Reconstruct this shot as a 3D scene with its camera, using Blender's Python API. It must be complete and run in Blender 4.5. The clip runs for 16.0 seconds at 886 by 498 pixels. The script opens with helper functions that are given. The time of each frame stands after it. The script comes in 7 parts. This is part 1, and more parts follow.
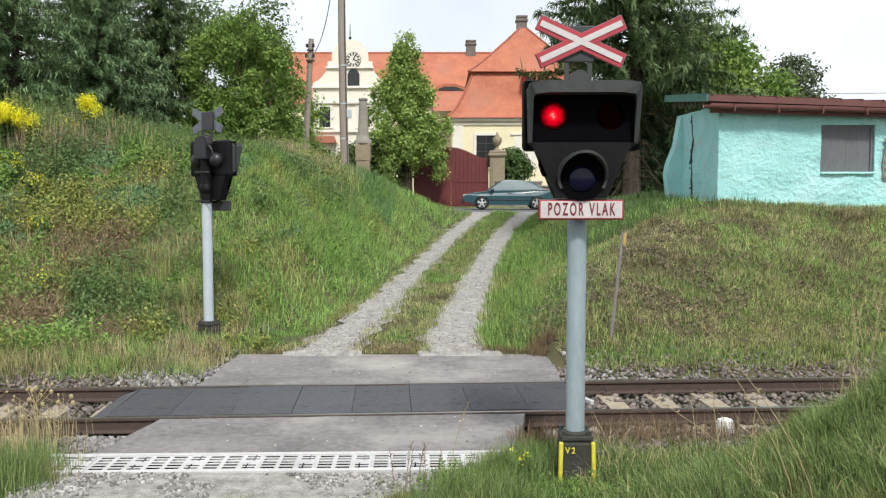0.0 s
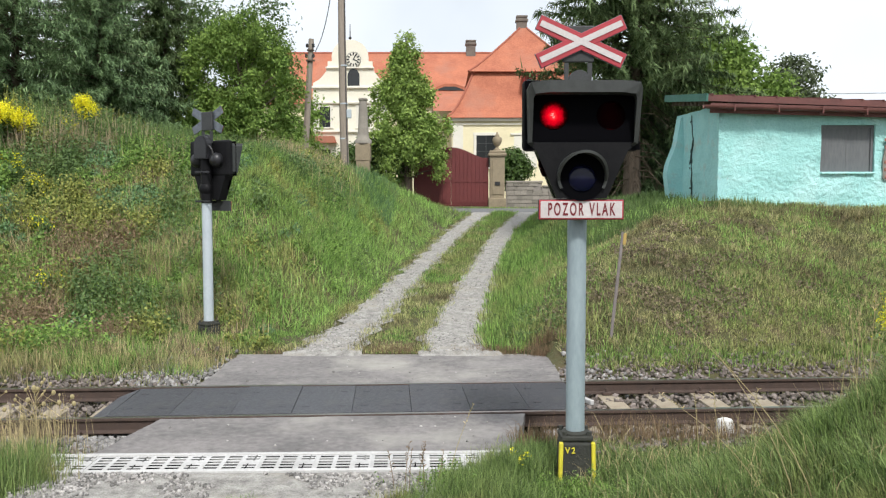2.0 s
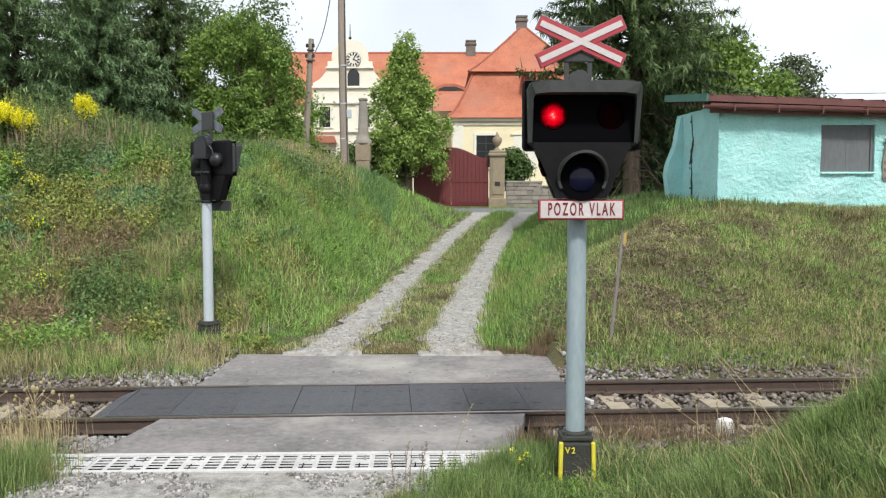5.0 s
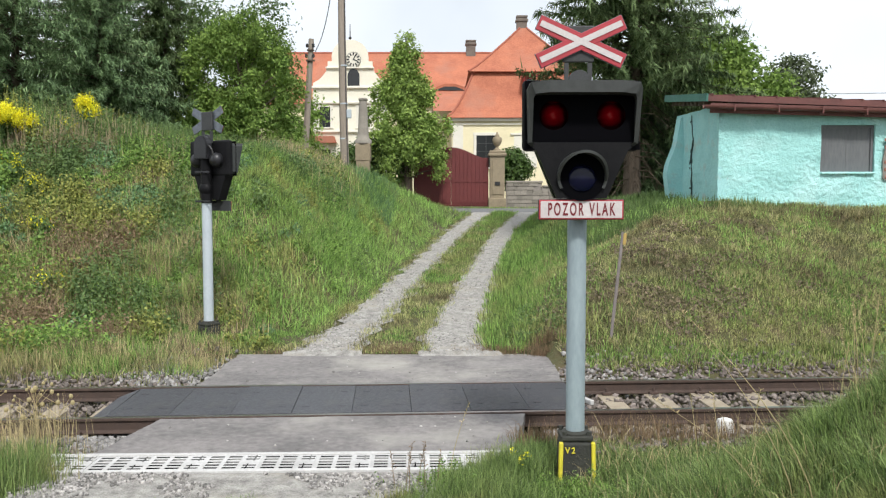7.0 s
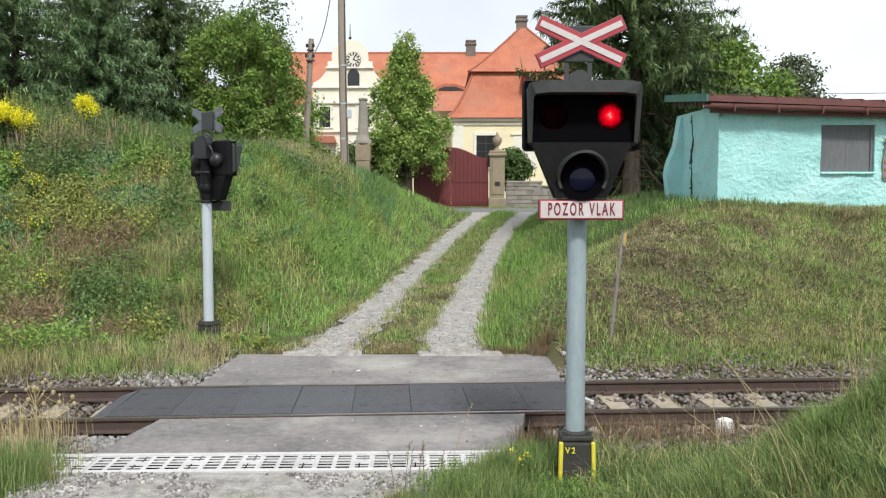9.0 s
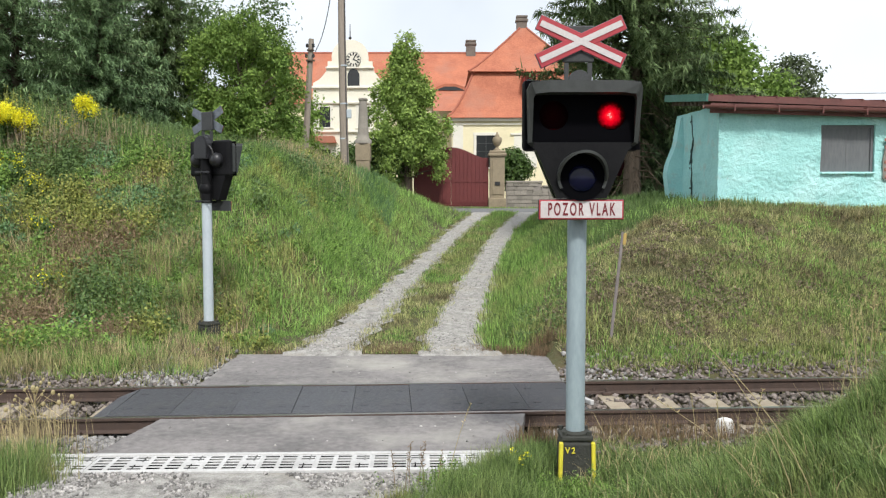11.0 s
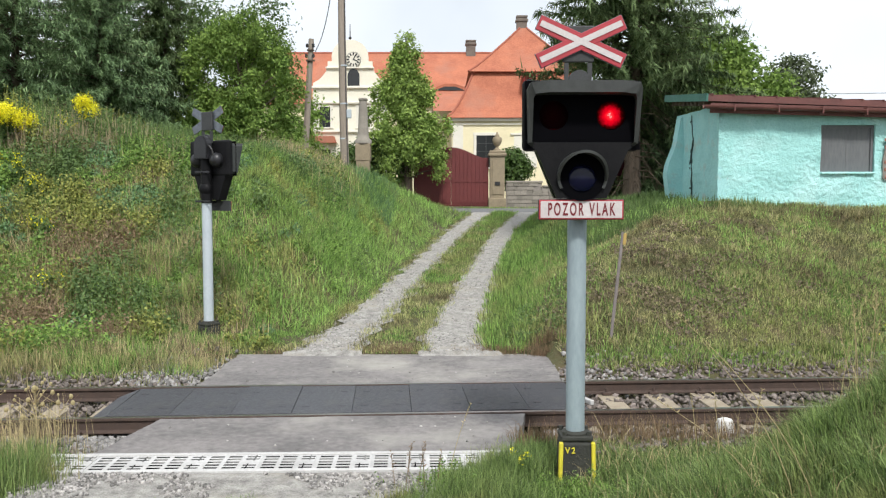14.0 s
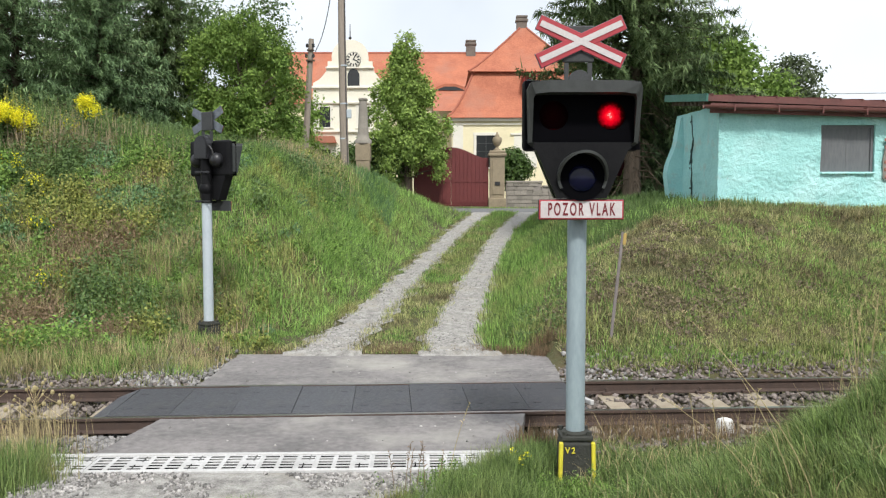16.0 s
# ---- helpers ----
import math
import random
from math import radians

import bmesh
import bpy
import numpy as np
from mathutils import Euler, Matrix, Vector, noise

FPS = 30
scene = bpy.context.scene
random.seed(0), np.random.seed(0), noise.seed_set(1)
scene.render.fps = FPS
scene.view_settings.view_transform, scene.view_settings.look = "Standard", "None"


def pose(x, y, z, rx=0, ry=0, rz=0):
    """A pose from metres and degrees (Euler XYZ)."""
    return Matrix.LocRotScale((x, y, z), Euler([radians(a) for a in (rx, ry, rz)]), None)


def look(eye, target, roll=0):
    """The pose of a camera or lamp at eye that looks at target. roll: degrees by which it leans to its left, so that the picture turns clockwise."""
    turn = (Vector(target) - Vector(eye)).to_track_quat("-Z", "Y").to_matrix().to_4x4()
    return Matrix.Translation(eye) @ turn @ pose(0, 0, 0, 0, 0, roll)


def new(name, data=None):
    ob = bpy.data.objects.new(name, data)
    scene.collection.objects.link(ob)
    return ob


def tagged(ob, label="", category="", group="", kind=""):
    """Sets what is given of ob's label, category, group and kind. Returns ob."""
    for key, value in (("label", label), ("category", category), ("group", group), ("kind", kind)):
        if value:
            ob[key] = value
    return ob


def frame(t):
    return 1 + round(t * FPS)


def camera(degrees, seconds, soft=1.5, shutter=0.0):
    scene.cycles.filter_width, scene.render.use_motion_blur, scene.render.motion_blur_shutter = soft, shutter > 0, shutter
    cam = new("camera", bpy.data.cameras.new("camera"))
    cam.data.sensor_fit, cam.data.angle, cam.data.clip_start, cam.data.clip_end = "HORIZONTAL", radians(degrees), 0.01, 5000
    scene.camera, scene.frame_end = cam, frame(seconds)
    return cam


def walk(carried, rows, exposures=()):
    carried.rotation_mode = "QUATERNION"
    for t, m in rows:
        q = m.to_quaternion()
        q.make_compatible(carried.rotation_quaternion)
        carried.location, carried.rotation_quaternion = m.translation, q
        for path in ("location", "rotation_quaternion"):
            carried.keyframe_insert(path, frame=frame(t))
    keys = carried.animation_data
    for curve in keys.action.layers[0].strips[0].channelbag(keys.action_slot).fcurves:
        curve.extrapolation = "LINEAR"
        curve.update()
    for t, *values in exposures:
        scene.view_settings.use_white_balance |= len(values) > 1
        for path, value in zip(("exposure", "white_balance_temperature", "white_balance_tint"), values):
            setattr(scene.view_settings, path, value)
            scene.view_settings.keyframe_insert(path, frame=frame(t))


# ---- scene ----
# ------------------------------------------------------------------ camera
cam = camera(54.54, 16.0, soft=1.25)
EYE = (0.0, 0.0, 2.43)
VIEW = pose(*EYE, 86.39, 0, 0)
walk(cam, [(0.0, VIEW), (16.0, VIEW)])

# ------------------------------------------------------------------ sky and sun
SUN_EL, SUN_AZ = 50.0, 168.0     # height, and bearing clockwise from the view's +Y
scene.view_settings.exposure = 0.0
world = bpy.data.worlds.new("sky")
scene.world = world
world.use_nodes = True
wt = world.node_tree
wt.nodes.clear()
w_out = wt.nodes.new("ShaderNodeOutputWorld")
w_bg = wt.nodes.new("ShaderNodeBackground")
w_sky = wt.nodes.new("ShaderNodeTexSky")
w_sky.sky_type = 'NISHITA'
w_sky.sun_disc = False
w_sky.sun_elevation = radians(SUN_EL)
w_sky.sun_rotation = radians(SUN_AZ)
w_sky.dust_density = 3.0
w_sky.air_density = 1.0
w_map = wt.nodes.new("ShaderNodeTexCoord")
w_noise = wt.nodes.new("ShaderNodeTexNoise")
w_noise.inputs["Scale"].default_value = 2.2
w_noise.inputs["Detail"].default_value = 5.0
w_ramp = wt.nodes.new("ShaderNodeMapRange")
w_ramp.inputs["From Min"].default_value = 0.32
w_ramp.inputs["From Max"].default_value = 0.56
w_ramp.inputs["To Min"].default_value = 0.7
w_ramp.inputs["To Max"].default_value = 0.97
w_mix = wt.nodes.new("ShaderNodeMix")
w_mix.data_type = 'RGBA'
w_mix.inputs["B"].default_value = (11.2, 11.9, 12.6, 1)
wt.links.new(w_map.outputs["Generated"], w_noise.inputs["Vector"])
wt.links.new(w_noise.outputs["Fac"], w_ramp.inputs["Value"])
wt.links.new(w_ramp.outputs["Result"], w_mix.inputs["Factor"])
wt.links.new(w_sky.outputs["Color"], w_mix.inputs["A"])
wt.links.new(w_mix.outputs["Result"], w_bg.inputs["Color"])
w_bg.inputs["Strength"].default_value = 0.095
wt.links.new(w_bg.outputs["Background"], w_out.inputs["Surface"])

sun = new("sun", bpy.data.lights.new("sun", 'SUN'))
sun.data.energy = 3.5
sun.data.angle = radians(7)
sun.data.color = (1.0, 0.975, 0.94)
_a, _e = radians(SUN_AZ), radians(SUN_EL)
sun.matrix_world = look((40 * math.sin(_a), 40 * math.cos(_a), 60), (40 * math.sin(_a) - math.sin(_a) * math.cos(_e), 40 * math.cos(_a) - math.cos(_a) * math.cos(_e), 60 - math.sin(_e)))


# ------------------------------------------------------------------ materials
def mat(name, a, b=None, scale=3.0, rough=0.8, metal=0.0, bump=0.3, bscale=40.0, spec=0.4, rand=0.0, island=0.0,
        c=None, cscale=0.6, clo=0.5, chi=0.65, dist=0.02, translucent=0.0, coat=0.0, stretch=(1, 1, 1)):
    """Two-scale noise between a and b, a third colour c in patches, relief, and shade that varies from piece to piece."""
    m = bpy.data.materials.new(name)
    m.use_nodes = True
    nt = m.node_tree
    p = nt.nodes["Principled BSDF"]
    out = nt.nodes["Material Output"]
    L = nt.links.new
    b = b or tuple(x * 0.7 for x in a)
    tc = nt.nodes.new("ShaderNodeTexCoord")
    mp = nt.nodes.new("ShaderNodeMapping")
    mp.inputs["Scale"].default_value = stretch
    L(tc.outputs["Object"], mp.inputs["Vector"])

    def noise_node(s, detail=6.0):
        n = nt.nodes.new("ShaderNodeTexNoise")
        n.inputs["Scale"].default_value = s
        n.inputs["Detail"].default_value = detail
        n.inputs["Roughness"].default_value = 0.62
        L(mp.outputs["Vector"], n.inputs["Vector"])
        return n

    def mixer(fac, x, y):
        mx = nt.nodes.new("ShaderNodeMix")
        mx.data_type = 'RGBA'
        for sock, v in ((mx.inputs["Factor"], fac), (mx.inputs["A"], x), (mx.inputs["B"], y)):
            if isinstance(v, tuple):
                sock.default_value = (*v, 1)
            elif isinstance(v, float):
                sock.default_value = v
            else:
                L(v, sock)
        return mx.outputs["Result"]

    def span(src, lo, hi, to0=0.0, to1=1.0):
        r = nt.nodes.new("ShaderNodeMapRange")
        for k, v in (("From Min", lo), ("From Max", hi), ("To Min", to0), ("To Max", to1)):
            r.inputs[k].default_value = v
        L(src, r.inputs["Value"])
        return r.outputs["Result"]
    n1, n2 = noise_node(scale), noise_node(scale * 11, 4.0)
    half = nt.nodes.new("ShaderNodeMath")
    half.operation = 'MULTIPLY_ADD'
    half.inputs[1].default_value = 0.45
    L(n2.outputs["Fac"], half.inputs[0])
    sc = nt.nodes.new("ShaderNodeMath")
    sc.operation = 'MULTIPLY'
    sc.inputs[1].default_value = 0.55
    L(n1.outputs["Fac"], sc.inputs[0])
    L(sc.outputs[0], half.inputs[2])
    col = mixer(span(half.outputs[0], 0.36, 0.64), a, b)
    if c:
        col = mixer(span(noise_node(cscale, 5.0).outputs["Fac"], clo, chi), col, c)
    if rand or island:
        if island:
            src = nt.nodes.new("ShaderNodeNewGeometry").outputs["Random Per Island"]
        else:
            src = nt.nodes.new("ShaderNodeObjectInfo").outputs["Random"]
        k = island or rand
        hsv = nt.nodes.new("ShaderNodeHueSaturation")
        L(span(src, 0, 1, 1 - k, 1 + k), hsv.inputs["Value"])
        hsv.inputs["Hue"].default_value = 0.5
        L(span(src, 0, 1, 0.5 + 0.02 * k, 0.5 - 0.02 * k), hsv.inputs["Hue"])
        L(col, hsv.inputs["Color"])
        col = hsv.outputs["Color"]
    L(col, p.inputs["Base Color"])
    p.inputs["Roughness"].default_value = rough
    p.inputs["Metallic"].default_value = metal
    p.inputs["Specular IOR Level"].default_value = spec
    p.inputs["Coat Weight"].default_value = coat
    if not metal:
        L(span(n2.outputs["Fac"], 0.3, 0.7, max(rough - 0.12, 0.05), min(rough + 0.1, 1)), p.inputs["Roughness"])
    if bump:
        bn = nt.nodes.new("ShaderNodeBump")
        bn.inputs["Strength"].default_value = bump
        bn.inputs["Distance"].default_value = dist
        L(noise_node(bscale, 4.0).outputs["Fac"], bn.inputs["Height"])
        L(bn.outputs["Normal"], p.inputs["Normal"])
    if translucent:
        tr = nt.nodes.new("ShaderNodeBsdfTranslucent")
        L(col, tr.inputs["Color"])
        ms = nt.nodes.new("ShaderNodeMixShader")
        ms.inputs["Fac"].default_value = translucent
        L(p.outputs["BSDF"], ms.inputs[1])
        L(tr.outputs["BSDF"], ms.inputs[2])
        L(ms.outputs["Shader"], out.inputs["Surface"])
    return m


def plain(name, col, rough=0.5, metal=0.0, spec=0.5, emit=0.0, transmission=0.0):
    m = bpy.data.materials.new(name)
    m.use_nodes = True
    p = m.node_tree.nodes["Principled BSDF"]
    p.inputs["Base Color"].default_value = (*col, 1)
    p.inputs["Roughness"].default_value = rough
    p.inputs["Metallic"].default_value = metal
    p.inputs["Specular IOR Level"].default_value = spec
    p.inputs["Transmission Weight"].default_value = transmission
    if emit:
        p.inputs["Emission Color"].default_value = (*col, 1)
        p.inputs["Emission Strength"].default_value = emit
    return m


M_GROUND = mat("soil_turf", (0.055, 0.07, 0.022), (0.09, 0.075, 0.036), scale=1.2, rough=0.95, bump=0.8, bscale=14, dist=0.05,
               c=(0.12, 0.09, 0.048), cscale=0.5, clo=0.5, chi=0.62)
M_GRASS = mat("grass_blade", (0.14, 0.28, 0.06), (0.29, 0.42, 0.13), scale=0.9, rough=0.6, bump=0, island=0.7, spec=0.25,
              c=(0.36, 0.31, 0.14), cscale=0.42, clo=0.5, chi=0.72, translucent=0.35)
M_GRASS_DRY = mat("mown_grass_blade", (0.27, 0.33, 0.12), (0.44, 0.41, 0.21), scale=1.5, rough=0.7, bump=0, island=0.75, spec=0.2,
                  c=(0.17, 0.135, 0.085), cscale=0.9, clo=0.47, chi=0.68, translucent=0.3)
M_FRESH = mat("fresh_grass_blade", (0.26, 0.45, 0.11), (0.38, 0.55, 0.18), scale=1.2, rough=0.6, bump=0, island=0.6, spec=0.25, translucent=0.35)
M_THATCH = mat("dead_thatch", (0.23, 0.185, 0.12), (0.13, 0.105, 0.07), scale=4, rough=0.9, bump=0, island=0.5, translucent=0.15)
M_STRAW = mat("straw_blade", (0.55, 0.46, 0.27), (0.40, 0.34, 0.17), scale=1.5, rough=0.7, bump=0, island=0.55, spec=0.2, translucent=0.3)
M_RUST_WEED = mat("rusty_weed", (0.27, 0.185, 0.115), (0.20, 0.15, 0.085), scale=2, rough=0.8, bump=0, island=0.4, translucent=0.25)
M_NEAR = mat("tall_grass_blade", (0.13, 0.21, 0.06), (0.26, 0.34, 0.13), scale=2.2, rough=0.5, bump=0, island=0.7, spec=0.3,
             c=(0.27, 0.25, 0.10), cscale=1.0, clo=0.55, chi=0.7, translucent=0.35)
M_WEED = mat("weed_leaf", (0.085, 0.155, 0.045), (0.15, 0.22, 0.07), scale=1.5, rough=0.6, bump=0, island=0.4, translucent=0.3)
M_LEAF_HORN = mat("hornbeam_leaf", (0.20, 0.31, 0.075), (0.33, 0.44, 0.12), scale=0.9, spec=0.2, rough=0.65, bump=0, island=0.45, translucent=0.35)
M_LEAF_LIGHT = mat("light_leaf", (0.14, 0.24, 0.055), (0.26, 0.37, 0.09), scale=0.8, spec=0.2, rough=0.65, bump=0, island=0.45, translucent=0.35)
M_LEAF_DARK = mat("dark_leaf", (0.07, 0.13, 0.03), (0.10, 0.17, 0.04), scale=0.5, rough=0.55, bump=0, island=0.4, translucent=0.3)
M_LEAF_GREY = mat("grey_leaf", (0.11, 0.14, 0.07), (0.08, 0.11, 0.05), scale=0.5, rough=0.6, bump=0, island=0.4, translucent=0.3)
M_NEEDLE = mat("spruce_needle", (0.13, 0.21, 0.10), (0.20, 0.29, 0.14), scale=0.8, spec=0.1, rough=0.8, bump=0, island=0.6, translucent=0.2)
M_NEEDLE_SUN = mat("spruce_needle_green", (0.105, 0.16, 0.07), (0.16, 0.22, 0.095), scale=0.8, spec=0.1, rough=0.8, bump=0, island=0.6, translucent=0.2)
M_YELLOW = mat("goldenrod_bloom", (0.88, 0.86, 0.04), (0.80, 0.72, 0.03), scale=5, rough=0.7, bump=0, island=0.3, translucent=0.3)
M_BANKLEAF = mat("bank_leaf", (0.12, 0.225, 0.045), (0.22, 0.34, 0.085), scale=2, rough=0.65, bump=0, island=0.6, spec=0.2, translucent=0.3)
M_OLIVE = mat("olive_leaf", (0.19, 0.22, 0.055), (0.30, 0.315, 0.09), scale=2, rough=0.65, bump=0, island=0.6, spec=0.2, translucent=0.3)
M_BLUEGREEN = mat("blue_green_leaf", (0.12, 0.22, 0.10), (0.17, 0.28, 0.13), scale=2, rough=0.65, bump=0, island=0.5, spec=0.2, translucent=0.3)
M_BEIGE = mat("beige_feather_grass", (0.46, 0.37, 0.26), (0.36, 0.29, 0.18), scale=2, rough=0.75, bump=0, island=0.4, spec=0.15, translucent=0.3)
M_BARK = mat("bark", (0.16, 0.12, 0.09), (0.07, 0.055, 0.04), scale=4, rough=0.95, bump=0.9, bscale=22, dist=0.03, stretch=(1, 1, 0.25))
# Darker than the bark: deep shade under the crown is put into this colour.
M_DEADTWIG = mat("dead_twig", (0.075, 0.055, 0.035), (0.05, 0.038, 0.025), scale=4, rough=0.95, bump=0)
M_POLE_WOOD = mat("weathered_pole_wood", (0.34, 0.29, 0.24), (0.23, 0.19, 0.16), scale=6, rough=0.9, bump=0.5, bscale=30, stretch=(1, 1, 0.08))
M_ASPHALT = mat("bleached_asphalt", (0.27, 0.25, 0.242), (0.135, 0.127, 0.125), scale=1.0, rough=0.93, bump=0.8, bscale=90, dist=0.012,
                c=(0.38, 0.36, 0.325), cscale=0.55, clo=0.5, chi=0.70)
M_ROAD = mat("road_asphalt", (0.17, 0.17, 0.175), (0.13, 0.13, 0.13), scale=1.2, rough=0.9, bump=0.4, bscale=90, dist=0.006)
M_GRAVEL = mat("packed_gravel", (0.50, 0.48, 0.445), (0.15, 0.142, 0.13), scale=7.0, rough=0.96, bump=1.0, bscale=34, dist=0.03,
               c=(0.36, 0.33, 0.28), cscale=1.3, clo=0.52, chi=0.75)
M_STONE_CHIP = mat("crushed_stone", (0.40, 0.38, 0.36), (0.22, 0.21, 0.20), scale=5, rough=0.92, bump=0.5, bscale=60, island=0.6)
M_EDGE_STONE = mat("grey_edge_stone", (0.29, 0.28, 0.27), (0.19, 0.18, 0.17), scale=6, rough=0.95, bump=0.5, bscale=60, island=0.5)
M_ARMBACK = mat("zinc_sheet", (0.22, 0.24, 0.27), (0.08, 0.09, 0.10), scale=7, rough=0.35, metal=0.6, bump=0.1)
M_BALLAST = mat("ballast_stone", (0.22, 0.19, 0.17), (0.14, 0.115, 0.10), scale=5, rough=0.95, bump=0.6, bscale=50, island=0.45)
M_SLEEPER = mat("sleeper_concrete", (0.37, 0.32, 0.24), (0.27, 0.22, 0.16), scale=6, rough=0.9, bump=0.5, bscale=60, rand=0.12)
M_RUST = mat("rusty_rail_steel", (0.095, 0.063, 0.05), (0.055, 0.04, 0.034), scale=8, rough=0.85, bump=0.4, bscale=80)
M_RAILTOP = plain("worn_rail_head", (0.34, 0.32, 0.31), rough=0.33, metal=1.0)
M_RUBBER = mat("crossing_rubber", (0.078, 0.080, 0.090), (0.048, 0.049, 0.056), scale=2.2, rough=0.58, bump=0.4, bscale=90, rand=0.25,
               c=(0.12, 0.118, 0.115), cscale=2.6, clo=0.55, chi=0.8)
M_DRAIN = mat("pale_drain_casting", (0.56, 0.55, 0.54), (0.42, 0.41, 0.40), scale=4, rough=0.8, bump=0.25, bscale=70, rand=0.08)
M_PITSHADE = plain("drain_pit_shade", (0.02, 0.02, 0.02), rough=1.0, spec=0.1)
M_CONCRETE = mat("old_concrete", (0.33, 0.31, 0.275), (0.22, 0.205, 0.185), scale=3, rough=0.92, bump=0.5, bscale=50)
M_POSTGREY = mat("grey_painted_steel", (0.31, 0.375, 0.40), (0.23, 0.29, 0.315), scale=3, rough=0.5, bump=0.12, bscale=30, stretch=(1, 1, 0.3), spec=0.5)
M_POSTWHITE = mat("pale_grey_painted_steel", (0.48, 0.53, 0.57), (0.41, 0.46, 0.50), scale=3, rough=0.5, bump=0.1, bscale=30)
M_BLACK = mat("black_signal_housing", (0.008, 0.008, 0.009), (0.013, 0.013, 0.014), scale=4, rough=0.5, bump=0.12, bscale=70, spec=0.1)
M_COVER = mat("glossy_black_cover", (0.020, 0.020, 0.023), (0.014, 0.014, 0.016), scale=4, rough=0.38, bump=0.05, bscale=50, spec=0.45)
M_HOODGREY = mat("dull_grey_hood_edge", (0.05, 0.054, 0.052), (0.036, 0.039, 0.038), scale=1.5, rough=0.55, bump=0.08, bscale=40)
M_MATTBLACK = plain("matt_black_face", (0.003, 0.003, 0.004), rough=0.95, spec=0.04)
M_PLATEBACK = mat("grey_sheet_back", (0.05, 0.052, 0.053), (0.034, 0.036, 0.037), scale=5, rough=0.6, bump=0.15, bscale=40)
M_SIGNWHITE = mat("sign_white", (0.62, 0.58, 0.57), (0.50, 0.455, 0.45), scale=5, rough=0.5, bump=0.05, bscale=30)
M_SIGNRED = mat("sign_red", (0.42, 0.045, 0.06), (0.34, 0.04, 0.05), scale=5, rough=0.5, bump=0.05, bscale=30)
M_TEXTRED = plain("sign_letter_dark_red", (0.15, 0.009, 0.015), rough=0.55)
M_YELLOWPAINT = mat("yellow_edge_stripe", (0.75, 0.66, 0.05), (0.60, 0.52, 0.05), scale=9, rough=0.6, bump=0.1)
M_BASEBLACK = mat("tarred_post_base", (0.028, 0.03, 0.027), (0.05, 0.05, 0.04), scale=6, rough=0.75, bump=0.5, bscale=30)
M_LENSBLUE = plain("unlit_clear_lens", (0.004, 0.005, 0.020), rough=0.18, spec=0.25)
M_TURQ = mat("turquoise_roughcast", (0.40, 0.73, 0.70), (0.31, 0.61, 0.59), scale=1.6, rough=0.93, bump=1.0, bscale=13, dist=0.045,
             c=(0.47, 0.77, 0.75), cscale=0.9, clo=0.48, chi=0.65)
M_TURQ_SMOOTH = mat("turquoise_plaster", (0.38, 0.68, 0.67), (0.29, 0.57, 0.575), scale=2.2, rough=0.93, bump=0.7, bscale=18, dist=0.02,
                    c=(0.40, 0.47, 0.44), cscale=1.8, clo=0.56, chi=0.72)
M_ROOFBROWN = mat("red_brown_sheet_roof", (0.17, 0.065, 0.055), (0.12, 0.05, 0.045), scale=2.5, rough=0.6, bump=0.2, bscale=20)
M_GREENTRIM = mat("green_painted_board", (0.07, 0.21, 0.17), (0.05, 0.15, 0.12), scale=3, rough=0.6, bump=0.2, bscale=30)
M_SHUTTERGREY = mat("grey_weathered_panel", (0.15, 0.155, 0.16), (0.11, 0.115, 0.12), scale=2.0, rough=0.6, bump=0.2, bscale=40, stretch=(1, 1, 0.2))
M_BRICK = mat("worn_brick", (0.36, 0.16, 0.11), (0.26, 0.12, 0.09), scale=9, rough=0.92, bump=0.6, bscale=60, rand=0.2)
M_MORTAR = mat("grey_mortar", (0.30, 0.27, 0.24), scale=9, rough=0.95, bump=0.5)
M_CRACK = plain("deep_crack", (0.05, 0.075, 0.07), rough=1.0, spec=0.1)
M_CREAM = mat("cream_render", (0.80, 0.73, 0.50), (0.74, 0.66, 0.44), scale=0.7, rough=0.9, bump=0.1, bscale=12)
M_GABLE = mat("ivory_render", (0.80, 0.77, 0.66), (0.72, 0.68, 0.56), scale=0.7, rough=0.9, bump=0.1, bscale=12)
M_TRIMSTONE = mat("pale_trim", (0.78, 0.75, 0.66), (0.68, 0.65, 0.56), scale=2, rough=0.85, bump=0.1)
M_TILE = mat("orange_roof_tile", (0.50, 0.18, 0.10), (0.32, 0.105, 0.062), scale=0.8, rough=0.85, bump=0.7, bscale=9, dist=0.06,
             c=(0.38, 0.165, 0.11), cscale=0.35, clo=0.5, chi=0.68)
M_RIDGE = mat("ridge_tile", (0.36, 0.12, 0.075), (0.26, 0.085, 0.055), scale=2, rough=0.85, bump=0.3)
M_CHIMNEY = mat("sooty_chimney", (0.20, 0.17, 0.14), (0.12, 0.10, 0.09), scale=2, rough=0.95, bump=0.4, bscale=10)
M_GLASSDARK = plain("dark_window_glass", (0.025, 0.027, 0.028), rough=0.12, spec=0.5)
M_GATE = mat("dark_red_painted_gate", (0.155, 0.034, 0.032), (0.12, 0.028, 0.028), scale=1.4, rough=0.6, bump=0.15, bscale=20)
M_SANDSTONE = mat("weathered_sandstone", (0.33, 0.27, 0.18), (0.22, 0.18, 0.125), scale=2.5, rough=0.95, bump=0.5, bscale=16)
M_RUBBLE = mat("grey_wall_stone", (0.30, 0.275, 0.23), (0.21, 0.19, 0.165), scale=3, rough=0.95, bump=0.6, bscale=14, rand=0.25)
M_CARPAINT = mat("teal_car_paint", (0.022, 0.075, 0.088), (0.018, 0.06, 0.074), scale=1, rough=0.42, bump=0, coat=0.15)
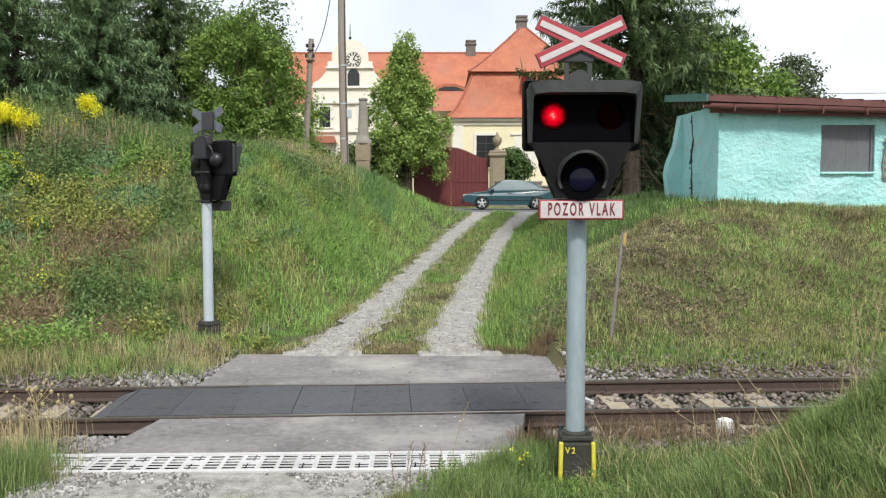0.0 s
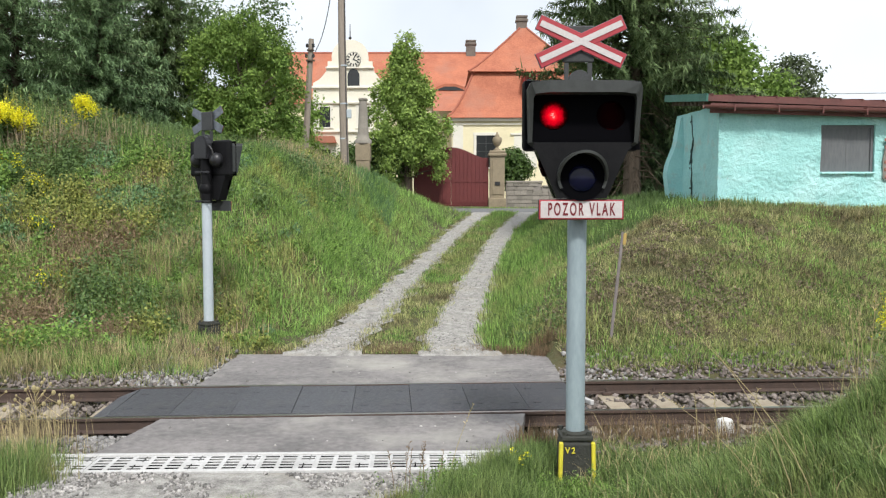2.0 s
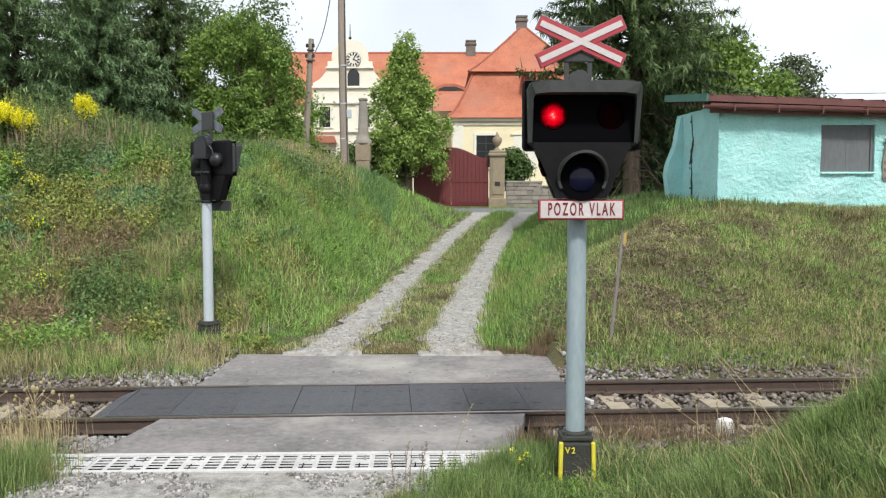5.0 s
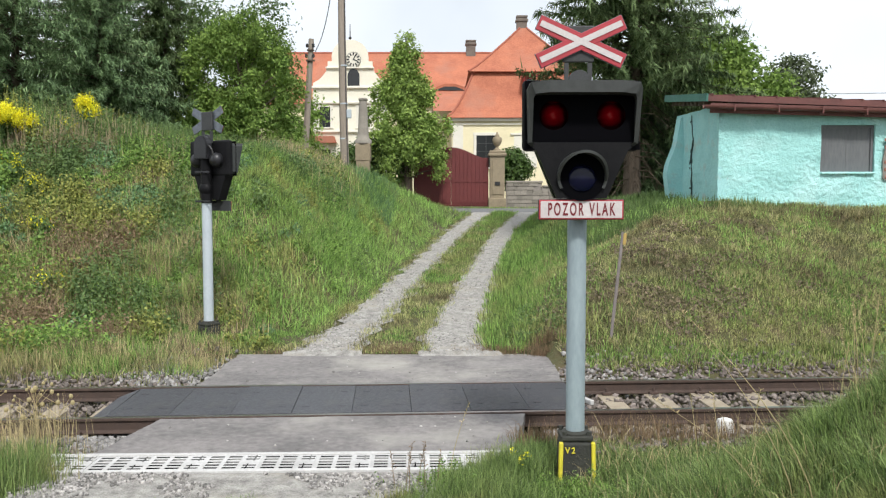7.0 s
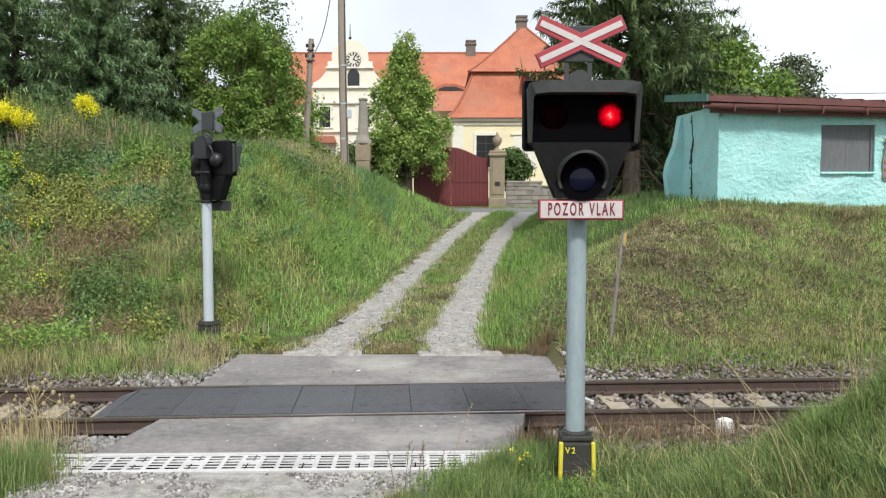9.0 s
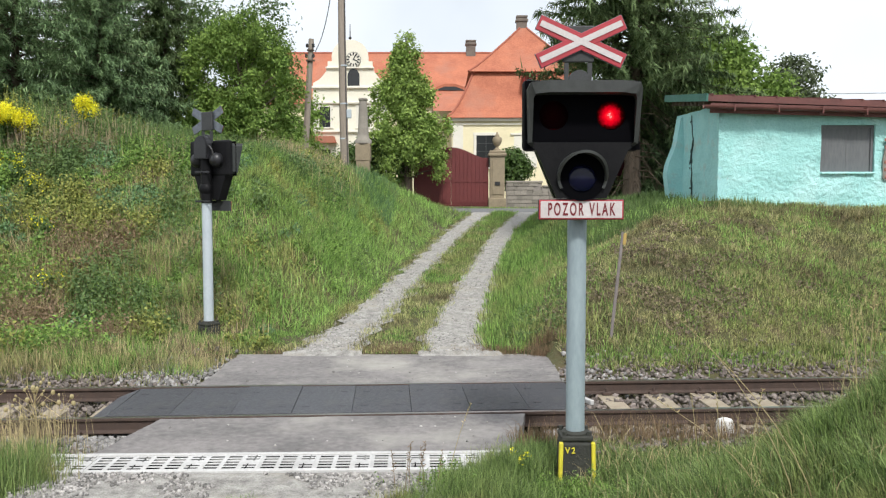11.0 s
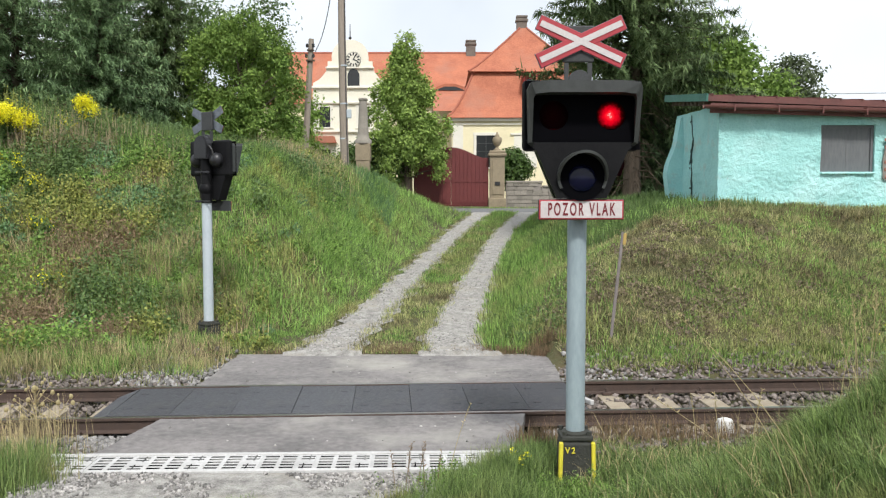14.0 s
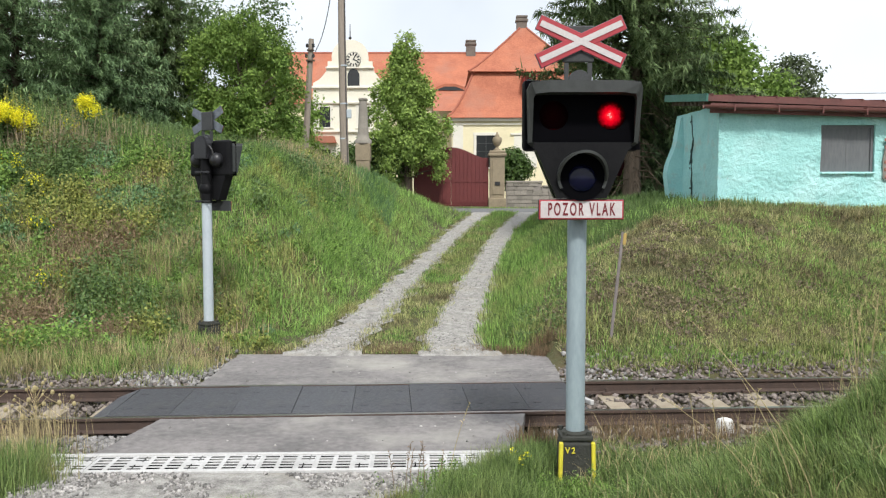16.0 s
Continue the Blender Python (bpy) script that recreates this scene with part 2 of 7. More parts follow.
M_CARGLASS = plain("tinted_car_glass", (0.055, 0.10, 0.11), rough=0.2, spec=0.5)
M_TYRE = plain("tyre_rubber", (0.018, 0.018, 0.018), rough=0.85)
M_ALLOY = plain("alloy_rim", (0.75, 0.75, 0.76), rough=0.3, metal=0.7)
M_LAMPGLASS = plain("lamp_glass", (0.75, 0.78, 0.8), rough=0.15)
M_TAILRED = plain("tail_lamp_red", (0.30, 0.01, 0.012), rough=0.2)
M_CARTRIM = plain("black_trim", (0.02, 0.02, 0.021), rough=0.6)
M_STEELROD = mat("grey_steel_rod", (0.24, 0.215, 0.205), (0.16, 0.135, 0.125), scale=12, rough=0.6, bump=0.2)
M_OCHRE = plain("faded_yellow_marker", (0.40, 0.28, 0.08), rough=0.7)
M_WHITEPOST = mat("whitewashed_concrete", (0.72, 0.71, 0.69), (0.58, 0.57, 0.55), scale=9, rough=0.85, bump=0.3)
M_WIRE = plain("cable", (0.05, 0.05, 0.05), rough=0.6)
M_WHITEFLOWER = plain("white_petal", (0.8, 0.8, 0.76), rough=0.7)


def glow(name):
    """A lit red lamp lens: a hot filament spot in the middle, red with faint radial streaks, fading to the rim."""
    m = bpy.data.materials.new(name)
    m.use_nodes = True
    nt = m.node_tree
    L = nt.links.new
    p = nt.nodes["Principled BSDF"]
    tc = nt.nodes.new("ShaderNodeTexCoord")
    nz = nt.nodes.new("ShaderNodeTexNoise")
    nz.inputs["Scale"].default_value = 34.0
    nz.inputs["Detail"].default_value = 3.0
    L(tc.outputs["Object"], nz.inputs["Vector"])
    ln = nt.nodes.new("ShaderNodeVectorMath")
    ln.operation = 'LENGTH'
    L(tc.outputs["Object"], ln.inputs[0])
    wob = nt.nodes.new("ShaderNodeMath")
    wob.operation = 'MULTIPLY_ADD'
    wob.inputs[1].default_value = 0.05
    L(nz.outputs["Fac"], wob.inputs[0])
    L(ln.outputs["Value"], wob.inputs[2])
    # Hot spot and fade to the rim are painted into the emission by radius.
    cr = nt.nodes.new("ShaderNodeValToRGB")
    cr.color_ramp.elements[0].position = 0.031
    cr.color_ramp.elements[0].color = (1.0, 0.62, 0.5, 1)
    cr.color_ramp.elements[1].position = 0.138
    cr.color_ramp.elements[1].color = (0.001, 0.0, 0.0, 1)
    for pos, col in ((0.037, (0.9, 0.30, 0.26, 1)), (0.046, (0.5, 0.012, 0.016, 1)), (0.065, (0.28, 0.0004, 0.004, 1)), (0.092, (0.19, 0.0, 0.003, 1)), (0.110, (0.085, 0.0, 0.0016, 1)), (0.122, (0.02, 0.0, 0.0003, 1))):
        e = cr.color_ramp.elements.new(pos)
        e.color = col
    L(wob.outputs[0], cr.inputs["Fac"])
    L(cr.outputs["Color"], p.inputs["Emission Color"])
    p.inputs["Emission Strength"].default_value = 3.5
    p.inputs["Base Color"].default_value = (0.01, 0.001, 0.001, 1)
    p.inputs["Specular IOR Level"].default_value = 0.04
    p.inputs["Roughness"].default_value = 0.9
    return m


def fading_flap(name):
    """An added flap that stands in for a lamp's fading: nearly black over its lower part, lighter above."""
    m = bpy.data.materials.new(name)
    m.use_nodes = True
    nt = m.node_tree
    L = nt.links.new
    tc = nt.nodes.new("ShaderNodeTexCoord")
    sp = nt.nodes.new("ShaderNodeSeparateXYZ")
    L(tc.outputs["Object"], sp.inputs[0])
    cr = nt.nodes.new("ShaderNodeValToRGB")
    mr = nt.nodes.new("ShaderNodeMapRange")
    mr.inputs["From Min"].default_value = -0.11
    mr.inputs["From Max"].default_value = 0.31
    L(sp.outputs["Z"], mr.inputs["Value"])
    L(mr.outputs["Result"], cr.inputs["Fac"])
    cr.color_ramp.elements[0].position = 0.50
    cr.color_ramp.elements[0].color = (0.965, 0.965, 0.965, 1)
    cr.color_ramp.elements[1].position = 1.0
    cr.color_ramp.elements[1].color = (0.77, 0.77, 0.77, 1)
    for pos, v in ((0.56, 0.80), (0.90, 0.78)):
        e = cr.color_ramp.elements.new(pos)
        e.color = (v, v, v, 1)
    tr = nt.nodes.new("ShaderNodeBsdfTransparent")
    df = nt.nodes.new("ShaderNodeBsdfDiffuse")
    df.inputs["Color"].default_value = (0.006, 0.0015, 0.002, 1)
    mx = nt.nodes.new("ShaderNodeMixShader")
    L(cr.outputs["Color"], mx.inputs["Fac"])
    L(tr.outputs["BSDF"], mx.inputs[1])
    L(df.outputs["BSDF"], mx.inputs[2])
    L(mx.outputs["Shader"], nt.nodes["Material Output"].inputs["Surface"])
    return m


M_FADEFLAP = fading_flap("lamp_fading_flap")
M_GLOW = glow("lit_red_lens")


# ------------------------------------------------------------------ building helpers
def mesh_ob(name, bm, material, smooth=False):
    me = bpy.data.meshes.new(name)
    bm.normal_update()
    bm.to_mesh(me)
    bm.free()
    me.materials.append(material)
    if smooth:
        me.shade_smooth()
        me.set_sharp_from_angle(angle=radians(42))
    return new(name, me)


def part(name, bm, material, parent, label="", smooth=False):
    ob = mesh_ob(name, bm, material, smooth)
    ob.parent = parent
    return tagged(ob, label=label)


def share(name, me, parent, m):
    ob = new(name, me)
    ob.parent = parent
    ob.matrix_basis = m
    return ob


def thing(name, m, label, category, group="", kind=""):
    e = new(name)
    e.empty_display_size = 0.2
    e.matrix_basis = m
    return tagged(e, label, category, group, kind)


def box(bm, c, s, rot=(0, 0, 0), bevel=0.0, taper=None):
    """A box of size s about c; taper scales its top face."""
    m = pose(*c, *rot) @ Matrix.Diagonal((*s, 1))
    vs = bmesh.ops.create_cube(bm, size=1.0)["verts"]
    if taper:
        for v in vs:
            if v.co.z > 0:
                v.co.x *= taper[0]
                v.co.y *= taper[1]
    bmesh.ops.transform(bm, matrix=m, verts=vs)
    if bevel:
        es = list({e for v in vs for e in v.link_edges})
        bmesh.ops.bevel(bm, geom=es, offset=bevel, segments=2, affect='EDGES', profile=0.5)
    return bm


def cyl(bm, c, r, h, rot=(0, 0, 0), r2=None, seg=20, caps=True):
    bmesh.ops.create_cone(bm, cap_ends=caps, segments=seg, radius1=r, radius2=r if r2 is None else r2, depth=h, matrix=pose(*c, *rot))
    return bm


def ball(bm, c, r, s=(1, 1, 1), u=16, v=10):
    bmesh.ops.create_uvsphere(bm, u_segments=u, v_segments=v, radius=r, matrix=Matrix.Translation(c) @ Matrix.Diagonal((*s, 1)))
    return bm


def prism(bm, outline, y0, y1, m=None):
    """An (x, z) outline drawn out from y0 to y1."""
    a = [bm.verts.new((x, y0, z)) for x, z in outline]
    b = [bm.verts.new((x, y1, z)) for x, z in outline]
    n = len(a)
    bm.faces.new(a)
    bm.faces.new(b[::-1])
    for i in range(n):
        bm.faces.new((a[i], b[i], b[(i + 1) % n], a[(i + 1) % n]))
    if m is not None:
        bmesh.ops.transform(bm, matrix=m, verts=a + b)
    bmesh.ops.recalc_face_normals(bm, faces=bm.faces[:])
    return bm


def lathe(bm, prof, c=(0, 0, 0), seg=20):
    rings = []
    for r, z in prof:
        rings.append([bm.verts.new((c[0] + r * math.cos(2 * math.pi * i / seg), c[1] + r * math.sin(2 * math.pi * i / seg), c[2] + z)) for i in range(seg)])
    for a, b in zip(rings, rings[1:]):
        for i in range(seg):
            bm.faces.new((a[i], a[(i + 1) % seg], b[(i + 1) % seg], b[i]))
    bm.faces.new(rings[0][::-1])
    bm.faces.new(rings[-1])
    return bm


def tube(bm, pts, radii, seg=7):
    rings = []
    pts = [Vector(p) for p in pts]
    for i, (p, r) in enumerate(zip(pts, radii)):
        d = (pts[min(i + 1, len(pts) - 1)] - pts[max(i - 1, 0)]).normalized()
        q = d.to_track_quat('Z', 'Y')
        rings.append([bm.verts.new(p + q @ Vector((r * math.cos(2 * math.pi * k / seg), r * math.sin(2 * math.pi * k / seg), 0))) for k in range(seg)])
    for a, b in zip(rings, rings[1:]):
        for i in range(seg):
            bm.faces.new((a[i], a[(i + 1) % seg], b[(i + 1) % seg], b[i]))
    bm.faces.new(rings[0][::-1])
    bm.faces.new(rings[-1])
    return bm


def fast_mesh(name, verts, tris, material):
    verts, tris = np.asarray(verts, np.float32), np.asarray(tris, np.int32)
    me = bpy.data.meshes.new(name)
    me.vertices.add(len(verts))
    me.vertices.foreach_set("co", verts.ravel())
    me.loops.add(tris.size)
    me.loops.foreach_set("vertex_index", tris.ravel())
    me.polygons.add(len(tris))
    me.polygons.foreach_set("loop_start", np.arange(0, tris.size, 3, dtype=np.int32))
    me.update(calc_edges=True)
    me.materials.append(material)
    return new(name, me)


def letters(name, words, size, m, material, parent, squeeze=1.0):
    cu = bpy.data.curves.new(name, 'FONT')
    cu.body, cu.size, cu.extrude = words, size, 0.0015
    cu.align_x, cu.align_y = 'CENTER', 'CENTER'
    cu.space_character = 1.42
    cu.offset = size * 0.02
    tmp = new(name, cu)
    me = bpy.data.meshes.new_from_object(tmp)
    bpy.data.objects.remove(tmp)
    me.materials.append(material)
    for v in me.vertices:
        v.co.x *= squeeze
    ob = new(name, me)
    ob.parent = parent
    ob.matrix_basis = m
    return ob


# ------------------------------------------------------------------ lie of the land
TRACK_YAW = 3.6
TRACK_Y = 10.23
TAN = math.tan(radians(TRACK_YAW))
TRACK = pose(0, TRACK_Y, 0, 0, 0, TRACK_YAW)
PATH_Y = np.array([12.5, 14, 18, 22, 26, 30, 34, 38, 39.5])
PATH_L = np.array([-2.55, -2.12, -1.47, -0.95, -0.44, 0.06, 0.63, 1.27, 1.3])
PATH_R = np.array([0.9, 0.62, 1.04, 1.49, 2.0, 2.64, 3.38, 4.27, 4.6])


def smin(a, b, k):
    h = np.clip(0.5 + 0.5 * (b - a) / k, 0, 1)
    return b * (1 - h) + a * h - k * h * (1 - h)


def smax(a, b, k):
    return -smin(-a, -b, k)


def path_z(y):
    return np.clip((y - 13.0) * 0.064, 0, 1.66)


def bumps(x, y):
    return (0.06 * np.sin(1.3 * x + 0.7 * y) * np.sin(0.9 * y - 0.5 * x + 1.0) + 0.03 * np.sin(3.1 * x + 1.7 + 0.6 * y) * np.sin(2.7 * y + 0.4)
            + 0.015 * np.sin(7.3 * x + 2.2 * y) * np.sin(6.1 * y - 1.3 * x))


def height(x, y):
    """Height of the ground: a track bed in a shallow cutting, a sunk lane between two banks, a road behind."""
    x, y = np.asarray(x, float), np.asarray(y, float)
    d = y - TRACK_Y - TAN * x
    pl, pr, pz = np.interp(y, PATH_Y, PATH_L) - 0.45, np.interp(y, PATH_Y, PATH_R) + 0.45, path_z(y)
    out_l, out_r = np.clip(pl - x, 0, None), np.clip(x - pr, 0, None)
    # bank beside the lane's left: slope from the rails, slope from the lane, a top that falls to the road
    top_l = np.interp(y, [18, 24, 29, 32, 35, 37.5, 39], [3.4, 3.35, 3.1, 2.6, 2.12, 1.78, 1.62]) + np.clip(-x - 6, 0, 6) * 0.12 * np.clip((37 - y) / 6, 0, 1)
    left = smin(smin((d - 4.9) * 0.62, pz + 0.02 + out_l * 1.05, 0.6), top_l, 0.6)
    left = smax(left, np.clip((d - 2.3) * 0.22, -0.25, 0.02), 0.12)
    top_r = np.interp(y, [16, 24, 30, 38], [2.24, 2.3, 2.0, 1.62])
    right = smin(smin(-0.02 + (d - 1.75) * 0.43, pz + 0.02 + out_r * 0.60, 0.55), top_r, 0.45)
    w = (x > (pl + pr) / 2).astype(float)
    far = left * (1 - w) + right * w
    inside = (x > pl) & (x < pr)
    far = np.where(inside, pz, far)
    far = np.where(y > 38.5, smin(np.maximum(far, 1.6), 1.64 + np.clip(y - 40, 0, 8) * 0.018, 0.1), far)
    flat = -0.27 + 0.12 * np.clip((np.abs(d) - 1.35) / 0.5, 0, 1)
    # bank on the camera's side
    near_r = np.clip((x - 1.15) * 0.36 + np.clip(x - 2.2, 0, 3) * 0.22 + (y - 6.9) * -0.12, -0.16, 1.9)
    near_r = smin(near_r, 0.05 + np.clip(x - 1.2, 0, 9) * 0.345 + np.clip(x - 2.2, 0, 3) * 0.22, 0.3)
    near_r = np.where(y > 6.4, near_r - np.clip(y - 6.3, 0, 9) * 0.46, near_r)
    rise = np.clip(5.9 - y, 0, 4) * 0.20
    near = smax(smax(near_r, rise - 0.10, 0.15), flat, 0.12)
    z = np.where(d > 1.3, smax(far, flat, 0.1), np.where(d < -1.3, near, flat))
    wild = np.clip((np.abs(d) - 1.8) / 1.5, 0, 1) * np.where(inside, 0.12, 1.0) * np.clip((np.abs(y - 42) - 3) / 2, 0, 1)
    z = z + bumps(x, y) * wild
    # flat under the asphalt of the crossing
    deck = (x > -3.75) & (x < 1.75) & (y > 6.3) & (y < 13.05) & ~((x > 0.55) & (d < -1.3))
    z = np.where(deck, np.minimum(z, -0.09), z)
    return z


def on_ground(x, y, dz=0.0):
    return float(height(x, y)) + dz


def patchy(x, y, cell, seed):
    """Smooth random patches between 0 and 1, of about the size of cell."""
    g = np.random.default_rng(seed).uniform(0, 1, (64, 64))
    u, v = np.asarray(x) / cell + 1000.0, np.asarray(y) / cell + 1000.0
    i, j = np.floor(u).astype(int), np.floor(v).astype(int)
    fu, fv = u - i, v - j
    fu, fv = fu * fu * (3 - 2 * fu), fv * fv * (3 - 2 * fv)
    a = g[i % 64, j % 64] * (1 - fu) + g[(i + 1) % 64, j % 64] * fu
    b = g[i % 64, (j + 1) % 64] * (1 - fu) + g[(i + 1) % 64, (j + 1) % 64] * fu
    return a * (1 - fv) + b * fv


# ------------------------------------------------------------------ ground, lane, road, crossing
def build_ground():
    xs = np.concatenate([-np.array([2500, 1200, 600, 300, 160, 90, 60, 42, 32, 27, 24, 22.5, 21.2])[::1], np.arange(-20, 20.1, 0.25),
                         np.array([21.2, 22.5, 24, 27, 32, 42, 60, 90, 160, 300, 600, 1200, 2500])])
    ys = np.concatenate([-np.array([2500, 1200, 600, 300, 160, 90, 50, 28, 16, 9, 5, 2.5, 1]), np.arange(0, 46.1, 0.25),
                         np.array([47, 49, 52, 56, 62, 70, 82, 100, 140, 220, 400, 800, 1600, 2600])])
    X, Y = np.meshgrid(xs, ys)
    Z = height(X, Y)
    Z = np.where(Y < 1.5, np.minimum(Z, 0.85), Z)
    v = np.stack([X.ravel(), Y.ravel(), Z.ravel()], 1)
    nx, ny = len(xs), len(ys)
    i = (np.arange(ny - 1)[:, None] * nx + np.arange(nx - 1)[None]).ravel()
    t = np.concatenate([np.stack([i, i + 1, i + nx + 1], 1), np.stack([i, i + nx + 1, i + nx], 1)])
    ob = fast_mesh("ground", v, t, M_GROUND)
    ob.data.shade_smooth()
    tagged(ob, "grassy earth with banks either side of a lane", "ground", kind="structure")


def strip(name, left, right, zf, ys, material, label, category, kind="structure", ragged=0.0, cells=6, crown=0.0):
    """A sheet with uneven edges laid on the ground between two lines."""
    vs, fs = [], []
    for k, y in enumerate(ys):
        a = left(y) + ragged * noise.noise((y * 1.9, 3.1, len(name)))
        b = right(y) + ragged * noise.noise((y * 1.7, 7.7, len(name)))
        for j in range(cells + 1):
            s = j / cells
            x = a + (b - a) * s
            vs.append((x, y, zf(x, y) + crown * math.sin(math.pi * s) + 0.006 * noise.noise((x * 5, y * 5, 1))))
    n = cells + 1
    for k in range(len(ys) - 1):
        for j in range(cells):
            p = k * n + j
            fs += [(p, p + 1, p + n + 1), (p, p + n + 1, p + n)]
    ob = fast_mesh(name, vs, fs, material)
    ob.data.shade_smooth()
    return tagged(ob, label, category, kind=kind)


def build_lane():
    pl, pr = (lambda y: float(np.interp(y, PATH_Y, PATH_L))), (lambda y: float(np.interp(y, PATH_Y, PATH_R)))
    ys = np.arange(12.8, 39.0, 0.25)
    top = lambda x, y: on_ground(x, y, 0.03)
    strip("lane_rut", lambda y: pl(y) + 0.04, lambda y: pl(y) + 0.31 * (pr(y) - pl(y)), top, ys, M_GRAVEL, "pale gravel wheel rut worn into the grass lane", "gravel path", ragged=0.4)
    strip("lane_rut", lambda y: pr(y) - 0.35 * (pr(y) - pl(y)), lambda y: pr(y) - 0.04, top, ys, M_GRAVEL, "pale gravel wheel rut worn into the grass lane", "gravel path", ragged=0.3)
    # the road behind
    bm = bmesh.new()
    xs = [-420, -120, -60, -30, -15, -6, 0, 6, 15, 30, 60, 120, 420]
    rows = [(38.6, 1.60), (38.7, 1.665), (42.5, 1.72), (46.2, 1.70), (46.3, 1.62)]
    vv = [[bm.verts.new((x, y, z)) for x in xs] for y, z in rows]
    for a, b in zip(vv, vv[1:]):
        for k in range(len(xs) - 1):
            bm.faces.new((a[k], a[k + 1], b[k + 1], b[k]))
    tagged(mesh_ob("road", bm, M_ROAD), "grey asphalt village road along the wall", "road", kind="structure")


def build_deck():
    """The crossing: asphalt before and behind the rails, rubber panels between them, a pale slotted drain."""
    def slab(outline, name, material, label, ztop=0.0):
        bm = bmesh.new()
        pts = []
        for (x0, y0), (x1, y1) in zip(outline, outline[1:] + outline[:1]):
            n = max(2, int(math.hypot(x1 - x0, y1 - y0) / 0.18))
            for k in range(n):
                s = k / n
                x, y = x0 + (x1 - x0) * s, y0 + (y1 - y0) * s
                j = 0.05 if abs(y1 - y0) > 0.6 else 0.018
                pts.append((x + j * noise.noise((x * 3, y * 3, 2)), y + j * noise.noise((x * 3, y * 3, 5))))
        f = bm.faces.new([bm.verts.new((x, y, ztop)) for x, y in pts])
        r = bmesh.ops.extrude_face_region(bm, geom=[f])
        vs = [g for g in r["geom"] if isinstance(g, bmesh.types.BMVert)]
        bmesh.ops.translate(bm, verts=vs, vec=(0, 0, -0.12))
        bmesh.ops.recalc_face_normals(bm, faces=bm.faces[:])
        return tagged(mesh_ob(name, bm, material), label, "pavement", kind="structure")
    yf, yn = (lambda x: TRACK_Y + 0.80 + TAN * x), (lambda x: TRACK_Y - 0.80 + TAN * x)
    slab([(-3.15, yf(-3.15)), (1.55, yf(1.55)), (1.62, 13.0), (-3.12, 13.0)], "pavement_far", M_ASPHALT, "bleached worn asphalt behind the rails", -0.012)
    slab([(-3.3, 7.98), (0.66, 8.06), (0.92, yn(0.92)), (-3.1, yn(-3.1))], "pavement_near", M_ASPHALT, "bleached worn asphalt before the rails", -0.012)
    slab([(-3.7, 5.6), (0.75, 5.4), (0.68, 7.50), (-3.5, 7.40)], "pavement_rough", M_GRAVEL, "broken asphalt and loose gravel beside the drain", -0.02)
    bm = bmesh.new()
    box(bm, (-0.85, 13.05, -0.068), (4.6, 0.14, 0.10), (0, 0, 0.6), bevel=0.02)
    tagged(mesh_ob("kerb_edging", bm, M_CONCRETE), "pale crumbling concrete edging at the end of the asphalt", "kerb", kind="structure")
    # panels
    deck = thing("crossing_deck", TRACK, "black rubber panels laid between the rails", "crossing deck")
    bm = bmesh.new()
    box(bm, (0, 0, 0), (0.668, 1.36, 0.09), bevel=0.003)
    for sx in (-0.2, 0.2):
        box(bm, (sx, 0.36, 0.046), (0.09, 0.03, 0.005))
        box(bm, (sx, -0.36, 0.046), (0.09, 0.03, 0.005))
    first = part("panel", bm, M_RUBBER, deck)
    rnd = random.Random(4)
    for k in range(8):
        m = pose(-3.42 + k * 0.672, 0, -0.044 + rnd.uniform(-0.004, 0.004), rnd.uniform(-0.3, 0.3), rnd.uniform(-0.2, 0.2), 0)
        if k == 0:
            first.matrix_basis = m
        else:
            share("panel", first.data, deck, m)
    bm = bmesh.new()      # sloped end pieces of the panels
    prism(bm, [(-4.02, -0.10), (-3.76, 0.0), (-3.76, -0.12)], -0.66, 0.66)
    part("end_ramp", bm, M_RUBBER, deck)
    bm = bmesh.new()
    box(bm, (1.66, -0.1, -0.02), (0.05, 0.5, 0.06), (0, 0, 20), bevel=0.01)
    part("end_plate", bm, M_DRAIN, deck, "pale steel end plate of the panels")
    # drain
    drain = thing("drain_channel", pose(0, 0, 0), "pale cast drain grating set across the lane", "drain")
    base = Matrix.Translation((-3.52, 7.68, -0.012)) @ pose(0, 0, 0, 0, 0, 1.6)
    # The channel floor is near black: shade under the grates is put into its colour.
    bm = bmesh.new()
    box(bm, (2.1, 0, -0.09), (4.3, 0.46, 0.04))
    o = part("channel_floor", bm, M_PITSHADE, drain)
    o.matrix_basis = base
    for s in (-1, 1):
        bm = bmesh.new()
        box(bm, (2.03, s * 0.245, -0.05), (4.46, 0.06, 0.12), bevel=0.006)
        o = part("edge_rail", bm, M_DRAIN, drain)
        o.matrix_basis = base
    W, Hh = 0.508, 0.42

    def pierced(bm, xs, ys, hole):
        """Flat bars that leave the cells open for which hole(i, j) holds."""
        for j in range(len(ys) - 1):
            i = 0
            while i < len(xs) - 1:
                k = i
                while k < len(xs) - 1 and not hole(k, j):
                    k += 1
                if k > i:
                    box(bm, ((xs[i] + xs[k]) / 2, (ys[j] + ys[j + 1]) / 2, -0.002), (xs[k] - xs[i], ys[j + 1] - ys[j], 0.004))
                i = k + 1
    bm = bmesh.new()      # one half-metre grate: two slotted fields, a keyed field beside them
    sl = [-0.21, -0.185, -0.135, -0.106, -0.056, -0.025, 0.025, 0.056, 0.106, 0.135, 0.185, 0.21]
    pierced(bm, [0.0, 0.032, 0.158, 0.198, 0.324, 0.362], sl, lambda i, j: i in (1, 3) and j % 2 == 1)
    kx = [0.362, 0.370, 0.402, 0.416, 0.442, 0.456, 0.492, W]
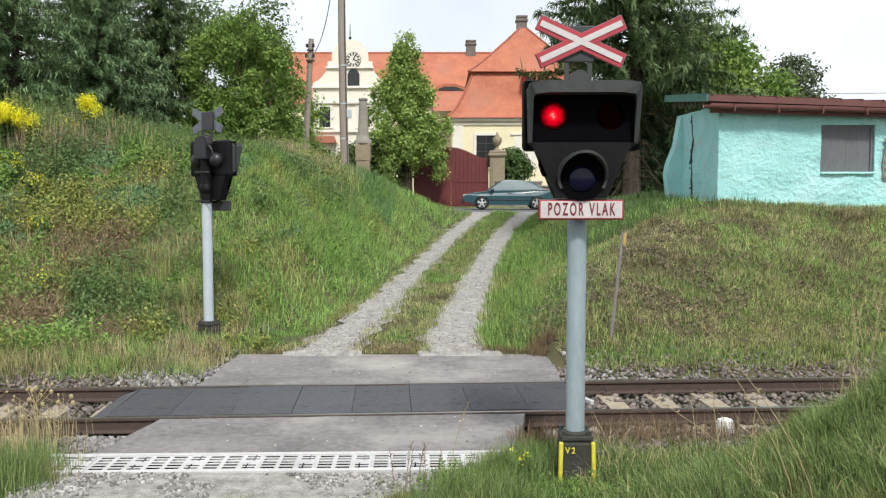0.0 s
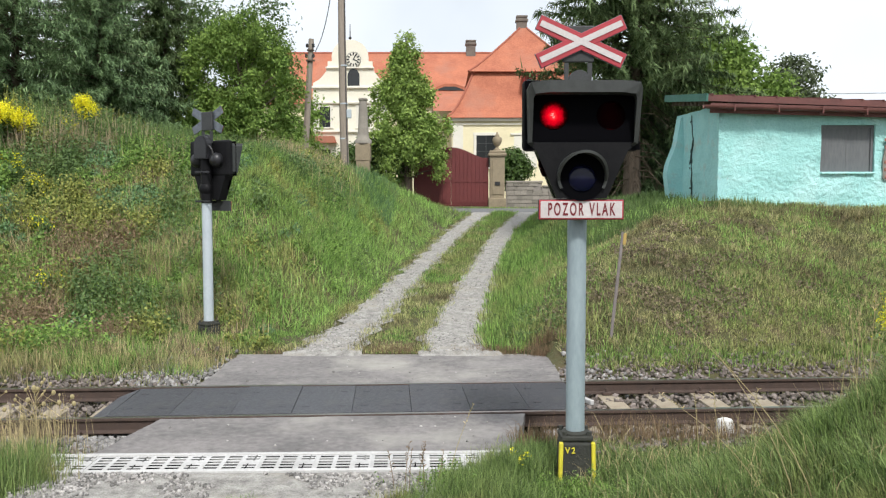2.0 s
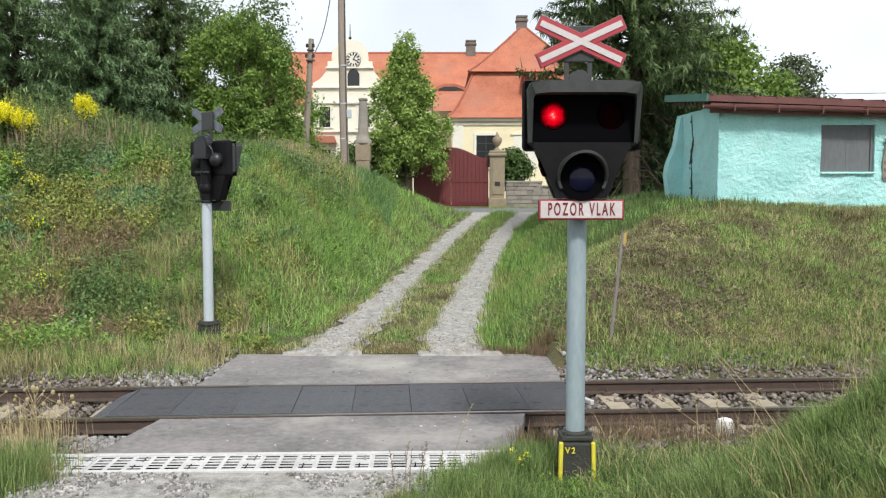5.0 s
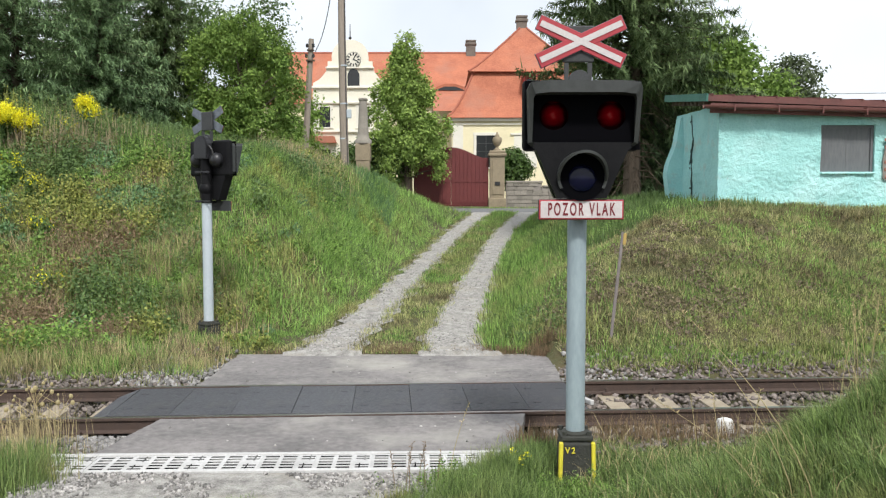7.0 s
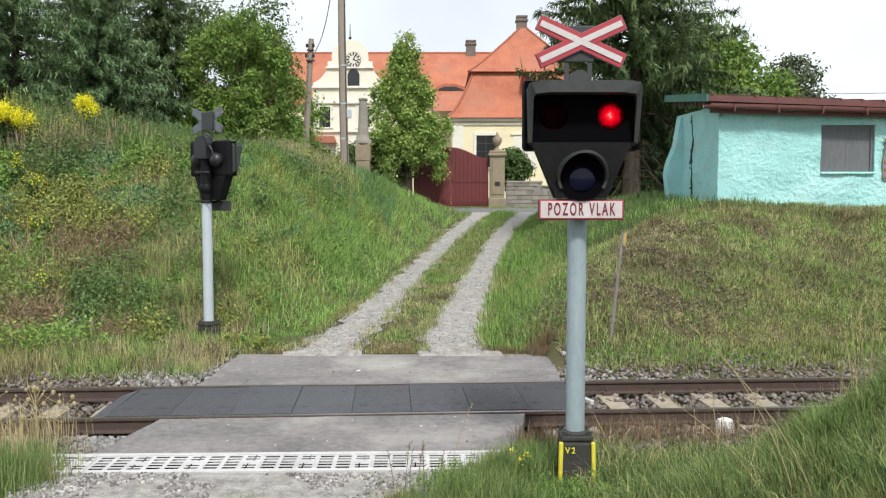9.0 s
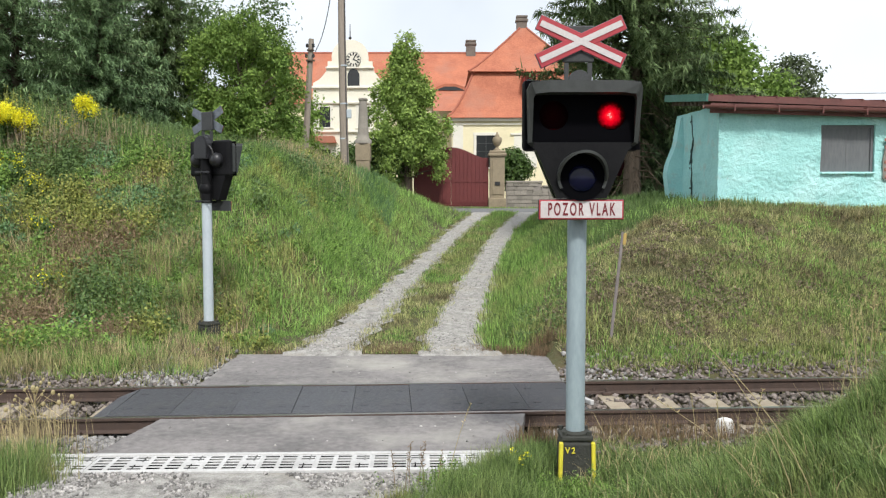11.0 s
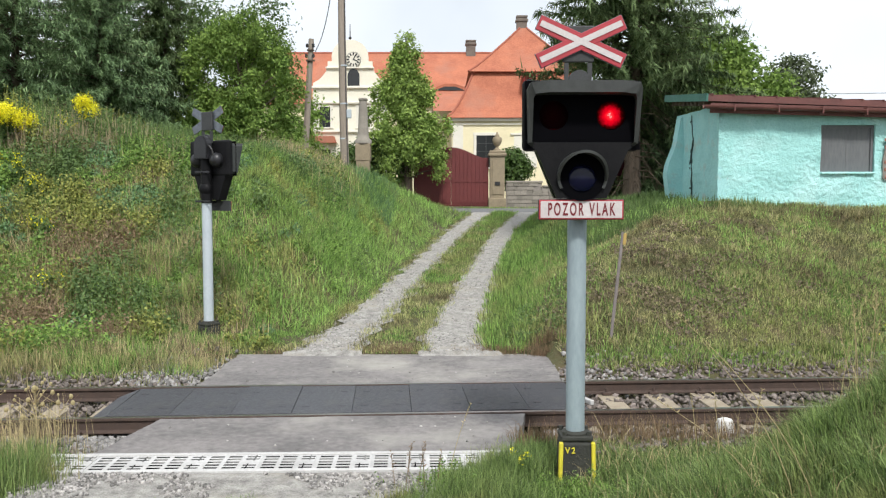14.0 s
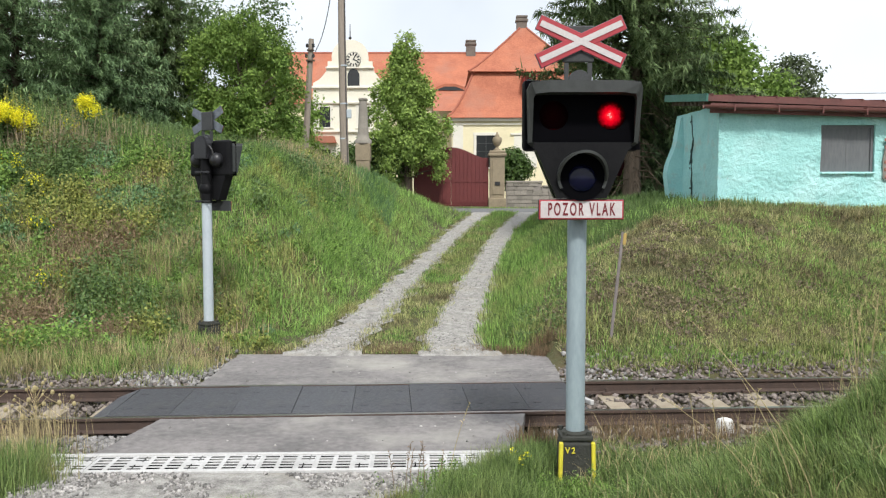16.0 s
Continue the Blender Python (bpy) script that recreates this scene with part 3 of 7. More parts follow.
    ky = [-0.21, -0.205, -0.178, -0.138, -0.110, -0.070, -0.035, 0.035, 0.070, 0.110, 0.138, 0.178, 0.205, 0.21]
    pierced(bm, kx, ky, lambda i, j: (1 <= i <= 5 and j in (2, 4, 8, 10)) or (i == 2 and j in (1, 3, 5)) or (i == 4 and j in (7, 9, 11)))
    first = part("grate", bm, M_DRAIN, drain)
    for k in range(8):
        m = base @ pose(-0.19 + k * W, 0, rnd.uniform(-0.003, 0.004))
        if k == 0:
            first.matrix_basis = m
        else:
            share("grate", first.data, drain, m)


def build_track():
    # sleepers and rails in the track's own frame
    track = thing("railway_track", TRACK, "single railway line with rusty rails on concrete sleepers", "railway track")
    prof = [(-0.07, -0.16), (0.07, -0.16), (0.07, -0.15), (0.012, -0.13), (0.012, -0.045), (0.035, -0.03), (0.036, -0.006), (0.03, 0.0),
            (-0.03, 0.0), (-0.036, -0.006), (-0.035, -0.03), (-0.012, -0.045), (-0.012, -0.13), (-0.07, -0.15)]
    for s in (-1, 1):
        bm = bmesh.new()
        prism(bm, prof, -30, 16, pose(0, s * 0.752, 0, 0, 0, -90))
        part("rail", bm, M_RUST, track, "rusty steel rail with a worn bright head")
        bm = bmesh.new()
        box(bm, (-7, s * 0.752, 0.0008), (46, 0.058, 0.004))
        part("rail_head", bm, M_RAILTOP, track, "worn shiny running surface")
    bm = bmesh.new()
    prism(bm, [(-0.14, -0.34), (0.14, -0.34), (0.125, -0.168), (-0.125, -0.168)], -1.25, 1.25)
    first = part("sleeper", bm, M_SLEEPER, track)
    bmc = bmesh.new()
    box(bmc, (0, 0, -0.145), (0.12, 0.07, 0.035), bevel=0.008)
    cyl(bmc, (0.0, 0, -0.11), 0.018, 0.06, seg=6)
    clips = mesh_ob("rail_fastening", bmc, M_RUST)
    clips.parent = track
    for k in range(46):
        x = -23.87 + k * 0.62
        if -3.9 < x < 1.45:
            continue
        if first is not None:
            first.matrix_basis = pose(x, 0, 0)
            clips.matrix_basis = pose(x, -0.852, 0)
            me, mc, first = first.data, clips.data, None
        else:
            share("sleeper", me, track, pose(x, 0, 0))
            share("rail_fastening", mc, track, pose(x, -0.852, 0))
        for e in (-0.652, 0.652, 0.852):
            share("rail_fastening", mc, track, pose(x, e, 0))


def scatter_stones(name, pts, sizes, material, label, category):
    rng = np.random.default_rng(len(pts))
    base_v = np.array([(1, .1, .2), (-1, -.1, .1), (.1, 1, -.1), (-.1, -1, .1), (.15, .1, .8), (0, 0, -.8), (.7, .7, .4), (-.7, .6, .4)], float)
    bm = bmesh.new()
    vs = [bm.verts.new(v) for v in base_v]
    hull = bmesh.ops.convex_hull(bm, input=vs)
    bm.verts.index_update()
    bmesh.ops.triangulate(bm, faces=bm.faces[:])
    bm.verts.ensure_lookup_table()
    bv = np.array([v.co[:] for v in bm.verts])
    bm.verts.index_update()
    bt = np.array([[v.index for v in f.verts] for f in bm.faces])
    bm.free()
    n = len(pts)
    q = rng.normal(size=(n, 4))
    q /= np.linalg.norm(q, axis=1)[:, None]
    w, x, y, z = q.T
    R = np.stack([1 - 2 * (y * y + z * z), 2 * (x * y - z * w), 2 * (x * z + y * w), 2 * (x * y + z * w), 1 - 2 * (x * x + z * z), 2 * (y * z - x * w),
                  2 * (x * z - y * w), 2 * (y * z + x * w), 1 - 2 * (x * x + y * y)], 1).reshape(n, 3, 3)
    sv = bv[None] * (sizes[:, None, None] * rng.uniform(0.6, 1.2, (n, 1, 3)))
    V = np.einsum('nij,nkj->nki', R, sv) + pts[:, None, :]
    T = bt[None] + (np.arange(n) * len(bv))[:, None, None]
    ob = fast_mesh(name, V.reshape(-1, 3), T.reshape(-1, 3), material)
    return tagged(ob, label, category, kind="stuff")


def build_stones():
    rng = np.random.default_rng(11)
    # ballast along the rails, clear of the crossing
    n = 12500
    s = rng.uniform(-7.5, 8.0, n)
    d = rng.normal(0, 1.25, n)
    keep = (np.abs(d) < 2.3) & ~((s > -3.35) & (s < 1.05) & (d < 0)) & ~((s > -3.2) & (s < 1.65) & (d > 0)) & ~((s > -3.95) & (s < 1.65) & (np.abs(d) < 0.78))
    s, d = s[keep], d[keep]
    c, sn = math.cos(radians(TRACK_YAW)), math.sin(radians(TRACK_YAW))
    x, y = s * c - d * sn, TRACK_Y + s * sn + d * c
    s2, d2 = rng.uniform(-7.5, 9, 5200), rng.uniform(1.2, 2.0, 5200) * rng.choice([-1, 1, 1], 5200)
    ok = ~((s2 > -3.3) & (s2 < np.where(d2 > 0, 1.7, 1.1)))
    s, d = np.concatenate([s, s2[ok]]), np.concatenate([d, d2[ok]])
    x, y = s * c - d * sn, TRACK_Y + s * sn + d * c
    crowd = np.abs(np.abs(d) - 0.75) < 0.12
    z = np.where(np.abs(d) < 1.3, -0.205, height(x, y) + 0.012) + rng.uniform(-0.02, 0.02, len(x)) - 0.03 * crowd
    on_sleeper = (np.abs(((s + 23.87 + 0.31) % 0.62) - 0.31) < 0.15) & (np.abs(d) < 1.2)
    z = np.where(on_sleeper, np.where(d > 0.28, z + 0.022, z - 0.035), z)
    scatter_stones("ballast", np.stack([x, y, z], 1), rng.uniform(0.022, 0.05, len(x)), M_BALLAST, "brown-grey crushed stone ballast round the sleepers", "ballast")
    # coarse pale stones heaped at the ends of the asphalt
    P = []
    for cx, cy, rx, ry, k in ((-3.75, 11.9, 0.7, 1.0, 800), (-3.5, 8.85, 0.4, 0.7, 520), (-4.4, 8.7, 0.7, 0.5, 160), (1.85, 12.0, 0.4, 0.6, 180), (1.2, 8.9, 0.3, 0.4, 90), (2.4, 11.75, 0.7, 0.25, 120)):
        P.append(np.stack([rng.normal(cx, rx * 0.5, k), rng.normal(cy, ry * 0.5, k), np.zeros(k)], 1))
    P = np.concatenate(P)
    P[:, 2] = height(P[:, 0], P[:, 1]) + 0.025
    P = P[~((P[:, 0] > -3.15) & (P[:, 0] < 0.92))]
    scatter_stones("edge_stones", P, rng.uniform(0.022, 0.055, len(P)), M_EDGE_STONE, "loose pale grey stones heaped beside the asphalt", "stones")
    # chips on the ruts and on the rough foreground
    yy = 12.9 + 22 * rng.uniform(0, 1, 6300) ** 1.7
    pl, pr = np.interp(yy, PATH_Y, PATH_L), np.interp(yy, PATH_Y, PATH_R)
    u = rng.uniform(0, 1, len(yy))
    w = pr - pl
    xx = np.where(u < 0.5, pl + 0.31 * w * (u * 2), pr - 0.35 * w * (u * 2 - 1))
    P = np.stack([xx, yy, height(xx, yy) + 0.024], 1)
    x2, y2 = rng.uniform(-3.6, 0.7, 3600), 7.42 - np.abs(rng.normal(0, 0.35, 3600))
    some = patchy(x2, y2, 0.35, 90) * 0.7 + patchy(x2, y2, 0.12, 91) * 0.3 > 0.47
    x2, y2 = x2[some], y2[some]
    P = np.concatenate([P, np.stack([x2, y2, np.full(len(x2), -0.016)], 1)])
    x3, y3 = rng.uniform(-3.0, 1.4, 160), rng.uniform(8.1, 12.9, 160)
    d3 = y3 - TRACK_Y - TAN * x3
    ok = (np.abs(d3) > 0.85) & (x3 < np.where(d3 < 0, 0.6, 1.5))
    P = np.concatenate([P, np.stack([x3[ok], y3[ok], np.full(ok.sum(), -0.012)], 1)])
    scatter_stones("gravel", P, rng.uniform(0.007, 0.028, len(P)), M_STONE_CHIP, "fine pale gravel lying on the lane", "gravel")


# ------------------------------------------------------------------ the crossing signals

def build_signal(m, name_label, post_mat, striped):
    """A road signal at a level crossing: post, trapezoid lamp head under a hood, warning cross and name plate. It faces -Y."""
    s = thing("crossing_signal", m, name_label, "crossing signal", group="signals at the level crossing")
    bm = bmesh.new()
    cyl(bm, (0, 0, 1.40), 0.083, 2.24, seg=28)
    part("post", bm, post_mat, s, "", True)
    bm = bmesh.new()
    box(bm, (0, 0, 0.335), (0.28, 0.27, 0.045), bevel=0.012)
    lathe(bm, [(0.12, 0.357), (0.12, 0.37), (0.092, 0.385), (0.086, 0.386)], seg=24)
    collar = part("collar", bm, M_BASEBLACK, s, "black clamped collar")
    for sx in (-1, 1):
        for sy in (-1, 1):
            bm = cyl(bmesh.new(), (sx * 0.108, sy * 0.10, 0.372), 0.022, 0.04, seg=6)
            part("bolt", bm, M_BASEBLACK, collar)
    bm = bmesh.new()
    box(bm, (0, 0, 0.09), (0.30, 0.28, 0.44), bevel=0.03, taper=(0.94, 0.94))
    base = part("post_base", bm, M_BASEBLACK, s, "tarred black footing")
    for sx in (-1, 1) if striped else ():
        bm = bmesh.new()
        box(bm, (sx * 0.143, -0.125, 0.115), (0.035, 0.055, 0.38), (0, -sx * 1.2, 0), bevel=0.008)
        part("yellow_stripe", bm, M_YELLOWPAINT, base, "yellow painted edge stripe")
    # dome cap and bracket behind the head
    bm = bmesh.new()
    cyl(bm, (0, 0, 2.76), 0.092, 0.76, seg=26)
    part("bracket", bm, M_BLACK, s, "black sleeve over the post's top", True)
    bm = bmesh.new()
    arch = [(-0.165, 3.12), (0.165, 3.12), (0.165, 3.34)] + [(0.165 * math.cos(math.pi * k / 14), 3.34 + 0.165 * math.sin(math.pi * k / 14)) for k in range(1, 14)] + [(-0.165, 3.34)]
    prism(bm, arch, 0.0, 0.13)
    bmesh.ops.bevel(bm, geom=[e for e in bm.edges if abs(e.verts[0].co.y - e.verts[1].co.y) < 1e-4], offset=0.014, segments=2, affect='EDGES')
    part("rear_cover", bm, M_COVER, s, "round-topped black cover behind the head")
    bm = bmesh.new()
    tube(bm, [(-0.12, 0.06, 3.30), (-0.20, 0.10, 3.33), (-0.27, 0.10, 3.27), (-0.27, 0.07, 3.17)], [0.013] * 4, 7)
    part("cable", bm, M_WIRE, s)
    for z in (2.90, 2.41):
        bm = bmesh.new()
        box(bm, (0, 0.085, z), (0.36, 0.02, 0.035), bevel=0.004)
        part("clamp_bar", bm, M_COVER, s)
    # head: rear shell with two lamp cans on its back
    bm = bmesh.new()
    box(bm, (0.0, -0.11, 3.13), (0.99, 0.10, 0.60), bevel=0.035)
    prism(bm, [(-0.39, 2.84), (0.39, 2.84), (0.22, 2.43), (-0.22, 2.43)], -0.16, -0.07)
    head = part("lamp_head", bm, M_BLACK, s, "black trapezoid lamp housing")
    for sx in (-0.24, 0.24):
        bm = bmesh.new()
        ball(bm, (sx, -0.02, 3.10), 0.125, (1, 0.95, 1))
        part("lamp_can", bm, M_COVER, head, "", True)
    bm = bmesh.new()
    ball(bm, (0, 0.02, 2.62), 0.12, (1, 0.8, 1))
    part("lamp_can", bm, M_BLACK, head, "", True)
    # the face with two round holes, glow behind them
    bm = bmesh.new()
    nseg, R, W2, H2 = 40, 0.122, 0.24, 0.215
    for cx in (-W2, W2):
        inner, outer = [], []
        for k in range(nseg):
            a = 2 * math.pi * k / nseg + math.pi / nseg
            ca, sa = math.cos(a), math.sin(a)
            r = min(W2 / abs(ca) if abs(ca) > 1e-6 else 9, H2 / abs(sa) if abs(sa) > 1e-6 else 9)
            inner.append((bm.verts.new((cx + R * ca, -0.235, 3.125 + R * sa)), bm.verts.new((cx + R * ca, -0.215, 3.125 + R * sa))))
            outer.append(bm.verts.new((cx + r * ca, -0.235, 3.125 + r * sa)))
        for k in range(nseg):
            j = (k + 1) % nseg
            bm.faces.new((inner[k][0], outer[k], outer[j], inner[j][0]))
            bm.faces.new((inner[k][0], inner[j][0], inner[j][1], inner[k][1]))
    for z0, hh in ((2.875, 0.075), (3.375, 0.075)):
        box(bm, (0, -0.23, z0), (0.97, 0.01, hh))
    part("face_plate", bm, M_MATTBLACK, head)
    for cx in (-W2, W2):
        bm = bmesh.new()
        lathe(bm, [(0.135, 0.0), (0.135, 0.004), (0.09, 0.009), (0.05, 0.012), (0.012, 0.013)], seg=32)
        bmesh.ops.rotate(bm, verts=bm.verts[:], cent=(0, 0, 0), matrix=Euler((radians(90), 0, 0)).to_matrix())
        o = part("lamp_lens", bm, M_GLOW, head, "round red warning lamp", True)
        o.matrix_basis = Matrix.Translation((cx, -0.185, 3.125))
    # Added flaps stand in for the lamps' fading; both lenses stay lit behind them.
    flaps = []
    for cx in (-W2, W2):
        bm = bmesh.new()
        prism(bm, [(-0.11, 0.31), (-0.125, 0.0), (-0.09, -0.09), (0.09, -0.09), (0.125, 0.0), (0.11, 0.31)], -0.0015, 0.0015)
        o = part("stand_in_flap", bm, M_FADEFLAP, head, "added dark flap that stands in for a lamp going out")
        o.matrix_basis = pose(cx, -0.205, 3.105)
        flaps.append(o)
    # hood: a frame round the face that juts forward
    bm = bmesh.new()
    D0, D1 = -0.44, -0.16
    out = [(-0.43, 2.865), (-0.46, 2.89), (-0.472, 3.33), (-0.45, 3.38), (-0.3, 3.392), (0.3, 3.392), (0.45, 3.38), (0.472, 3.33), (0.46, 2.89), (0.43, 2.865)]
    inn = [(-0.405, 2.88), (-0.425, 2.90), (-0.425, 3.25), (-0.41, 3.285), (-0.3, 3.295), (0.3, 3.295), (0.41, 3.285), (0.425, 3.25), (0.425, 2.90), (0.405, 2.88)]
    lip = [0.20, 0.16, 0.06, 0.03, 0.0, 0.0, 0.03, 0.06, 0.16, 0.20]
    A = [bm.verts.new((x, D0 + l, z)) for (x, z), l in zip(out, lip)]
    B = [bm.verts.new((x, D1, z)) for x, z in out]
    C = [bm.verts.new((x, D0 + l, z)) for (x, z), l in zip(inn, lip)]
    E_ = [bm.verts.new((x * 1.04, D1 - 0.06, z)) for x, z in inn]
    for k in range(9):
        bm.faces.new((A[k], A[k + 1], B[k + 1], B[k]))
        bm.faces.new((C[k + 1], C[k], E_[k], E_[k + 1]))
        bm.faces.new((A[k + 1], A[k], C[k], C[k + 1]))
    for k in (0, 9):
        bm.faces.new((A[k], B[k], E_[k], C[k]))
    bmesh.ops.recalc_face_normals(bm, faces=bm.faces[:])
    part("hood", bm, M_HOODGREY, head, "dull grey weathered hood")
    bm = bmesh.new()
    prism(bm, [(-0.47, 2.90), (0.47, 2.90), (0.385, 2.83), (0.21, 2.43), (-0.21, 2.43), (-0.385, 2.83)], -0.24, -0.15)
    part("lower_shell", bm, M_BLACK, head)
    # the third, unlit lamp in a half-round hood
    bm = bmesh.new()
    for k in range(26):
        a0, a1 = radians(-30 + k * 240 / 26), radians(-30 + (k + 1) * 240 / 26)
        q = []
        for a in (a0, a1):
            dpt = -0.27 - 0.17 * max(0.0, math.sin(a) * 0.8 + 0.2)
            q.append([bm.verts.new((r * math.cos(a), y, 2.615 + r * math.sin(a))) for r, y in ((0.212, -0.20), (0.212, dpt), (0.190, dpt), (0.190, -0.20))])
        for i in range(3):
            bm.faces.new((q[0][i], q[0][i + 1], q[1][i + 1], q[1][i]))
    bmesh.ops.remove_doubles(bm, verts=bm.verts[:], dist=0.0005)
    bmesh.ops.recalc_face_normals(bm, faces=bm.faces[:])
    part("lamp_hood", bm, M_HOODGREY, head)
    bm = bmesh.new()
    cyl(bm, (0, -0.244, 2.61), 0.20, 0.012, (90, 0, 0), seg=32)
    part("lamp_surround", bm, M_MATTBLACK, head)
    bm = bmesh.new()
    ball(bm, (0, -0.245, 2.60), 0.12, (1, 0.35, 1), 24, 14)
    part("lamp_lens", bm, M_LENSBLUE, head, "unlit dark blue glass lens", True)
    # name plate
    bm = bmesh.new()
    box(bm, (0, -0.215, 2.335), (0.715, 0.02, 0.165), bevel=0.004)
    plate = part("name_plate", bm, M_SIGNRED, s, "white plate with dark red border and lettering")
    bm = bmesh.new()
    box(bm, (0, -0.227, 2.335), (0.69, 0.006, 0.142), bevel=0.002)
    part("plate_field", bm, M_SIGNWHITE, plate)
    bm = bmesh.new()
    box(bm, (0, -0.197, 2.335), (0.724, 0.03, 0.174), bevel=0.002)
    part("plate_back", bm, M_PLATEBACK, plate)
    letters("lettering", "POZOR VLAK", 0.150, pose(0.0, -0.2325, 2.333, 90, 0, 0), M_TEXTRED, plate, 0.475)
    for z in (2.88, 2.40):
        bm = cyl(bmesh.new(), (0, 0.0, z), 0.10, 0.035, seg=22)
        box(bm, (0, -0.08, z), (0.10, 0.16, 0.03))
        part("clamp", bm, M_BLACK, s)
    # warning cross on its own bracket
    bm = bmesh.new()
    box(bm, (-0.01, -0.03, 3.75), (0.27, 0.03, 0.31), bevel=0.01)
    box(bm, (-0.11, -0.03, 3.49), (0.035, 0.04, 0.2))
    box(bm, (0.09, -0.03, 3.49), (0.035, 0.04, 0.2))
    cyl(bm, (0.0, -0.03, 3.44), 0.09, 0.05, (90, 0, 0), seg=20)
    part("cross_bracket", bm, M_PLATEBACK, s, "grey sheet bracket")
    for k, a in enumerate((24.5, -24.5)):
        bm = bmesh.new()
        box(bm, (0.01, -0.062 - k * 0.003, 3.765), (0.80, 0.012, 0.128), (0, a, 0), bevel=0.003)
        arm = part("cross_arm", bm, M_SIGNRED, s, "red board with white centre stripe")
        bm = bmesh.new()
        box(bm, (0.01, -0.0745 - k * 0.001, 3.765), (0.76, 0.004, 0.050), (0, a, 0))
        part("white_stripe", bm, M_SIGNWHITE, arm)
        bm = bmesh.new()
        box(bm, (0.01, -0.053 + k * 0.001, 3.765), (0.812, 0.008, 0.136), (0, a, 0))
        part("arm_back", bm, M_ARMBACK, arm)
    return s, flaps


# ------------------------------------------------------------------ how the lamps change over
SWITCH = [0.20 + 0.52 * n for n in range(31)]     # the light changes over at these times, first from -x to +x


def flap_rows(sx):
    """An added flap rises over its lamp when the other one lights, in place of real dimming: first over +x, over -x
    after the first change.
    """
    def at(closed):
        return pose(0.24 * sx, -0.205, 2.705 + 0.40 * closed)
    shut = 1 if sx > 0 else 0
    rows = [(0.0, at(shut))]
    for t in SWITCH:
        if t + 0.1 > 16.0:
            break
        rows += [(t - 0.055, at(shut)), (t - 0.02, at(0.54)), (t + 0.04, at(0.54)), (t + 0.06, at(1 - shut))]
        shut = 1 - shut
    rows.append((16.0, at(shut)))
    return rows


# ------------------------------------------------------------------ buildings
def window(parent, x, z, w, h, y, cols=2, rows=3, frame_mat=None, trim=0.12):
    """A window in a wall facing -Y: stone surround, dark glass set back, glazing bars."""
    bm = bmesh.new()
    for sx in (-1, 1):
        box(bm, (x + sx * (w / 2 + trim / 2), y - 0.03, z), (trim, 0.10, h))
    box(bm, (x, y - 0.03, z + h / 2 + trim / 2), (w + 2.2 * trim, 0.12, trim))
    win = part("window", bm, frame_mat or M_TRIMSTONE, parent, "dark window in a pale surround")
    bm = bmesh.new()
    box(bm, (x, y - 0.06, z - h / 2 - 0.06), (w + 2.6 * trim, 0.2, 0.12), bevel=0.02)
    part("sill", bm, M_TRIMSTONE, win)
    bm = bmesh.new()
    box(bm, (x, y - 0.015, z), (w, 0.02, h))
    part("pane", bm, M_GLASSDARK, win)
    bm = bmesh.new()
    for k in range(1, cols):
        box(bm, (x - w / 2 + w * k / cols, y - 0.035, z), (0.05, 0.03, h))
    for k in range(1, rows):
        box(bm, (x, y - 0.032, z - h / 2 + h * k / rows), (w, 0.03, 0.045))
    part("glazing_bar", bm, M_HOODGREY, win)
    return win


def chimney(parent, x, y, z0, z1, w):
    bm = bmesh.new()
    box(bm, (x, y, (z0 + z1) / 2), (w, w, z1 - z0), bevel=0.02)
    box(bm, (x, y, z1 - 0.25), (w * 1.22, w * 1.22, 0.16), bevel=0.02)
    box(bm, (x, y, z1 + 0.04), (w * 1.12, w * 1.12, 0.14), bevel=0.02)
    return part("chimney", bm, M_CHIMNEY, parent, "sooty brick chimney")


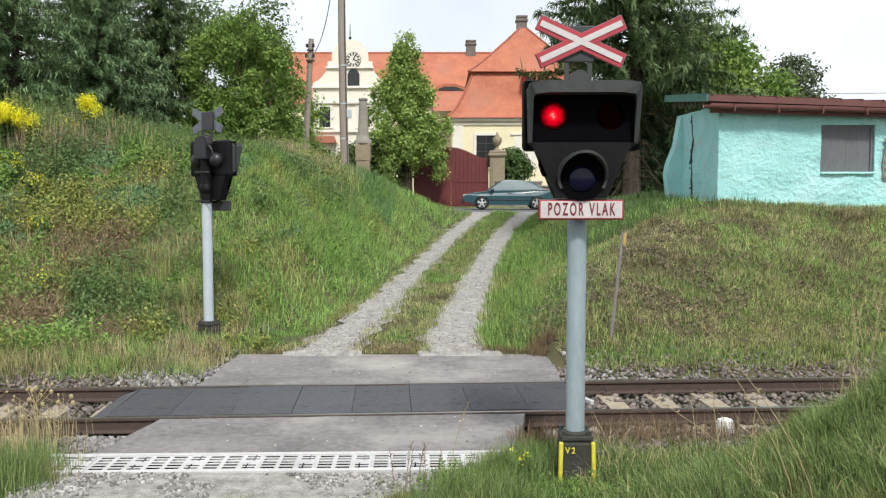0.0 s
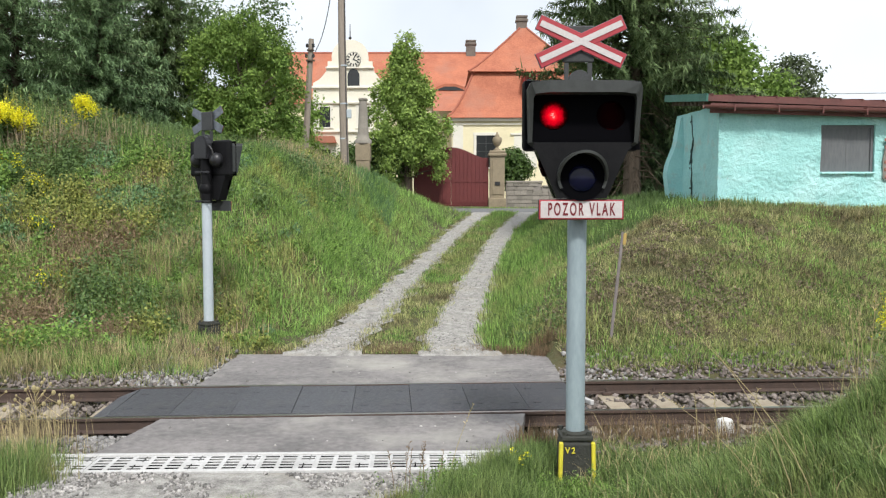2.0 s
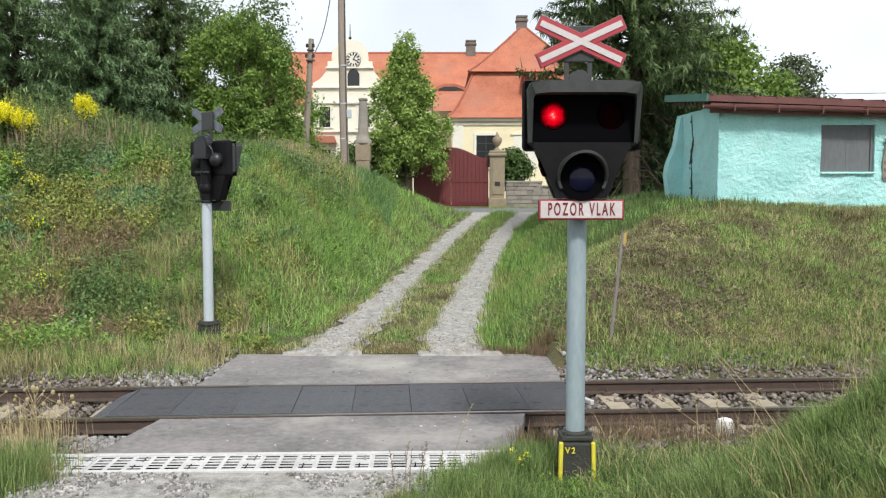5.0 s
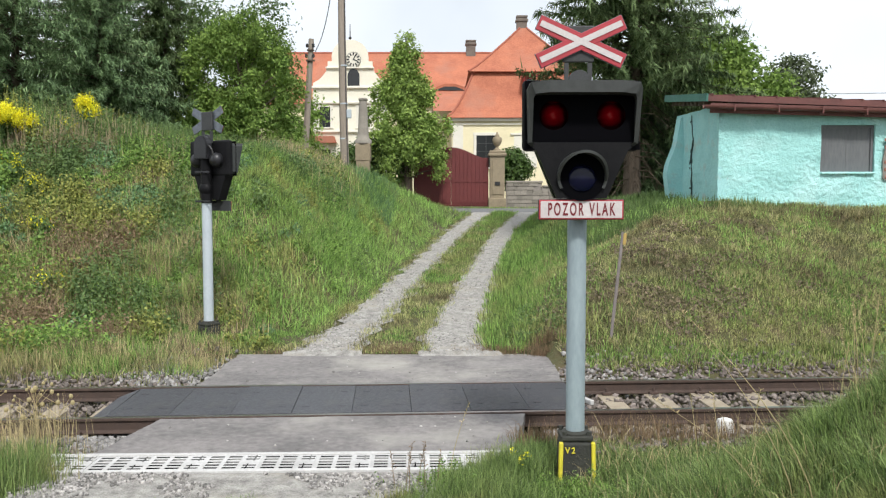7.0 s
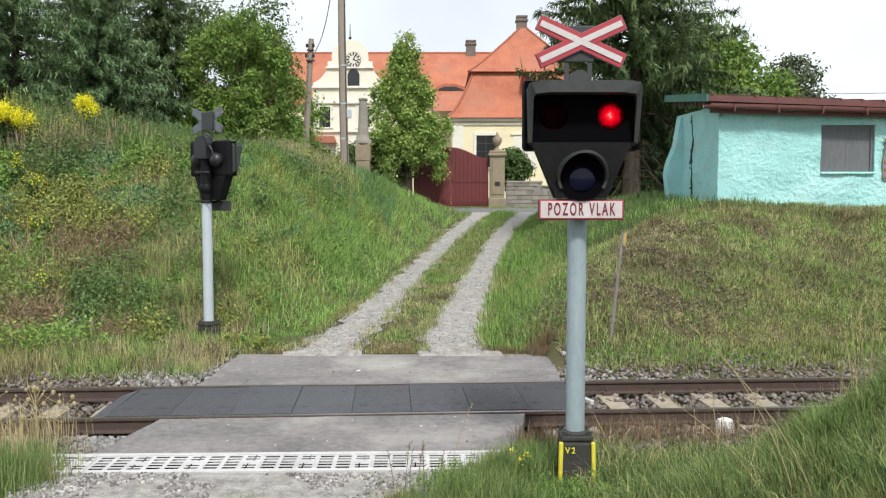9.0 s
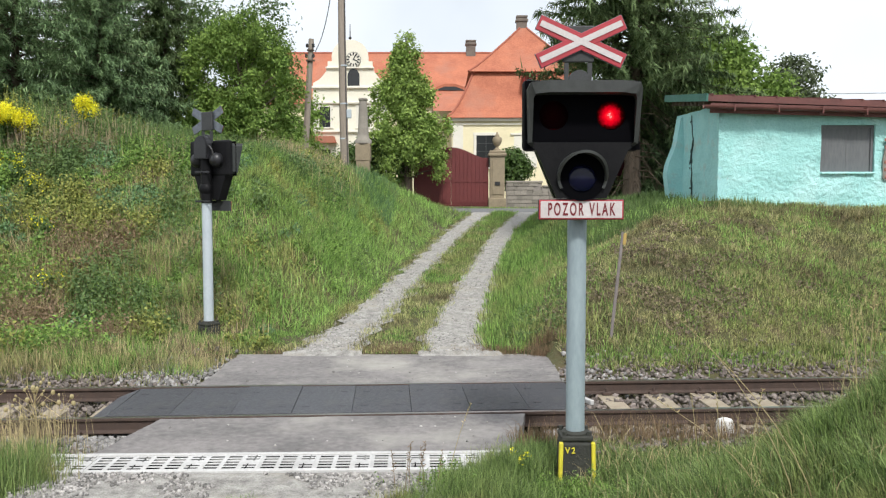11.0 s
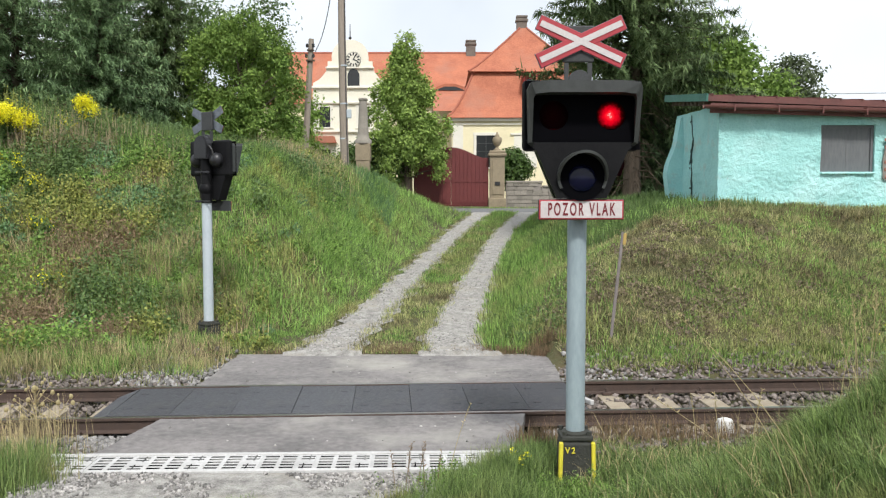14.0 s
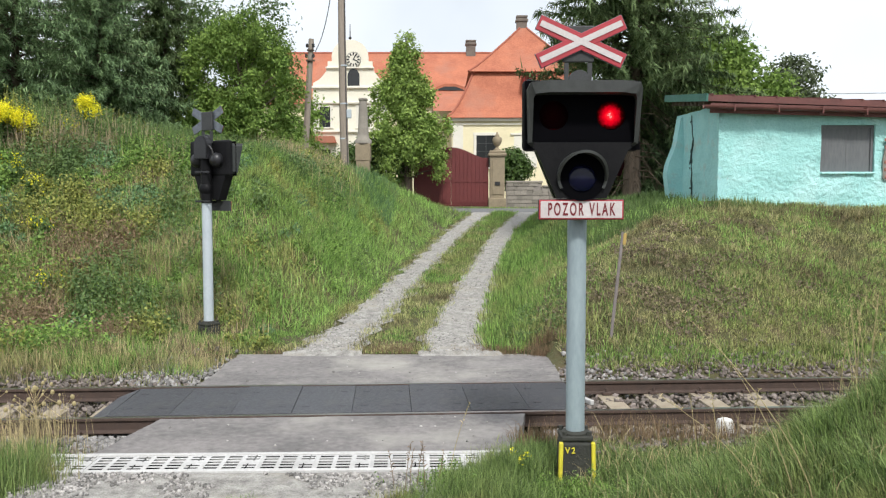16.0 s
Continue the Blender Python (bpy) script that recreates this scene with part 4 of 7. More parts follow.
def build_lodge():
    """The nearer house with its broken hipped roof."""
    h = thing("manor_lodge", pose(5.95, 66.0, 1.7), "cream rendered house with a broken hipped orange tile roof", "house")
    hw, hd, ez = 5.3, 5.8, 6.05
    bm = bmesh.new()
    box(bm, (0, 0, ez / 2), (2 * hw, 2 * hd, ez))
    box(bm, (0, 0, 0.3), (2 * hw + 0.2, 2 * hd + 0.2, 0.6))
    part("wall", bm, M_CREAM, h, "cream rendered wall")
    bm = bmesh.new()
    box(bm, (0, 0, ez - 0.12), (2 * hw + 0.5, 2 * hd + 0.5, 0.22), bevel=0.05)
    box(bm, (0, 0, ez - 0.42), (2 * hw + 0.22, 2 * hd + 0.22, 0.12), bevel=0.03)
    part("cornice", bm, M_TRIMSTONE, h)

    def frustum(name, r0, z0, r1, z1, bend):
        """A hipped roof whose slopes flare out towards the eaves."""
        rings = []
        for k in range(9):
            f = k / 8
            g = f ** bend
            rx, ry, z = r0[0] + (r1[0] - r0[0]) * g, r0[1] + (r1[1] - r0[1]) * g, z0 + (z1 - z0) * f
            rings.append([(-rx, -ry, z), (rx, -ry, z), (rx, ry, z), (-rx, ry, z)])
        bm = bmesh.new()
        vs = [[bm.verts.new(v) for v in ring] for ring in rings]
        for a, b in zip(vs, vs[1:]):
            for i in range(4):
                bm.faces.new((a[i], a[(i + 1) % 4], b[(i + 1) % 4], b[i]))
        bm.faces.new(vs[-1])
        bm.faces.new(vs[0][::-1])
        r = part(name, bm, M_TILE, h, "weathered orange clay tile roof")
        bm = bmesh.new()
        for i in range(4):
            tube(bm, [ring[i] for ring in rings], [0.085] * 9, 8)
        part("ridge_tiles", bm, M_RIDGE, r)
        return r
    frustum("lower_roof", (hw + 0.45, hd + 0.45), ez, (3.75, 4.1), 9.55, 0.66)
    frustum("upper_roof", (4.15, 4.5), 9.45, (0.25, 1.2), 13.1, 0.9)
    bm = bmesh.new()
    box(bm, (0, 0, 9.48), (8.0, 8.7, 0.16))
    part("break_board", bm, M_RIDGE, h)
    chimney(h, 0.0, 0.0, 12.4, 14.1, 0.75)
    bm = bmesh.new()
    box(bm, (0.1, -4.9, 8.3), (0.75, 1.6, 1.35), bevel=0.02)
    box(bm, (0.1, -5.0, 9.05), (1.0, 1.8, 0.12), (6, 0, 0))
    d = part("dormer", bm, M_SIGNRED, h, "dull red boarded dormer")
    bm = bmesh.new()
    box(bm, (0.1, -5.715, 8.3), (0.5, 0.02, 0.9))
    part("pane", bm, M_GLASSDARK, d)
    for x in (-2.95, -0.2, 2.4):
        if x > -1:
            bm = bmesh.new()
            box(bm, (x, -hd - 0.02, 3.75), (1.6, 0.05, 2.2))
            box(bm, (x, -hd - 0.05, 4.95), (2.1, 0.12, 0.14))
            part("blind_window", bm, M_TRIMSTONE, h, "walled-up pale window niche")
        else:
            window(h, x, 3.75, 1.35, 2.2, -hd, 2, 4, trim=0.2)
    for x in (-4.9, 4.9):
        bm = bmesh.new()
        box(bm, (x, -hd - 0.03, 2.9), (0.7, 0.08, 5.4))
        part("pilaster", bm, M_TRIMSTONE, h)
    return h


def build_manor():
    """The long wing behind with the clock gable."""
    h = thing("manor_house", pose(-6.0, 80.0, 1.7), "long manor wing with orange tile roof and a white clock gable", "manor house")
    bm = bmesh.new()
    box(bm, (0, 0, 4.3), (23.0, 11.0, 8.6))
    part("wall", bm, M_CREAM, h, "cream rendered wall")
    c0 = [(-11.9, -6.0, 8.5), (11.9, -6.0, 8.5), (11.9, 6.0, 8.5), (-11.9, 6.0, 8.5)]
    c1 = [(-11.4, -0.05, 13.7), (11.4, -0.05, 13.7), (11.4, 0.05, 13.7), (-11.4, 0.05, 13.7)]
    bm = bmesh.new()
    a, b = [bm.verts.new(v) for v in c0], [bm.verts.new(v) for v in c1]
    for i in range(4):
        bm.faces.new((a[i], a[(i + 1) % 4], b[(i + 1) % 4], b[i]))
    bm.faces.new(b)
    bm.faces.new(a[::-1])
    roof = part("roof", bm, M_TILE, h, "weathered orange clay tile roof")
    bm = bmesh.new()
    tube(bm, [(-11.4, 0, 13.72), (11.4, 0, 13.72)], [0.12, 0.12], 8)
    part("ridge_tiles", bm, M_RIDGE, roof)
    # eyebrow dormer
    bm = bmesh.new()
    prism(bm, [(-1.9, 0.0), (-1.2, 0.35), (-0.4, 0.62), (0.4, 0.62), (1.2, 0.35), (1.9, 0.0)], -0.2, 2.6)
    o = part("eyebrow_dormer", bm, M_TILE, roof)
    o.matrix_basis = pose(6.6, -4.4, 9.75)
    bm = bmesh.new()
    prism(bm, [(-1.3, 0.03), (-0.5, 0.36), (0.5, 0.36), (1.3, 0.03)], -0.24, -0.19)
    o = part("vent_slot", bm, M_GLASSDARK, roof)
    o.matrix_basis = pose(6.6, -4.4, 9.75)
    bm = bmesh.new()      # a lower roof running to the lodge
    v = [bm.verts.new(p) for p in ((5.2, -9.0, 7.6), (9.5, -9.0, 7.6), (9.5, -6.0, 9.3), (5.2, -6.0, 9.3))]
    bm.faces.new(v)
    part("lean_to_roof", bm, M_TILE, h)
    chimney(h, 8.55, 0.0, 13.0, 14.75, 0.85)
    # clock gable in front of the roof
    gy = -6.6
    bm = bmesh.new()
    box(bm, (-1.85, gy + 2.0, 4.9), (6.3, 4.0, 9.8))
    gab = part("gable_front", bm, M_GABLE, h, "ivory rendered gable front")
    out = [(-2.65, 0.0), (-2.65, 0.35), (-2.2, 0.6), (-1.75, 1.2), (-1.6, 1.7), (-1.6, 2.05), (-1.3, 2.05)]
    for k in range(13):
        t = math.pi * (1 - k / 12)
        out.append((1.3 * math.cos(t), 2.5 + 1.25 * math.sin(t)))
    out += [(1.3, 2.05), (1.6, 2.05), (1.6, 1.7), (1.75, 1.2), (2.2, 0.6), (2.65, 0.35), (2.65, 0.0)]
    bm = bmesh.new()
    prism(bm, out, -0.25, 0.25)
    o = part("scrolled_gable", bm, M_GABLE, gab, "ivory scrolled gable top")
    o.matrix_basis = pose(-1.85, gy + 0.2, 9.8) @ Matrix.Diagonal((1.18, 1, 1.06, 1))
    bm = bmesh.new()
    for z, w in ((9.8, 6.7), (8.5, 6.5), (6.1, 6.45)):
        box(bm, (-1.85, gy - 0.05, z), (w, 0.35, 0.2), bevel=0.04)
    box(bm, (-1.85, gy - 0.1, 11.42), (4.1, 0.3, 0.14), bevel=0.04)
    for x in (-4.85, 1.15):
        box(bm, (x, gy - 0.05, 4.7), (0.35, 0.12, 9.0))
    part("moulding", bm, M_TRIMSTONE, gab)
    bm = bmesh.new()
    cyl(bm, (-1.55, gy - 0.12, 12.1), 0.60, 0.08, (90, 0, 0), seg=32)
    clock = part("clock", bm, M_TRIMSTONE, gab, "round clock with dark hour marks")
    bm = bmesh.new()
    bmesh.ops.create_cone(bm, cap_ends=False, segments=32, radius1=0.63, radius2=0.63, depth=0.16, matrix=pose(-1.55, gy - 0.12, 12.1, 90, 0, 0))
    part("clock_rim", bm, M_HOODGREY, clock)
    bm = bmesh.new()
    for k in range(12):
        a = 2 * math.pi * k / 12
        box(bm, (-1.55 + 0.46 * math.sin(a), gy - 0.17, 12.1 + 0.46 * math.cos(a)), (0.12, 0.03, 0.22), (0, math.degrees(a), 0))
    box(bm, (-1.48, gy - 0.18, 12.24), (0.09, 0.03, 0.42), (0, 25, 0))
    box(bm, (-1.38, gy - 0.18, 12.03), (0.09, 0.03, 0.36), (0, 110, 0))
    part("clock_marks", bm, M_CARTRIM, clock)
    bm = bmesh.new()
    prism(bm, [(-0.5, 0), (0.5, 0), (0.5, 1.0), (0.3, 1.35), (0, 1.45), (-0.3, 1.35), (-0.5, 1.0)], gy - 0.13, gy - 0.05)
    o = part("arched_opening", bm, M_GLASSDARK, gab)
    o.matrix_basis = pose(-1.55, 0, 9.9)
    bm = bmesh.new()
    tube(bm, [(-1.85, gy + 0.2, 13.6), (-1.85, gy + 0.2, 15.1)], [0.05, 0.03], 6)
    ball(bm, (-1.85, gy + 0.2, 13.95), 0.13)
    part("finial", bm, M_CARTRIM, gab)
    for z in (7.3, 3.7):
        window(gab, -4.0, z, 0.9, 1.7, gy, 2, 3, trim=0.22)
        window(gab, -0.7, z, 0.9, 1.7, gy, 2, 3, trim=0.22)
    bm = bmesh.new()
    prism(bm, [(-1.3, 0), (1.3, 0), (1.1, 0.55), (-1.1, 0.55)], -0.9, 0.1)
    o = part("door_roof", bm, M_TILE, gab, "small orange tiled canopy")
    o.matrix_basis = pose(-4.3, gy, 5.1)
    return h


def build_gate():
    g = thing("courtyard_gate", pose(0.45, 48.0, 1.70), "dark red boarded double gate with a curved top", "gate")
    for s in (-1, 1):
        leaf_w = 2.08
        n = 12
        outline = [(0.004, 0.08), (leaf_w, 0.08)]
        top = lambda x: 2.78 + 0.58 * math.cos(min(x / 1.75, 1.0) * math.pi / 2) ** 1.3
        outline += [(leaf_w * k / n if k else 0.004, top(leaf_w * k / n)) for k in range(n, -1, -1)]
        bm = bmesh.new()
        prism(bm, [(s * x, z) for x, z in outline], -0.03, 0.03)
        leaf = part("gate_leaf", bm, M_GATE, g)
        for k in range(9):
            x = 0.13 + k * 0.225
            bm = bmesh.new()
            box(bm, (s * x, -0.045, (0.12 + top(x) - 0.06) / 2), (0.205, 0.03, top(x) - 0.2), bevel=0.006)
            part("board", bm, M_GATE, leaf)
        for z in (0.35, 1.5):
            bm = bmesh.new()
            box(bm, (s * leaf_w / 2, -0.07, z), (leaf_w - 0.1, 0.03, 0.12))
            part("ledge", bm, M_GATE, leaf)
    for sx in (-1, 1):
        p = thing("gate_pillar", pose(0.45 + sx * 2.55, 47.9, 1.64), "weathered sandstone gate pillar topped by a stone urn", "pillar", group="pillars of the courtyard gate")
        bm = bmesh.new()
        box(bm, (0, 0, 0.3), (0.98, 0.9, 0.6), bevel=0.04)
        part("plinth", bm, M_SANDSTONE, p)
        bm = bmesh.new()
        box(bm, (0, 0, 1.75), (0.80, 0.74, 2.35), bevel=0.03)
        box(bm, (0, -0.01, 1.75), (0.56, 0.80, 1.9), bevel=0.02)
        part("shaft", bm, M_SANDSTONE, p)
        bm = bmesh.new()
        box(bm, (0, 0, 3.0), (1.0, 0.94, 0.18), bevel=0.05)
        box(bm, (0, 0, 3.16), (0.86, 0.8, 0.14), bevel=0.04)
        part("cap", bm, M_SANDSTONE, p)
        bm = bmesh.new()
        lathe(bm, [(0.2, 3.22), (0.2, 3.3), (0.09, 3.36), (0.08, 3.45), (0.22, 3.62), (0.27, 3.82), (0.23, 3.96), (0.12, 4.0), (0.13, 4.06), (0.07, 4.14), (0.05, 4.24), (0.01, 4.27)], seg=18)
        part("urn", bm, M_SANDSTONE, p, "grey stone urn", True)
    bm = bmesh.new()
    box(bm, (3.0, 47.46, 3.05), (0.28, 0.03, 0.2))
    tagged(mesh_ob("letter_slot", bm, M_CARTRIM), "dark letter slot in the sandstone pillar", "letter box")


def build_walls():
    """Coursed stone wall beside the gate, stone by stone."""
    w = thing("stone_wall", pose(3.55, 48.1, 1.65), "low wall of squared grey stones beside the gate", "stone wall")
    bm = bmesh.new()
    box(bm, (0.95, 0.0, 0.72), (1.98, 0.34, 1.44))
    box(bm, (3.8, 0.0, 0.6), (3.8, 0.34, 1.2))
    part("core", bm, M_MORTAR, w)
    rnd = random.Random(8)
    meshes = []
    for k in range(6):
        bm = bmesh.new()
        box(bm, (0, 0, 0), (1, 0.10, 1), bevel=0.0)
        for v in bm.verts:
            v.co.x *= rnd.uniform(0.93, 1.0)
            v.co.z *= rnd.uniform(0.9, 1.0)
        me = bpy.data.meshes.new("stone")
        bm.to_mesh(me)
        bm.free()
        me.materials.append(M_RUBBLE)
        meshes.append(me)
    z = 0.0
    while z < 1.4:
        hh = rnd.choice((0.2, 0.24, 0.3))
        x = 0.0
        while x < 5.6:
            ww = rnd.uniform(0.26, 0.62)
            if z + hh < (1.46 if x + ww < 1.95 else 1.22):
                share("stone", rnd.choice(meshes), w, pose(x + ww / 2, -0.165 + rnd.uniform(-0.015, 0.015), z + hh / 2) @ Matrix.Diagonal((ww - 0.02, 1, hh - 0.02, 1)))
            x += ww
        z += hh
    bm = bmesh.new()
    box(bm, (0.97, 0, 1.50), (2.05, 0.48, 0.10), bevel=0.02)
    part("coping", bm, M_RUBBLE, w)
    bm = bmesh.new()
    box(bm, (3.85, 0, 1.25), (3.7, 0.48, 0.10), bevel=0.02)
    part("coping", bm, M_RUBBLE, w)
    bm = bmesh.new()
    box(bm, (-14.0, 48.1, 2.2), (23.5, 0.35, 1.3), bevel=0.03)
    tagged(mesh_ob("wall_courtyard", bm, M_RUBBLE), "grey stone courtyard wall along the road", "wall", kind="structure")


def build_column():
    c = thing("stone_column", pose(-4.15, 45.0, on_ground(-4.15, 47.0) - 0.05), "weathered stone column on a pedestal under trees", "column")
    bm = bmesh.new()
    box(bm, (0, 0, 0.9), (0.92, 0.9, 1.8), bevel=0.05)
    box(bm, (0, 0, 3.05), (0.78, 0.75, 0.9), bevel=0.04)
    box(bm, (0, 0, 2.2), (0.7, 0.68, 1.0), bevel=0.03)
    part("pedestal", bm, M_SANDSTONE, c)
    bm = bmesh.new()
    lathe(bm, [(0.45, 3.5), (0.45, 3.65), (0.32, 3.8), (0.28, 4.0), (0.23, 5.2), (0.2, 5.72), (0.24, 5.75), (0.24, 5.82), (0.15, 5.86)], seg=18)
    part("shaft", bm, M_RUBBLE, c, "", True)


def build_shed():
    """Small roughcast shed on the bank; its front stands square to the rails."""
    s = thing("shed", pose(5.74, 18.0, 2.05), "turquoise roughcast shed with a flat brown sheet roof", "shed")
    L_, Dp, Ht = 7.0, 2.6, 2.14
    wx0, wx1, wz0, wz1 = 2.13, 3.26, 0.86, 1.83     # window opening
    rng = random.Random(3)

    def lumpy(bm, x0, x1, z0, z1, y0, y1, rough=0.024):
        """A slab whose front face is finely divided and uneven."""
        nx, nz = max(2, int((x1 - x0) / 0.042)), max(2, int((z1 - z0) / 0.042))
        g = [[bm.verts.new((x0 + (x1 - x0) * i / nx, y0 - 0.03 * noise.noise((2.2 * (x0 + (x1 - x0) * i / nx), 5.5, 2.2 * (z0 + (z1 - z0) * k / nz)))
                            - rough * (1.3 - min(1.0, (z0 + (z1 - z0) * k / nz) / 1.9)) * noise.noise((13 * (x0 + (x1 - x0) * i / nx), 1.5, 17 * (z0 + (z1 - z0) * k / nz))), z0 + (z1 - z0) * k / nz)) for i in range(nx + 1)] for k in range(nz + 1)]
        for k in range(nz):
            for i in range(nx):
                bm.faces.new((g[k][i], g[k][i + 1], g[k + 1][i + 1], g[k + 1][i]))
        rim = [g[0][i] for i in range(nx + 1)] + [g[k][nx] for k in range(1, nz + 1)] + [g[nz][i] for i in range(nx - 1, -1, -1)] + [g[k][0] for k in range(nz - 1, 0, -1)]
        back = [bm.verts.new((v.co.x, y1, v.co.z)) for v in rim]
        for i in range(len(rim)):
            j = (i + 1) % len(rim)
            bm.faces.new((rim[j], rim[i], back[i], back[j]))
        bm.faces.new(back[::-1])
    bm = bmesh.new()
    lumpy(bm, 0, wx0, 0, Ht, 0, 0.3)
    lumpy(bm, wx1, L_, 0, Ht, 0, 0.3)
    lumpy(bm, wx0, wx1, 0, wz0, 0, 0.3)
    lumpy(bm, wx0, wx1, wz1, Ht, 0, 0.3)
    front = part("front_wall", bm, M_TURQ, s, "turquoise roughcast wall", True)
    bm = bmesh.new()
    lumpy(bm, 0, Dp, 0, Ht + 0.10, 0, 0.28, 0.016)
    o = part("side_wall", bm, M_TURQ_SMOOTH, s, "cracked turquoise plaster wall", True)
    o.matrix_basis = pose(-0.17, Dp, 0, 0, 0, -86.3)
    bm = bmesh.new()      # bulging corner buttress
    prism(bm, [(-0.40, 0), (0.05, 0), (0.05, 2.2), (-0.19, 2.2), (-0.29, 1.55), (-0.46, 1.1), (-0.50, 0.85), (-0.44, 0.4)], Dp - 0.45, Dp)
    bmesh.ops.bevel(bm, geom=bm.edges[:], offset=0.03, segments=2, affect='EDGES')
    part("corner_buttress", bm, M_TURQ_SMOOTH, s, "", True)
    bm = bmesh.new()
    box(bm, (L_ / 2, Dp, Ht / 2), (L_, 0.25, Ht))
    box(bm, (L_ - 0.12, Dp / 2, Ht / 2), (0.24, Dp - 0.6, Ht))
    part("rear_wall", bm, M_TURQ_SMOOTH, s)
    bm = bmesh.new()      # crack in the side wall
    z, x = 0.02, 1.15
    pts = [(x, z)]
    while z < 2.1:
        z += rng.uniform(0.05, 0.12)
        x += rng.uniform(-0.05, 0.045)
        pts.append((x, z))
    for (xa, za), (xb, zb) in zip(pts, pts[1:]):
        w = rng.choice((0.003, 0.006, 0.010, 0.018))
        if rng.random() < 0.5:
            fx, fz = xa + rng.uniform(-0.12, 0.05), za + rng.uniform(-0.05, 0.05)
            box(bm, (fx, -0.014, fz), (rng.uniform(0.008, 0.03), 0.03, rng.uniform(0.03, 0.10)), (0, rng.uniform(-25, 25), 0))
        box(bm, ((xa + xb) / 2, -0.018, (za + zb) / 2), (w * 2, 0.03, abs(zb - za) + 0.012), (0, math.degrees(math.atan2(xb - xa, zb - za)), 0))
    o = part("crack", bm, M_CRACK, s)
    o.matrix_basis = pose(-0.17, Dp, 0, 0, 0, -86.3)
    # window: two grey weathered panels in a recess
    bm = bmesh.new()
    for x0, x1 in ((wx0, wx0 + 0.06), (wx1 - 0.06, wx1)):
        box(bm, ((x0 + x1) / 2, 0.10, (wz0 + wz1) / 2), (0.06, 0.06, wz1 - wz0))
    box(bm, ((wx0 + wx1) / 2, 0.10, wz1 - 0.03), (wx1 - wx0 - 0.12, 0.06, 0.06))
    win = part("window", bm, M_SHUTTERGREY, s, "boarded grey window")
    for k in range(2):
        w2 = (wx1 - wx0 - 0.12) / 2
        bm = bmesh.new()
        box(bm, (wx0 + 0.06 + w2 * (k + 0.5), 0.11 + 0.006 * k, (wz0 + wz1) / 2 - 0.03), (w2 - 0.006, 0.03, wz1 - wz0 - 0.06))
        part("panel", bm, M_SHUTTERGREY, win)
    bm = bmesh.new()
    box(bm, ((wx0 + wx1) / 2, 0.0, wz0 - 0.03), (wx1 - wx0 - 0.01, 0.12, 0.05), bevel=0.02)
    part("sill", bm, M_TURQ, win)
    # bricks laid bare beside the window
    bm = bmesh.new()
    prism(bm, [(3.42, 0.72), (3.5, 0.66), (3.62, 0.78), (3.60, 1.2), (3.55, 1.62), (3.47, 1.45), (3.41, 1.1)], -0.048, -0.02)
    bare = part("bare_patch", bm, M_MORTAR, front, "patch where plaster has fallen off the bricks")
    bm = bmesh.new()
    box(bm, (0, 0, 0), (0.24, 0.03, 0.065), bevel=0.006)
    mb = bpy.data.meshes.new("brick")
    bm.to_mesh(mb)
    bm.free()
    mb.materials.append(M_BRICK)
    for k in range(11):
        share("brick", mb, front, pose(3.53 + (0.03 if k % 2 else -0.02), -0.045, 0.75 + k * 0.077) @ Matrix.Diagonal((0.6 if k % 3 else 0.4, 1, 1, 1)))
    # roof
    bm = bmesh.new()
    fall = lambda x: 2.42 - 0.036 * x
    v = [bm.verts.new(p) for p in ((-0.30, -0.22, fall(-0.3)), (L_ + 0.3, -0.22, fall(L_)), (L_ + 0.3, Dp + 0.3, fall(L_) + 0.32), (-0.35, Dp + 0.3, fall(-0.3) + 0.32))]
    u = [bm.verts.new(q.co - Vector((0, 0, 0.13))) for q in v]
    bm.faces.new(v)
    bm.faces.new(u[::-1])
    for i in range(4):
        bm.faces.new((v[i], u[i], u[(i + 1) % 4], v[(i + 1) % 4]))
    bmesh.ops.recalc_face_normals(bm, faces=bm.faces[:])
    roof = part("roof", bm, M_ROOFBROWN, s, "red-brown sheet roof")
    bm = bmesh.new()
    for k in range(17):
        x = -0.22 + k * 0.44
        box(bm, (x, Dp / 2, fall(x) + 0.168), (0.03, Dp + 0.5, 0.03), (5.86, 0, 0))
    part("standing_seam", bm, M_ROOFBROWN, roof)
    bm = bmesh.new()
    a, b = Vector((-0.325, -0.24, fall(-0.3) - 0.06)), Vector((-0.375, Dp + 0.33, fall(-0.3) + 0.265))
    mid = (a + b) / 2
    box(bm, mid, (0.04, (b - a).length, 0.16), (math.degrees(math.atan2(b.z - a.z, b.y - a.y)), 0, math.degrees(math.atan2(-(b.x - a.x), b.y - a.y))))
    part("verge_board", bm, M_GREENTRIM, roof, "green painted verge board")
    bm = bmesh.new()
    for k in range(9):
        box(bm, (-0.06, 0.1 + k * 0.3, fall(0) - 0.14 + 0.031 * k), (0.5, 0.08, 0.09))
    part("rafter_end", bm, M_BARK, roof)
    # half-round gutter
    bm = bmesh.new()
    ring = []
    for x in (-0.42, L_ + 0.3):
        o_ = [bm.verts.new((x, -0.31 + 0.075 * math.cos(a), 2.20 - 0.026 * x + 0.075 * math.sin(a))) for a in np.linspace(math.pi, 2 * math.pi, 9)]
        i_ = [bm.verts.new((x, -0.31 + 0.066 * math.cos(a), 2.20 - 0.026 * x + 0.066 * math.sin(a))) for a in np.linspace(2 * math.pi, math.pi, 9)]
        ring.append(o_ + i_)
    n = len(ring[0])
